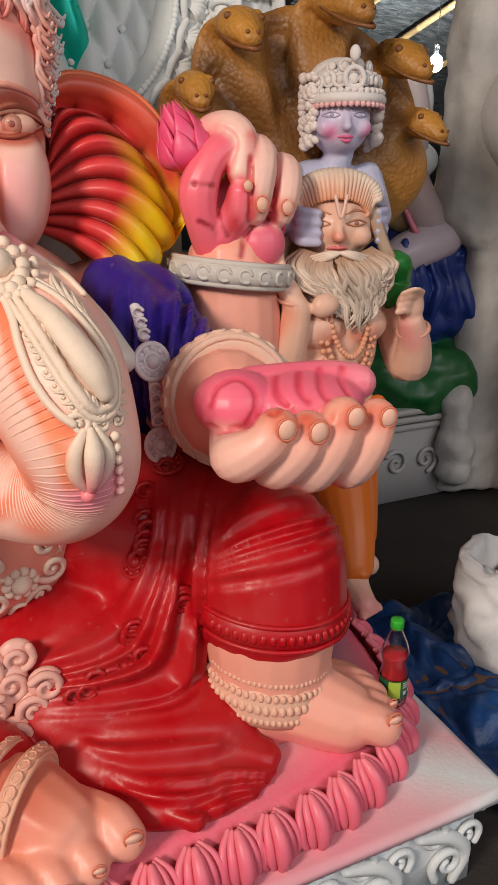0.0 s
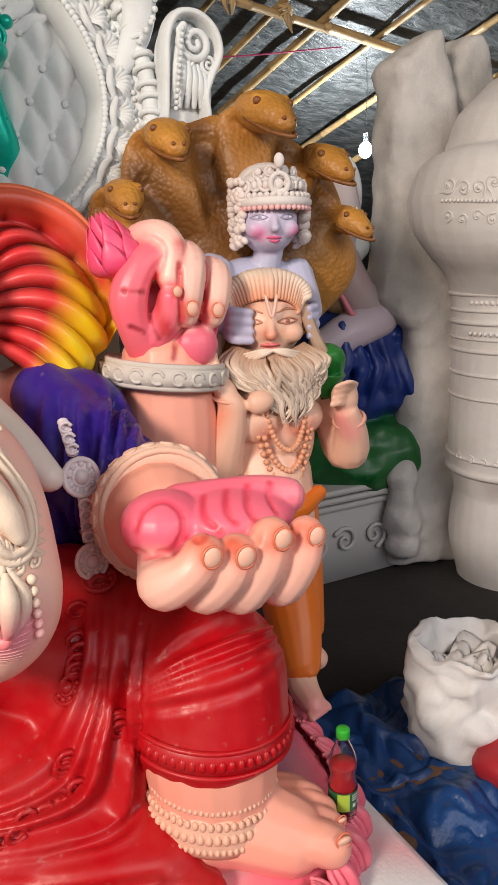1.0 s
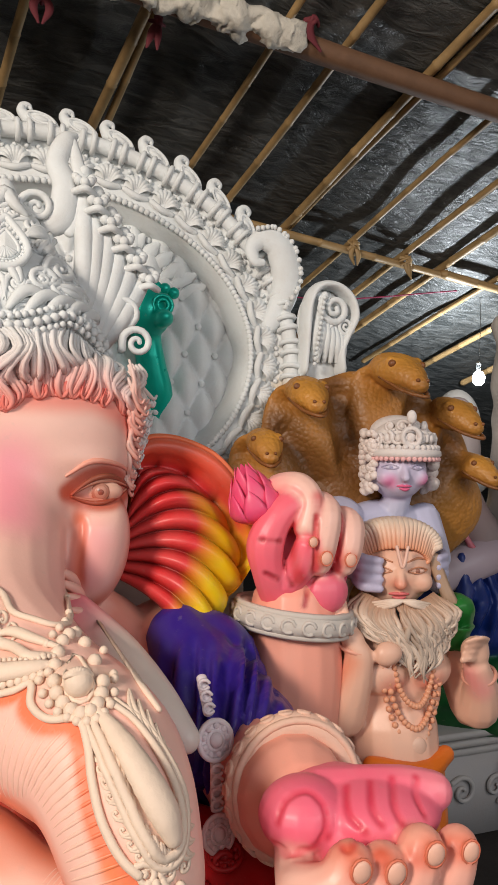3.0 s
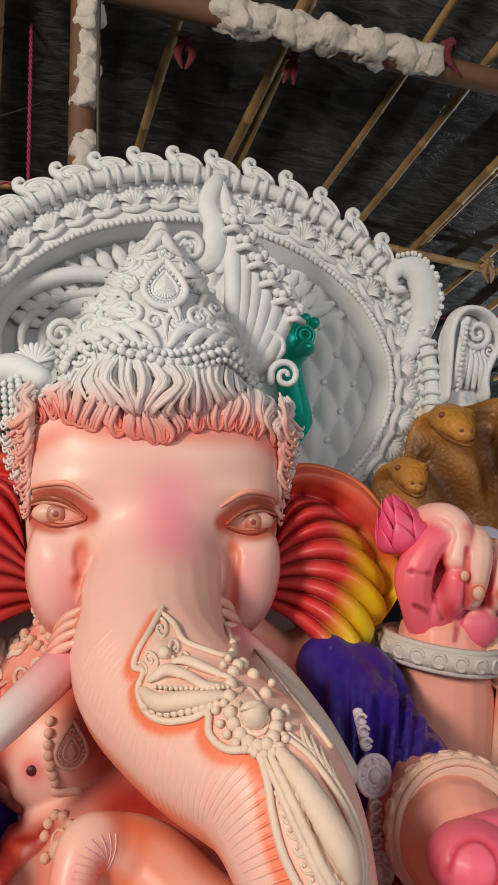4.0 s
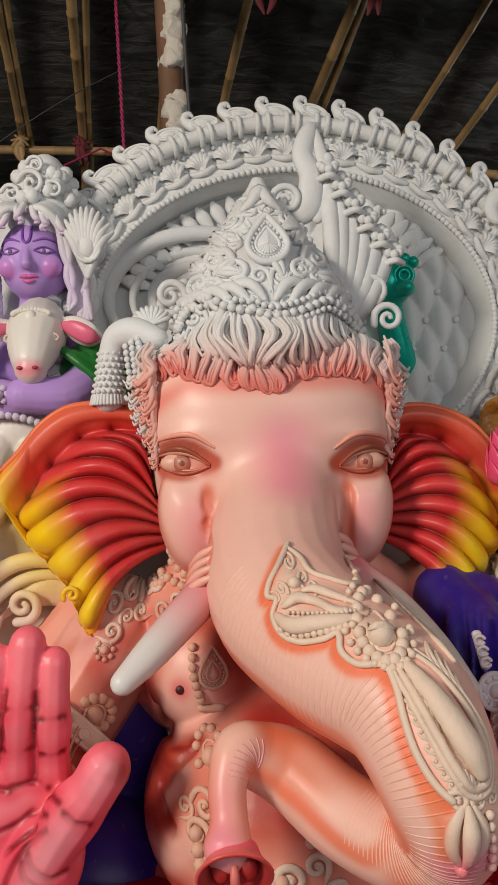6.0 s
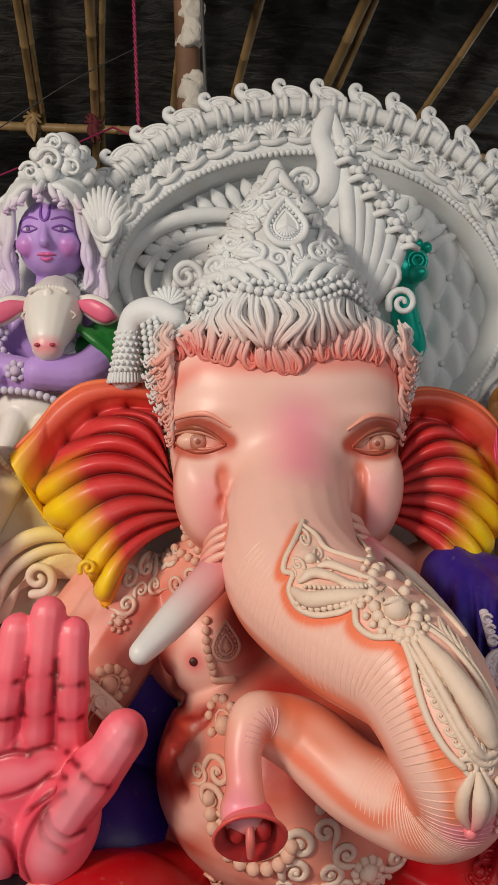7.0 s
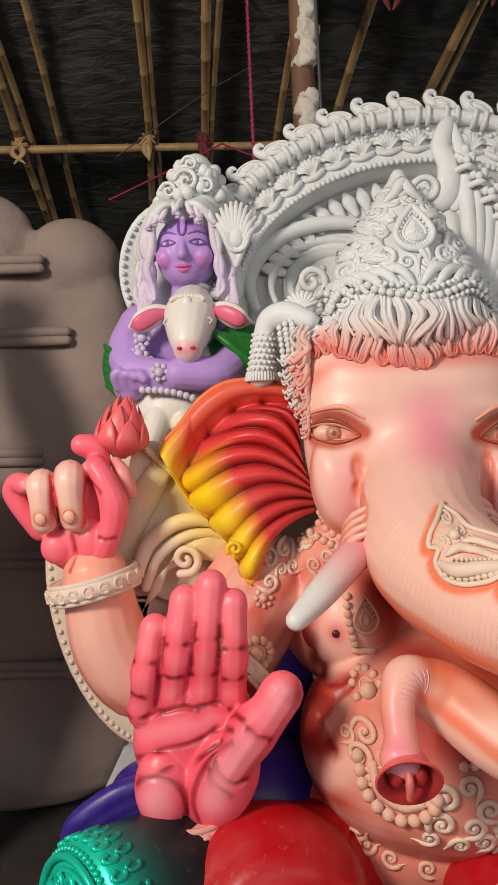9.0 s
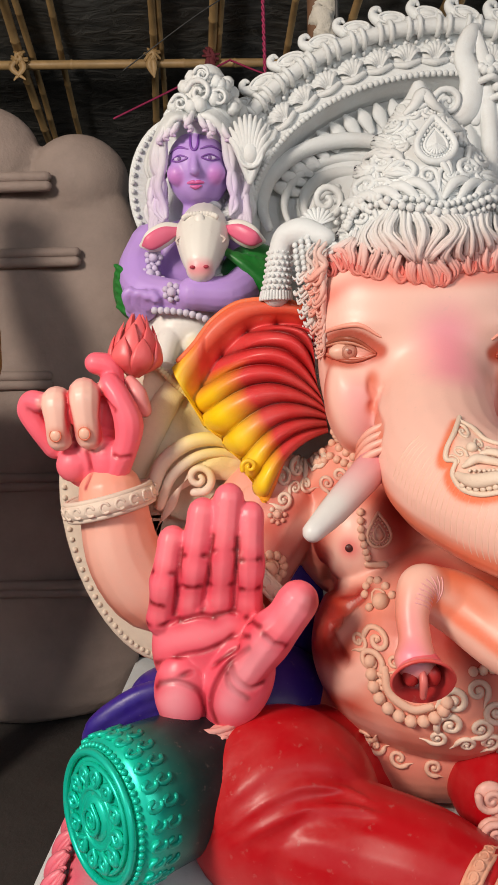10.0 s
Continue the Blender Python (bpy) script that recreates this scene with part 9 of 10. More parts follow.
for k in range(6):
    g_.tube([(-0.70 + 0.03 * k, 0.26, 1.80 - 0.01 * k, 0.012), (-0.60 + 0.02 * k, 0.24, 1.72 - 0.02 * k, 0.02), (-0.52 + 0.01 * k, 0.28, 1.60 - 0.01 * k, 0.015)], GREEN, n=7)
    g_.tube([(-1.10, 0.32, 1.76 - 0.03 * k, 0.010), (-1.05, 0.29, 1.73 - 0.03 * k, 0.014), (-0.99, 0.30, 1.72 - 0.03 * k, 0.010)], GREEN, n=7)
g_ = g_.melted(0.007, 2)
g_.m = [np.ones(len(g_.flat()[1]))]
flute.join(g_)
for c in ((-0.87, 0.17, 1.645), (-0.95, 0.29, 1.78), (-0.96, 0.27, 1.72), (-0.93, 0.26, 1.68)):
    for k in range(7):
        a = 2 * math.pi * k / 7
        flute.bead((c[0] + 0.025 * math.cos(a), c[1], c[2] + 0.025 * math.sin(a)), 0.012, (0.6, 0.52, 0.72))
    flute.bead((c[0], c[1] - 0.01, c[2]), 0.018, (0.6, 0.52, 0.72))
for k in range(12):
    f = k / 11
    flute.bead((-0.94 + 0.25 * f, 0.20, 1.585 - 0.07 * f + 0.02 * math.sin(f * 3.1)), 0.014, (0.6, 0.56, 0.66))
# calf
IVY = (0.76, 0.73, 0.68)
ca = Sculpt()
ca.tube([(-0.765, 0.34, 1.89, 0.088), (-0.765, 0.28, 1.845, 0.100), (-0.765, 0.225, 1.79, 0.084), (-0.765, 0.19, 1.745, 0.066), (-0.765, 0.18, 1.725, 0.055)], IVY, n=16)
for s in (-1, 1):
    ca.ball((-0.765 + s * 0.055, 0.24, 1.84), 0.035, IVY)
ca.ball((-0.85, 0.36, 1.52), (0.17, 0.13, 0.16), IVY)
ca.tube([(-0.90, 0.26, 1.48, 0.05), (-0.93, 0.2, 1.36, 0.045), (-0.98, 0.2, 1.26, 0.04), (-1.0, 0.2, 1.15, 0.045)], IVY, n=12)
ca.tube([(-0.80, 0.26, 1.46, 0.05), (-0.78, 0.2, 1.36, 0.04), (-0.84, 0.2, 1.28, 0.035)], IVY, n=12)
calf = ca.melted(0.0065, 3)
calf.spray([(-0.79, 0.13, 1.72), (-0.74, 0.13, 1.72)], 0.05, (0.82, 0.25, 0.3), 0.9)
calf.spray([(-0.8, 0.15, 1.45), (-0.75, 0.15, 1.38)], 0.12, YELLOW, 0.7)
for s in (-1, 1):
    calf.tube([(-0.765 + s * 0.07, 0.28, 1.875, 0.02), (-0.765 + s * 0.13, 0.26, 1.86, 0.042), (-0.765 + s * 0.185, 0.25, 1.83, 0.04), (-0.765 + s * 0.225, 0.26, 1.82, 0.008)], IVY, n=10, flat=0.4, face=(0, 1, 0.3))
    calf.tube([(-0.765 + s * 0.09, 0.255, 1.868, 0.014), (-0.765 + s * 0.135, 0.235, 1.852, 0.030), (-0.765 + s * 0.185, 0.225, 1.825, 0.028), (-0.765 + s * 0.215, 0.24, 1.818, 0.005)], (0.75, 0.14, 0.25), n=10, flat=0.35, face=(0, 1, 0.3))
    calf.tube([(-0.765 + s * 0.062 + 0.025 * math.cos(a), 0.205, 1.825 + 0.014 * math.sin(a), 0.005) for a in np.linspace(0, 6.28, 11)], (0.6, 0.5, 0.46), n=6, seg=1)
    calf.ball((-0.765 + s * 0.062, 0.208, 1.825), (0.018, 0.008, 0.010), (0.62, 0.58, 0.55))
    calf.ball((-0.765 + s * 0.024, 0.128, 1.725), (0.010, 0.006, 0.006), (0.4, 0.03, 0.06))
for a in np.linspace(0.3, 2.84, 14):
    calf.bead((-0.765 + 0.06 * math.cos(a), 0.215, 1.90 + 0.018 * math.sin(a)), 0.010, IVY)
calf.ball((-0.765, 0.20, 1.89), (0.02, 0.012, 0.026), IVY)
flute.join(calf)
flute.recede((-0.38, -2.3, 1.5), 1.065)
tagged(flute.object("violet_figure_statue"), "violet-skinned figure with white hair holding a white calf", "statue")

# ---- bottle with red paint ----
mat, nt, bsdf = material("clear_bottle_plastic")
bsdf.inputs["Transmission Weight"].default_value = 1.0
bsdf.inputs["Roughness"].default_value = 0.06
bsdf.inputs["IOR"].default_value = 1.3
bsdf.inputs["Base Color"].default_value = (0.93, 0.90, 0.90, 1)
PET = mat
RED_PAINT = plain("red_liquid_paint", (0.55, 0.02, 0.03), 0.25, bump=0.02, vary=0.1)
DARK_PAINT = plain("settled_dark_paint", (0.05, 0.004, 0.006), 0.3, bump=0.02, vary=0.1)
CAP_GREEN = plain("green_cap_plastic", (0.03, 0.42, 0.03), 0.35, bump=0.05, vary=0.1)
LABEL = plain("dark_green_label", (0.015, 0.10, 0.04), 0.4, bump=0.03, vary=0.2)
LABEL2 = plain("lime_label_panel", (0.40, 0.55, 0.06), 0.4, bump=0.03, vary=0.2)
LABEL3 = plain("pale_label_print", (0.6, 0.62, 0.58), 0.5, bump=0.03, vary=0.1)
bottle = thing("plastic_bottle", "clear plastic bottle half full of red paint, green cap", "bottle", S @ pose(0.958, -0.83, 0.0))


def turned(sc, prof, n=24, a0=0.0, a1=2 * math.pi):
    full = abs(a1 - a0 - 2 * math.pi) < 1e-6
    an = np.linspace(a0, a1, n, endpoint=not full)
    sc.grid(np.array([[(r * math.cos(a), r * math.sin(a), z) for a in an] for r, z in prof]), WHITE, 0, wrap=full)


for name, mat, prof in (("body", PET, ((0.001, 0.002), (0.026, 0.0), (0.031, 0.006), (0.032, 0.02), (0.0315, 0.085), (0.028, 0.10), (0.0275, 0.115), (0.031, 0.13), (0.031, 0.145), (0.026, 0.165), (0.016, 0.19), (0.0125, 0.2), (0.0125, 0.212), (0.010, 0.213), (0.0105, 0.20), (0.014, 0.19), (0.024, 0.165), (0.029, 0.145), (0.029, 0.13), (0.0255, 0.115), (0.026, 0.10), (0.0295, 0.085), (0.030, 0.02), (0.028, 0.008), (0.001, 0.006))),
                        ("paint", RED_PAINT, ((0.001, 0.045), (0.0285, 0.045), (0.0285, 0.085), (0.025, 0.10), (0.0245, 0.115), (0.028, 0.13), (0.028, 0.138), (0.001, 0.14))),
                        ("settled_paint", DARK_PAINT, ((0.001, 0.0075), (0.027, 0.009), (0.0285, 0.02), (0.0285, 0.0445), (0.001, 0.0445))),
                        ("cap", CAP_GREEN, ((0.001, 0.228), (0.013, 0.228), (0.0145, 0.226), (0.015, 0.222), (0.015, 0.206), (0.0135, 0.205)))):
    sc = Sculpt()
    turned(sc, prof)
    ob = sc.object(name, bottle, mats=[mat])
sc = Sculpt()
turned(sc, ((0.0324, 0.030), (0.0326, 0.031), (0.0326, 0.078), (0.0324, 0.079)), 28)
lab = sc.object("label", bottle, "dark green paper label", mats=[LABEL])
sc = Sculpt()
turned(sc, ((0.0332, 0.032), (0.0332, 0.077)), 10, math.radians(215), math.radians(262))
sc.object("label_panel", lab, mats=[LABEL2])
for k, (w0, a0, a1) in enumerate(((0.070, 272, 318), (0.064, 272, 310), (0.058, 272, 316), (0.040, 275, 290), (0.042, 298, 322))):
    sc = Sculpt()
    turned(sc, ((0.0333, w0), (0.0333, w0 + (0.003 if k < 3 else 0.010))), 8, math.radians(a0), math.radians(a1))
    sc.object("print_bar", lab, mats=[LABEL3])
bottle.scale = (1.12, 1.12, 1.06)

# ---- background, right ----
def crumpled(sc, amount, scale, seed=0.0):
    v, q, c, m = sc.flat()
    sc.v = [np.array([Vector(p) + noise.noise_vector(Vector(p) * scale + Vector((seed, 0, 0))) * amount for p in v])]
    return sc


sk = Sculpt()
prof = ((0.02, 0.0), (0.16, 0.0), (0.21, 0.05), (0.225, 0.15), (0.215, 0.26), (0.20, 0.36), (0.19, 0.42), (0.205, 0.455), (0.195, 0.47), (0.165, 0.44), (0.16, 0.36), (0.15, 0.25), (0.02, 0.22))
sk.grid(np.array([[(r * math.cos(a) * (1.1 + 0.1 * math.sin(3 * a)), r * math.sin(a), z) for a in np.linspace(0, 6.2832, 64, endpoint=False)] for r, z in np.array([[np.interp(t_, np.arange(len(prof)), [p[k] for p in prof]) for k in (0, 1)] for t_ in np.linspace(0, len(prof) - 1, 60)])]), WHITE, 0)
crumpled(crumpled(crumpled(sk, 0.07, 4.5), 0.04, 10.0, 5.0), 0.012, 26.0, 2.0)
sack = sk.object("plastic_sack", mats=[SACK_MAT], move=S @ pose(1.80, -0.38, FLOOR + 0.03) @ Matrix.Scale(0.88, 4))
tagged(sack, "open crumpled white woven plastic sack on a blue sheet", "sack")
sk = Sculpt()
for k in range(14):
    r2 = random.Random(k)
    sk.tube([(r2.uniform(-0.13, 0.13), r2.uniform(-0.12, 0.12), 0.30, 0.02), (r2.uniform(-0.15, 0.15), r2.uniform(-0.12, 0.12), 0.37 + 0.03 * r2.random(), 0.035), (r2.uniform(-0.13, 0.13), r2.uniform(-0.12, 0.12), 0.33, 0.02)], WHITE, n=7, flat=0.4)
rags = sk.object("rags", mats=[SACK_MAT], move=S @ pose(1.80, -0.38, FLOOR + 0.03) @ Matrix.Scale(0.88, 4))
tagged(rags, "heap of pale plaster-stained rags inside the sack", "rags", kind="stuff")


def blue_at(a, b):
    u, v = 1.28 + 0.75 * a, -0.95 + 0.95 * b
    e = min(a, 1 - a, b, 1 - b)
    return (u + 0.05 * wobble(a * 6, b * 6, 1.0, 2.0), v + 0.05 * wobble(a * 6, b * 6, 1.0, 7.0), FLOOR + 0.05 + 0.10 * max(0, wobble(a, b, 5.0, 1.0)) + 0.05 * abs(wobble(a, b, 11.0, 4.0)) - 0.03 * (e < 0.03))


tagged(sheet("plastic_sheet", blue_at, 70, 80, BLUE_SHEET, 0.003), "crumpled deep blue plastic sheet lying on the floor", "sheet")
rc = Sculpt()
rc.ball((1.80, -0.66, -0.30), (0.16, 0.13, 0.10), RED)
rc.ball((1.92, -0.62, -0.28), (0.14, 0.13, 0.11), RED)
crumpled(rc, 0.03, 8.0)
tagged(rc.object("cloth_bundle", mats=[RED_CLOTH]), "bundle of red cloth lying on the blue sheet", "cloth")
for k in range(4):
    pl = box("floor_plank", (1.22 + 0.01 * k, -1.0 + 0.09 * k + 0.3, FLOOR + 0.02), (2.6, -0.94 + 0.09 * k + 0.3, FLOOR + 0.06), WOOD, bevel=0.006)
    tagged(pl, "dark weathered plank lying on the floor", "plank", "planks on the floor")

# unfinished clay figure: a tall upright mass with a split top
cs = Sculpt()


def block(sc, levels, mid, deep, square=0.45, n=48):
    """An upright mass from level sections: height, near edge, far edge."""
    rows = []
    for i, (w, u0, u1) in enumerate(levels):
        tight = 0.01 if i in (0, len(levels) - 1) else 1.0
        cu, hu = (u0 + u1) / 2, (u1 - u0) / 2 * tight
        rows.append([(cu + hu * math.copysign(abs(math.cos(a)) ** square, math.cos(a)), mid + deep * tight * math.copysign(abs(math.sin(a)) ** square, math.sin(a)), w) for a in np.linspace(0, 2 * np.pi, n, endpoint=False)])
    sc.grid(np.array(rows), SKIN)


block(cs, ((FLOOR, 2.55, 3.1), (FLOOR + 0.002, 2.55, 3.2), (-0.14, 2.60, 3.15), (0.2, 2.63, 3.15), (0.66, 2.70, 3.1), (0.95, 2.67, 3.1), (1.02, 2.54, 3.08), (1.13, 2.46, 3.05), (1.38, 2.48, 3.0), (1.77, 2.50, 2.96), (2.12, 2.52, 2.92), (2.22, 2.48, 2.88), (2.26, 2.50, 2.86), (2.33, 2.60, 2.82), (2.38, 2.70, 2.78), (2.39, 2.71, 2.77)), 1.04, 0.15, 0.6)
block(cs, ((FLOOR, 2.9, 3.3), (FLOOR + 0.002, 2.8, 3.4), (1.0, 2.88, 3.4), (2.0, 2.86, 3.3), (2.25, 2.92, 3.25), (2.38, 2.98, 3.2), (2.43, 3.03, 3.15), (2.431, 3.05, 3.1)), 1.14, 0.16, 0.7)
for w, r in ((0.14, 0.10), (0.02, 0.075), (-0.10, 0.11), (-0.26, 0.09)):
    cs.ball((2.585, 0.92, w), (r, 0.10, r * 1.1))
cs = cs.melted(0.02, 3)
crumpled(crumpled(cs, 0.03, 3.0), 0.012, 11.0)
tagged(cs.object("unfinished_clay_statue", mats=[CLAY] * 4), "tall unfinished grey clay figure with rough hand-smoothed surface", "statue")

# white standing figure
ws = Sculpt()
OFF = (0.74, 0.70, 0.68)
ws.tube([(2.96, 0.62, FLOOR, 0.27), (2.96, 0.60, -0.22, 0.33), (2.96, 0.60, 0.0, 0.325), (2.96, 0.60, 0.24, 0.28), (2.96, 0.6, 0.30, 0.27)], OFF, n=28)
ws.tube([(2.96, 0.60, 0.20, 0.34), (2.96, 0.60, 0.34, 0.355), (2.96, 0.60, 0.76, 0.355), (2.96, 0.60, 1.10, 0.36)], OFF, n=32)
ws.tube([(2.96, 0.60, 1.05, 0.36), (2.95, 0.60, 1.18, 0.37), (2.93, 0.58, 1.33, 0.45), (2.90, 0.56, 1.50, 0.565), (2.90, 0.56, 1.60, 0.585), (2.90, 0.56, 1.68, 0.55), (2.91, 0.56, 1.75, 0.43)], OFF, n=36)
ws.tube([(2.92, 0.56, 1.72, 0.42), (2.92, 0.56, 1.84, 0.41), (2.94, 0.56, 1.92, 0.36), (2.95, 0.56, 2.02, 0.29), (2.97, 0.56, 2.18, 0.18), (2.98, 0.56, 2.34, 0.08)], OFF, n=32)
white = ws.melted(0.012, 4)
white.m = [np.full(len(white.flat()[1]), 2)]
for w, r, th in ((0.22, 0.348, 0.020), (0.30, 0.357, 0.009), (0.62, 0.357, 0.008), (0.74, 0.357, 0.008), (0.86, 0.357, 0.010), (0.92, 0.358, 0.007), (1.0, 0.36, 0.012), (1.06, 0.362, 0.009), (1.14, 0.37, 0.012)):
    white.tube([(2.96 + r * math.cos(a), 0.60 + r * math.sin(a), w, th) for a in np.linspace(0, 6.2832, 49)], OFF, n=8, seg=1, mat=2, ends=False)
for w, r, th in ((1.77, 0.43, 0.022), (1.85, 0.41, 0.018), (1.93, 0.355, 0.016), (2.01, 0.30, 0.014)):
    white.tube([(2.93 + r * math.cos(a), 0.56 + r * math.sin(a), w, th) for a in np.linspace(0, 6.2832, 49)], OFF, n=8, seg=1, mat=2, ends=False)
wk = Skin(white, (0.62, 0.78, 0.05))
wk.start = -1.2
for k in range(12):
    u = 1.93 + 0.075 * k
    wk.scroll(white, u, 1.60 - 0.02 * math.sin(k * 1.1), 0.036, 0.7 * k, 1 if k % 2 else -1, 1.3, 0.16, OFF, tail=1.0)
    wk.scroll(white, u, 1.47 - 0.015 * (k % 2), 0.026, 0.9 * k, -1, 1.2, 0.16, OFF, tail=0.8)
    wk.scroll(white, u + 0.15, 0.27, 0.020, 0.7 * k, 1, 1.2, 0.2, OFF)
wk.beads(white, [(1.90, 1.535), (2.2, 1.53), (2.7, 1.535)], 0.009, 0.02, OFF)
for k in range(40):
    for w in (0.95, 1.10):
        white.bead((2.96 + 0.366 * math.cos(math.pi + 0.08 * k), 0.60 + 0.366 * math.sin(math.pi + 0.08 * k), w), 0.011, OFF)
white.spray([(2.74, 0.32, 0.86)], 0.10, (0.75, 0.35, 0.5), 0.6)
white.spray([(2.78, 0.30, 0.62)], 0.05, YELLOW, 0.9)
# brownish shadow under the skirt's hem, sprayed into the white
white.spray([(2.66, 0.45, 0.16), (2.8, 0.32, 0.16), (3.0, 0.28, 0.16)], 0.10, (0.45, 0.36, 0.35), 0.6)
tagged(white.object("white_standing_statue", move=S @ pose(0.13, 0, 0)), "tall unpainted white plaster figure with carved headdress and skirt", "statue")

# seated figure in blue and green on a pale plinth, farther back
bgf = Sculpt()
bgf.ball((2.32, 0.98, 0.78), (0.36, 0.25, 0.40), (0.005, 0.026, 0.18))
bgf.ball((2.26, 0.92, 0.32), (0.42, 0.28, 0.24), (0.005, 0.10, 0.02))
for k in range(5):
    bgf.tube([(2.02 + 0.10 * k, 0.76, 1.02 - 0.02 * k, 0.02), (2.06 + 0.09 * k, 0.735, 0.84 - 0.03 * k, 0.04), (2.0 + 0.12 * k, 0.76, 0.62, 0.02)], (0.005, 0.026, 0.18), n=7)
bgf = crumpled(crumpled(bgf.melted(0.012, 2), 0.06, 4.0), 0.02, 11.0)
bgf.m = [np.ones(len(bgf.flat()[1]))]
bgf.ball((2.14, 0.90, 1.22), (0.13, 0.13, 0.16), (0.72, 0.50, 0.25))
bgf.ball((2.14, 0.92, 1.38), (0.16, 0.15, 0.10), WHITE, mat=2)
bgf.ball((2.16, 0.95, 1.62), (0.12, 0.12, 0.2), WHITE, mat=2)
bgf.tube([(2.10, 0.86, 1.70, 0.075), (2.14, 0.86, 1.52, 0.08), (2.10, 0.84, 1.36, 0.085), (2.16, 0.82, 1.18, 0.10), (2.30, 0.84, 1.06, 0.10)], [(0.48, 0.40, 0.41), (0.43, 0.37, 0.37), (0.44, 0.31, 0.31), (0.40, 0.36, 0.36)], n=14)
bgf.tube([(1.98, 0.80, 0.92, 0.08), (2.10, 0.78, 0.98, 0.095), (2.30, 0.80, 1.04, 0.10)], (0.52, 0.42, 0.48), n=14)
bgf.tube([(2.06, 0.77, 1.16, 0.012), (2.11, 0.74, 1.06, 0.016), (2.22, 0.74, 0.99, 0.012)], (0.62, 0.16, 0.22), n=8)
bgf.recede((0.0, -2.08, 1.3), 1.10)
tagged(bgf.object("blue_robed_statue"), "seated painted figure in blue and green cloth on a plinth", "statue")
pth = thing("plinth", "pale grey plaster plinth with moulded rim and carved scrolls", "plinth")
sc = Sculpt()
slab(sc, (1.84, 1.00, FLOOR), (2.62, 1.6, 0.03), (0.44, 0.42, 0.41), 2)
sc.object("body", pth)
for w, o in ((0.05, 0.04), (0.10, 0.055), (0.0, 0.02)):
    sc = Sculpt()
    slab(sc, (1.84 - o, 1.00 - o, w), (2.62 + o, 1.6, w + 0.035), (0.46, 0.44, 0.42), 2, 0.012)
    sc.object("moulding", pth)
for k in range(3):
    sc = Sculpt()
    sc.tube([(2.05 + 0.2 * k + x, 0.985, -0.18 + z, th) for x, z, th in volute(1.3, 0.08, 1 if k % 2 else -1, 0.16, 0.6)], (0.50, 0.48, 0.46), n=7, seg=2, mat=2)
    sc.object("scroll", pth)

# ---- background, left: back of a big clay figure, and a robed arm ----
cb = Sculpt()
cb.tube([(-2.0, 1.3, FLOOR, 0.66), (-2.0, 1.3, FLOOR + 0.55, 0.72), (-2.0, 1.3, 0.8, 0.76), (-2.0, 1.3, 1.6, 0.76), (-2.0, 1.3, 2.0, 0.72), (-2.0, 1.3, 2.1, 0.6)], n=30, seg=6, flat=0.22, face=(0, 1, 0))
cb.ball((-1.50, 1.3, 2.28), (0.24, 0.15, 0.24))
cb.ball((-2.05, 1.3, 2.40), (0.36, 0.15, 0.28))
cb.ball((-2.6, 1.3, 2.2), (0.35, 0.15, 0.3))
cb.ball((-1.45, 1.3, 1.5), (0.30, 0.15, 0.75), square=0.7)
cb.tube([(-1.35, 1.25, 0.9, 0.2), (-1.25, 1.2, 0.5, 0.25), (-1.3, 1.2, 0.1, 0.25)], n=16, flat=0.5, face=(0, 1, 0))
cb = cb.melted(0.02, 3)
crumpled(cb, 0.03, 2.5)
for w, u1 in ((2.26, -1.62), (1.90, -1.50), (1.30, -1.68), (0.78, -1.66), (0.18, -1.3)):
    for dw in (-0.022, 0.022):
        cb.tube([(-2.7, 1.14, w + dw, 0.03), (-2.2, 1.12, w + dw + 0.004, 0.03), (u1, 1.13, w + dw, 0.026)], n=8)
cb.recede((-0.45, -2.1, 1.45), 0.90)
low = cb.v[0][:, 2].min()
foot = cb.v[0][:, 2] < 0.6
cb.v[0][foot, 2] = 0.6 - (0.6 - cb.v[0][foot, 2]) * (0.6 - FLOOR) / (0.6 - low)
tagged(cb.object("clay_backrest", mats=[BROWN_CLAY] * 4), "lobed back of a large unfinished brown clay statue with raised ribs", "statue")
ls = Sculpt()
PL = (0.62, 0.46, 0.58)
ls.tube([(-1.78, 0.35, 2.0, 0.10), (-1.72, 0.32, 1.82, 0.13), (-1.68, 0.3, 1.68, 0.13), (-1.65, 0.3, 1.5, 0.115)], PL, n=16)
ls.tube([(-1.64, 0.3, 1.54, 0.125), (-1.645, 0.3, 1.40, 0.125)], (0.32, 0.16, 0.03), n=16)
ls.tube([(-1.66, 0.3, 1.42, 0.11), (-1.70, 0.28, 1.27, 0.12), (-1.80, 0.26, 1.2, 0.10)], (0.50, 0.34, 0.62), n=16)
ls.tube([(-1.85, 0.35, 1.25, 0.16), (-1.86, 0.35, 1.12, 0.18)], (0.22, 0.09, 0.03), n=16)
ls.tube([(-1.86, 0.35, 1.12, 0.20), (-1.84, 0.33, 0.9, 0.24), (-1.88, 0.33, 0.5, 0.22), (-1.92, 0.33, 0.3, 0.18)], (0.60, 0.01, 0.13), n=20)
ls.tube([(-1.94, 0.33, 0.34, 0.12), (-1.94, 0.33, 0.0, 0.11), (-1.94, 0.3, FLOOR, 0.13)], SKIN, n=14)
ls.ball((-1.80, 0.32, 2.15), (0.10, 0.1, 0.1), (0.70, 0.6, 0.62))
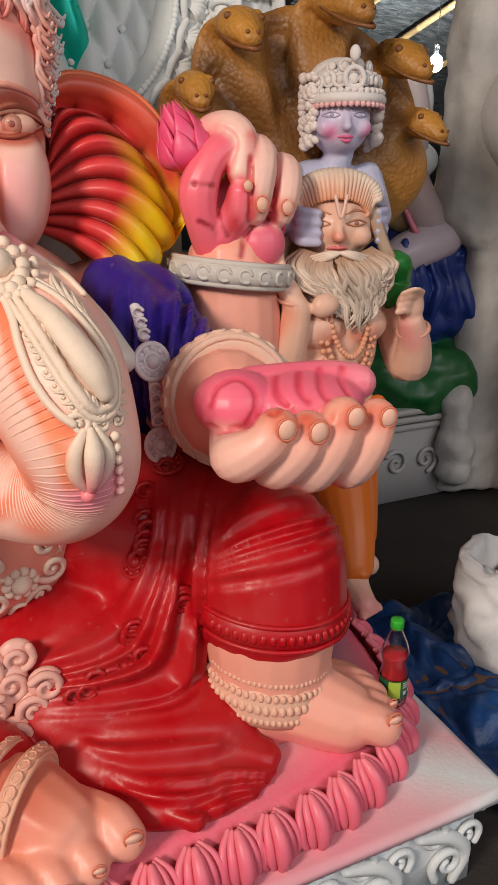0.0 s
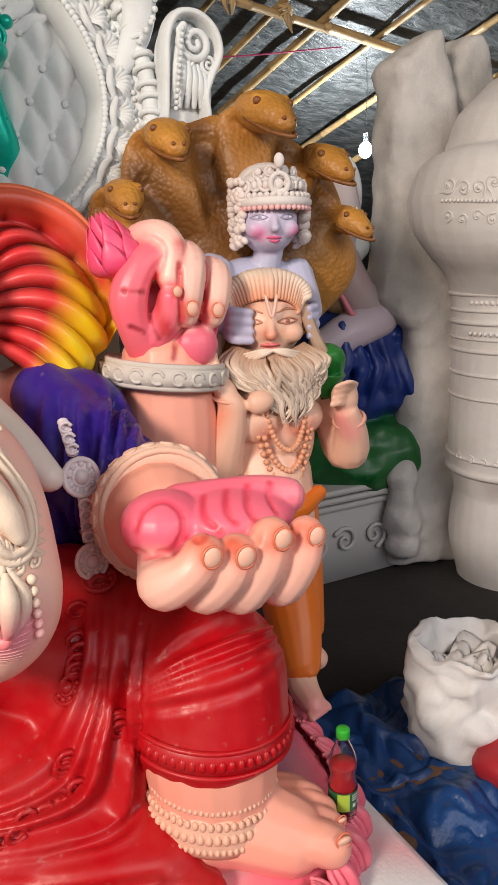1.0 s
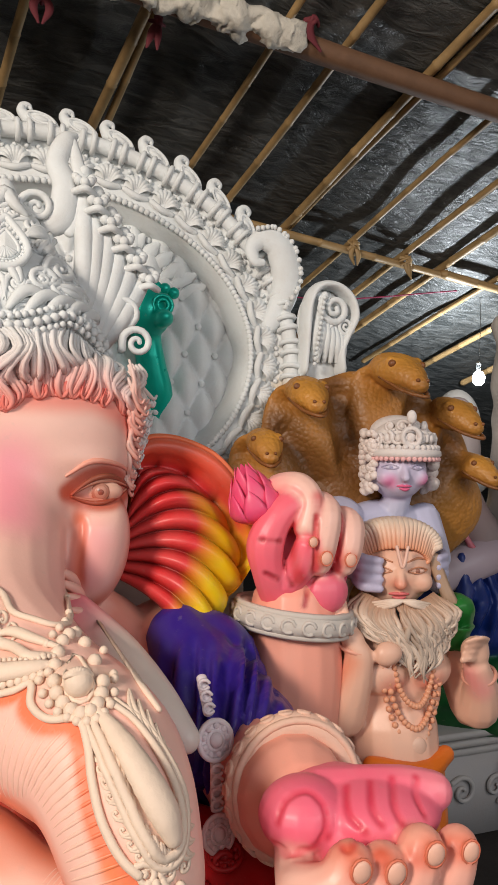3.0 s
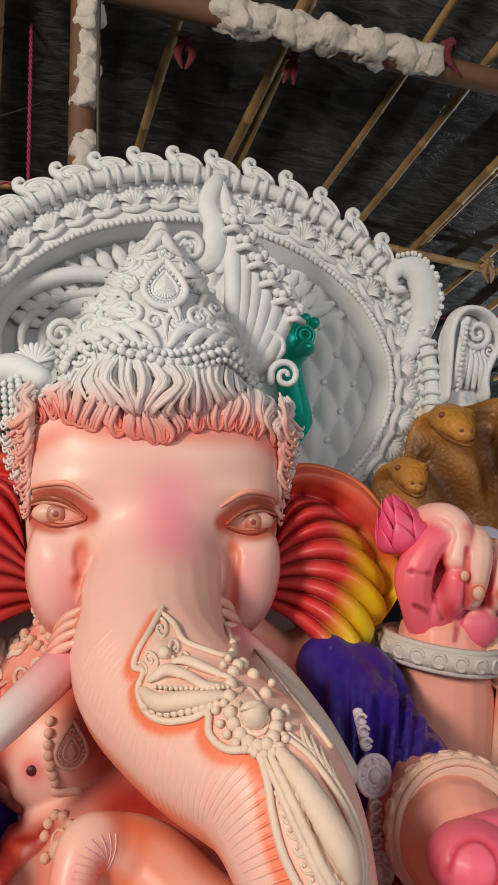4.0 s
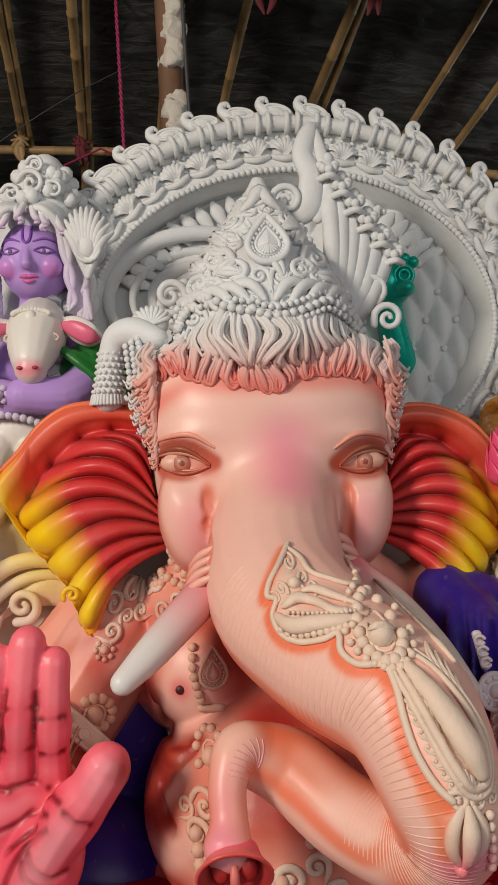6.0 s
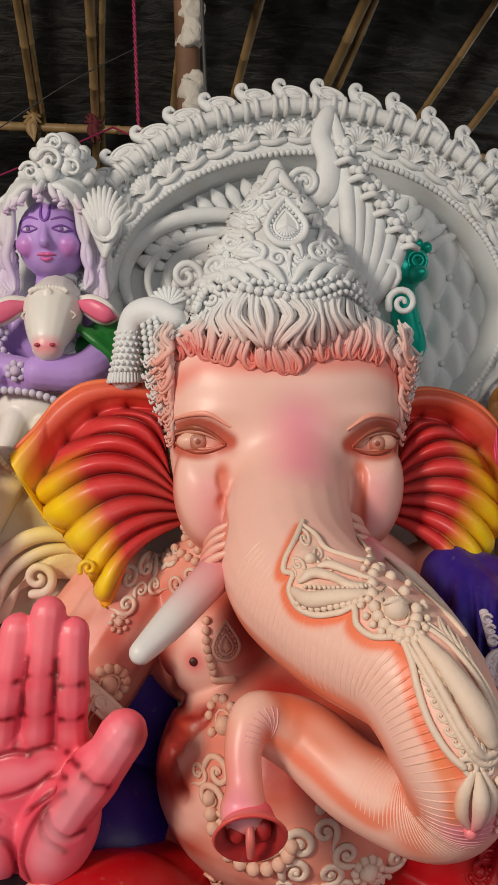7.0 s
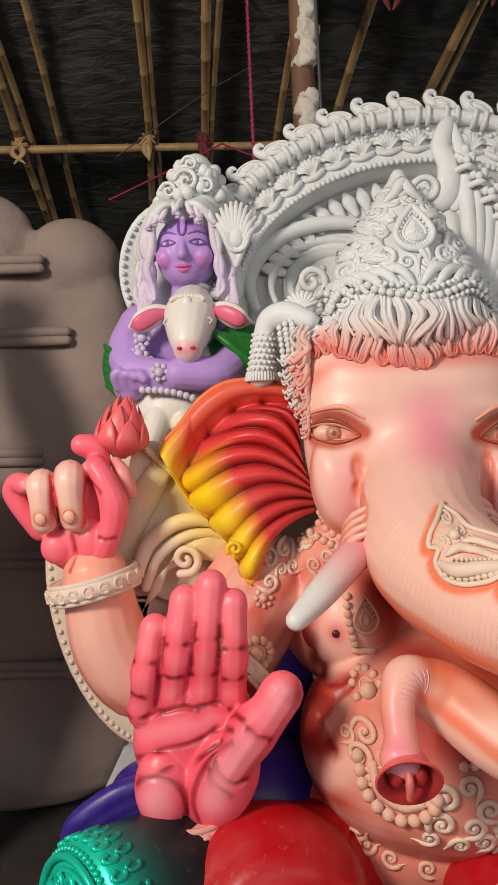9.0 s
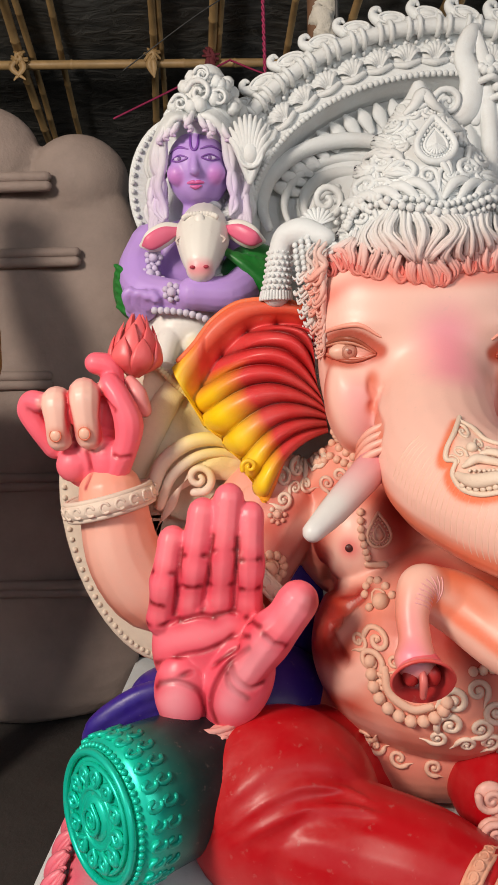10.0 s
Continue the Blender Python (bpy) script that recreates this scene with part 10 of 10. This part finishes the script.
for k in range(14):
    ls.tube([(-2.0 + 0.02 * k, 0.14 + 0.02 * abs(k - 7), 1.08, 0.014), (-2.02 + 0.03 * k, 0.10 + 0.02 * abs(k - 7), 0.7, 0.018), (-2.04 + 0.02 * k, 0.14 + 0.02 * abs(k - 7), 0.34, 0.012)], (0.60, 0.01, 0.13), n=6)
ls = ls.melted(0.009, 3)
for c in ((-1.76, 0.22, 2.12), (-1.72, 0.24, 2.18), (-1.80, 0.22, 2.19)):
    ls.tube([(c[0] + x, c[1], c[2] + z, th) for x, z, th in volute(1.4, 0.045, 1, 0.24, 0.4)], (0.72, 0.64, 0.66), n=6, seg=2)
tagged(ls.object("magenta_robed_statue", move=S @ pose(-0.05, 0, 0)), "painted standing figure with gold armband and magenta cloth", "statue")

# ---- cords, knots and rags of the roof ----
CORD = plain("magenta_nylon_cord", (0.35, 0.02, 0.09), 0.6, 120, 0.3, 0.3)
WIRE = plain("thin_dark_wire", (0.05, 0.05, 0.05), 0.5, bump=0.05)
RAG = plain("faded_red_rag", (0.15, 0.02, 0.03), 0.8, 40, 0.4, 0.4)


def cord(name, pts, r, mat, label, twist=False):
    sc = Sculpt()
    s = spline(pts, 10)
    if twist:
        for ph in (0, math.pi):
            rows = []
            d = np.concatenate([[0], np.cumsum(np.linalg.norm(np.diff(s, axis=0), axis=1))])
            for k in np.arange(0, d[-1], 0.012):
                p = [np.interp(k, d, s[:, j]) for j in range(3)]
                rows.append((p[0] + r * 0.6 * math.cos(k * 110 + ph), p[1] + r * 0.6 * math.sin(k * 110 + ph), p[2], r * 0.75))
            sc.tube(rows, WHITE, n=5, seg=1)
    else:
        sc.tube([(*p, r) for p in s], WHITE, n=6, seg=1)
    return tagged(sc.object(name, mats=[mat]), label, "cord")


cord("hanging_rope", [(-0.555, 1.45, 3.65), (-0.55, 1.45, 3.0), (-0.545, 1.45, 2.3)], 0.008, CORD, "twisted dark red nylon rope hanging from the roof", True)
cord("tied_cord", [(-0.78, 2.36, 3.20), (-1.1, 2.2, 3.0), (-1.45, 2.0, 2.78)], 0.006, CORD, "thin magenta cord tied to the bamboo purlin")
cord("tied_cord", [(-0.78, 2.36, 3.20), (-0.55, 2.2, 3.05), (-0.3, 2.0, 2.92)], 0.006, CORD, "thin magenta cord tied to the bamboo purlin")
cord("wire", [(-1.3, 1.6, 2.9), (-0.9, 1.7, 3.2), (-0.5, 1.9, 3.5)], 0.003, WIRE, "thin dark wire stretched under the roof")
cord("wire", [(0.35, 1.3, 4.0), (1.2, 1.4, 3.65), (2.2, 1.6, 3.4)], 0.004, WIRE, "thin dark wire stretched under the roof")
cord("wire", [(-0.21, 1.0, 2.5), (-0.225, 1.0, 3.2), (-0.235, 1.0, 3.9)], 0.008, WIRE, "dark cable running up the timber post")
cord("tied_cord", [(1.5, 2.5, 2.6), (2.2, 2.45, 2.58), (3.2, 2.4, 2.72)], 0.005, CORD, "thin magenta cord tied to the bamboo purlin")


def knot(u, v, w, r, seed, mat, label):
    rng = random.Random(seed)
    sc = Sculpt()
    for k in range(7):
        a = rng.uniform(0, 6.28)
        sc.tube([(u + r * math.cos(a), v - 0.02, w + r * math.sin(a), 0.008), (u + r * 0.3 * math.cos(a + 1), v - 0.045, w + r * 0.3 * math.sin(a + 1), 0.011), (u - r * math.cos(a), v - 0.02, w - r * math.sin(a), 0.008)], WHITE, n=6)
    for k in range(2):
        sc.tube([(u, v - 0.04, w, 0.010), (u + rng.uniform(-0.05, 0.05), v - 0.04, w - 0.06, 0.022), (u + rng.uniform(-0.05, 0.05), v - 0.03, w - 0.13, 0.006)], WHITE, n=6, flat=0.3, face=(0, 1, 0))
    tagged(sc.object("rag_knot", mats=[mat]), label, "knot", "knots on the roof frame")


for k, (u, v) in enumerate(((-0.90, 2.40), (-2.12, 2.40), (-1.27, 2.40), (1.38, 2.40), (2.33, 2.40), (2.75, 2.4))):
    knot(u, v, roof_w(u, v) - 0.02, 0.05, k, RAG if k % 3 == 0 else BAMBOO, "frayed tie where two bamboo poles cross")
for k, (u, v) in enumerate(((0.16, 1.32), (0.68, 1.27), (1.35, 1.0))):
    knot(u, v, roof_w(u, v) - 0.0, 0.035, 20 + k, RAG, "faded red rag tied round a bamboo rafter")
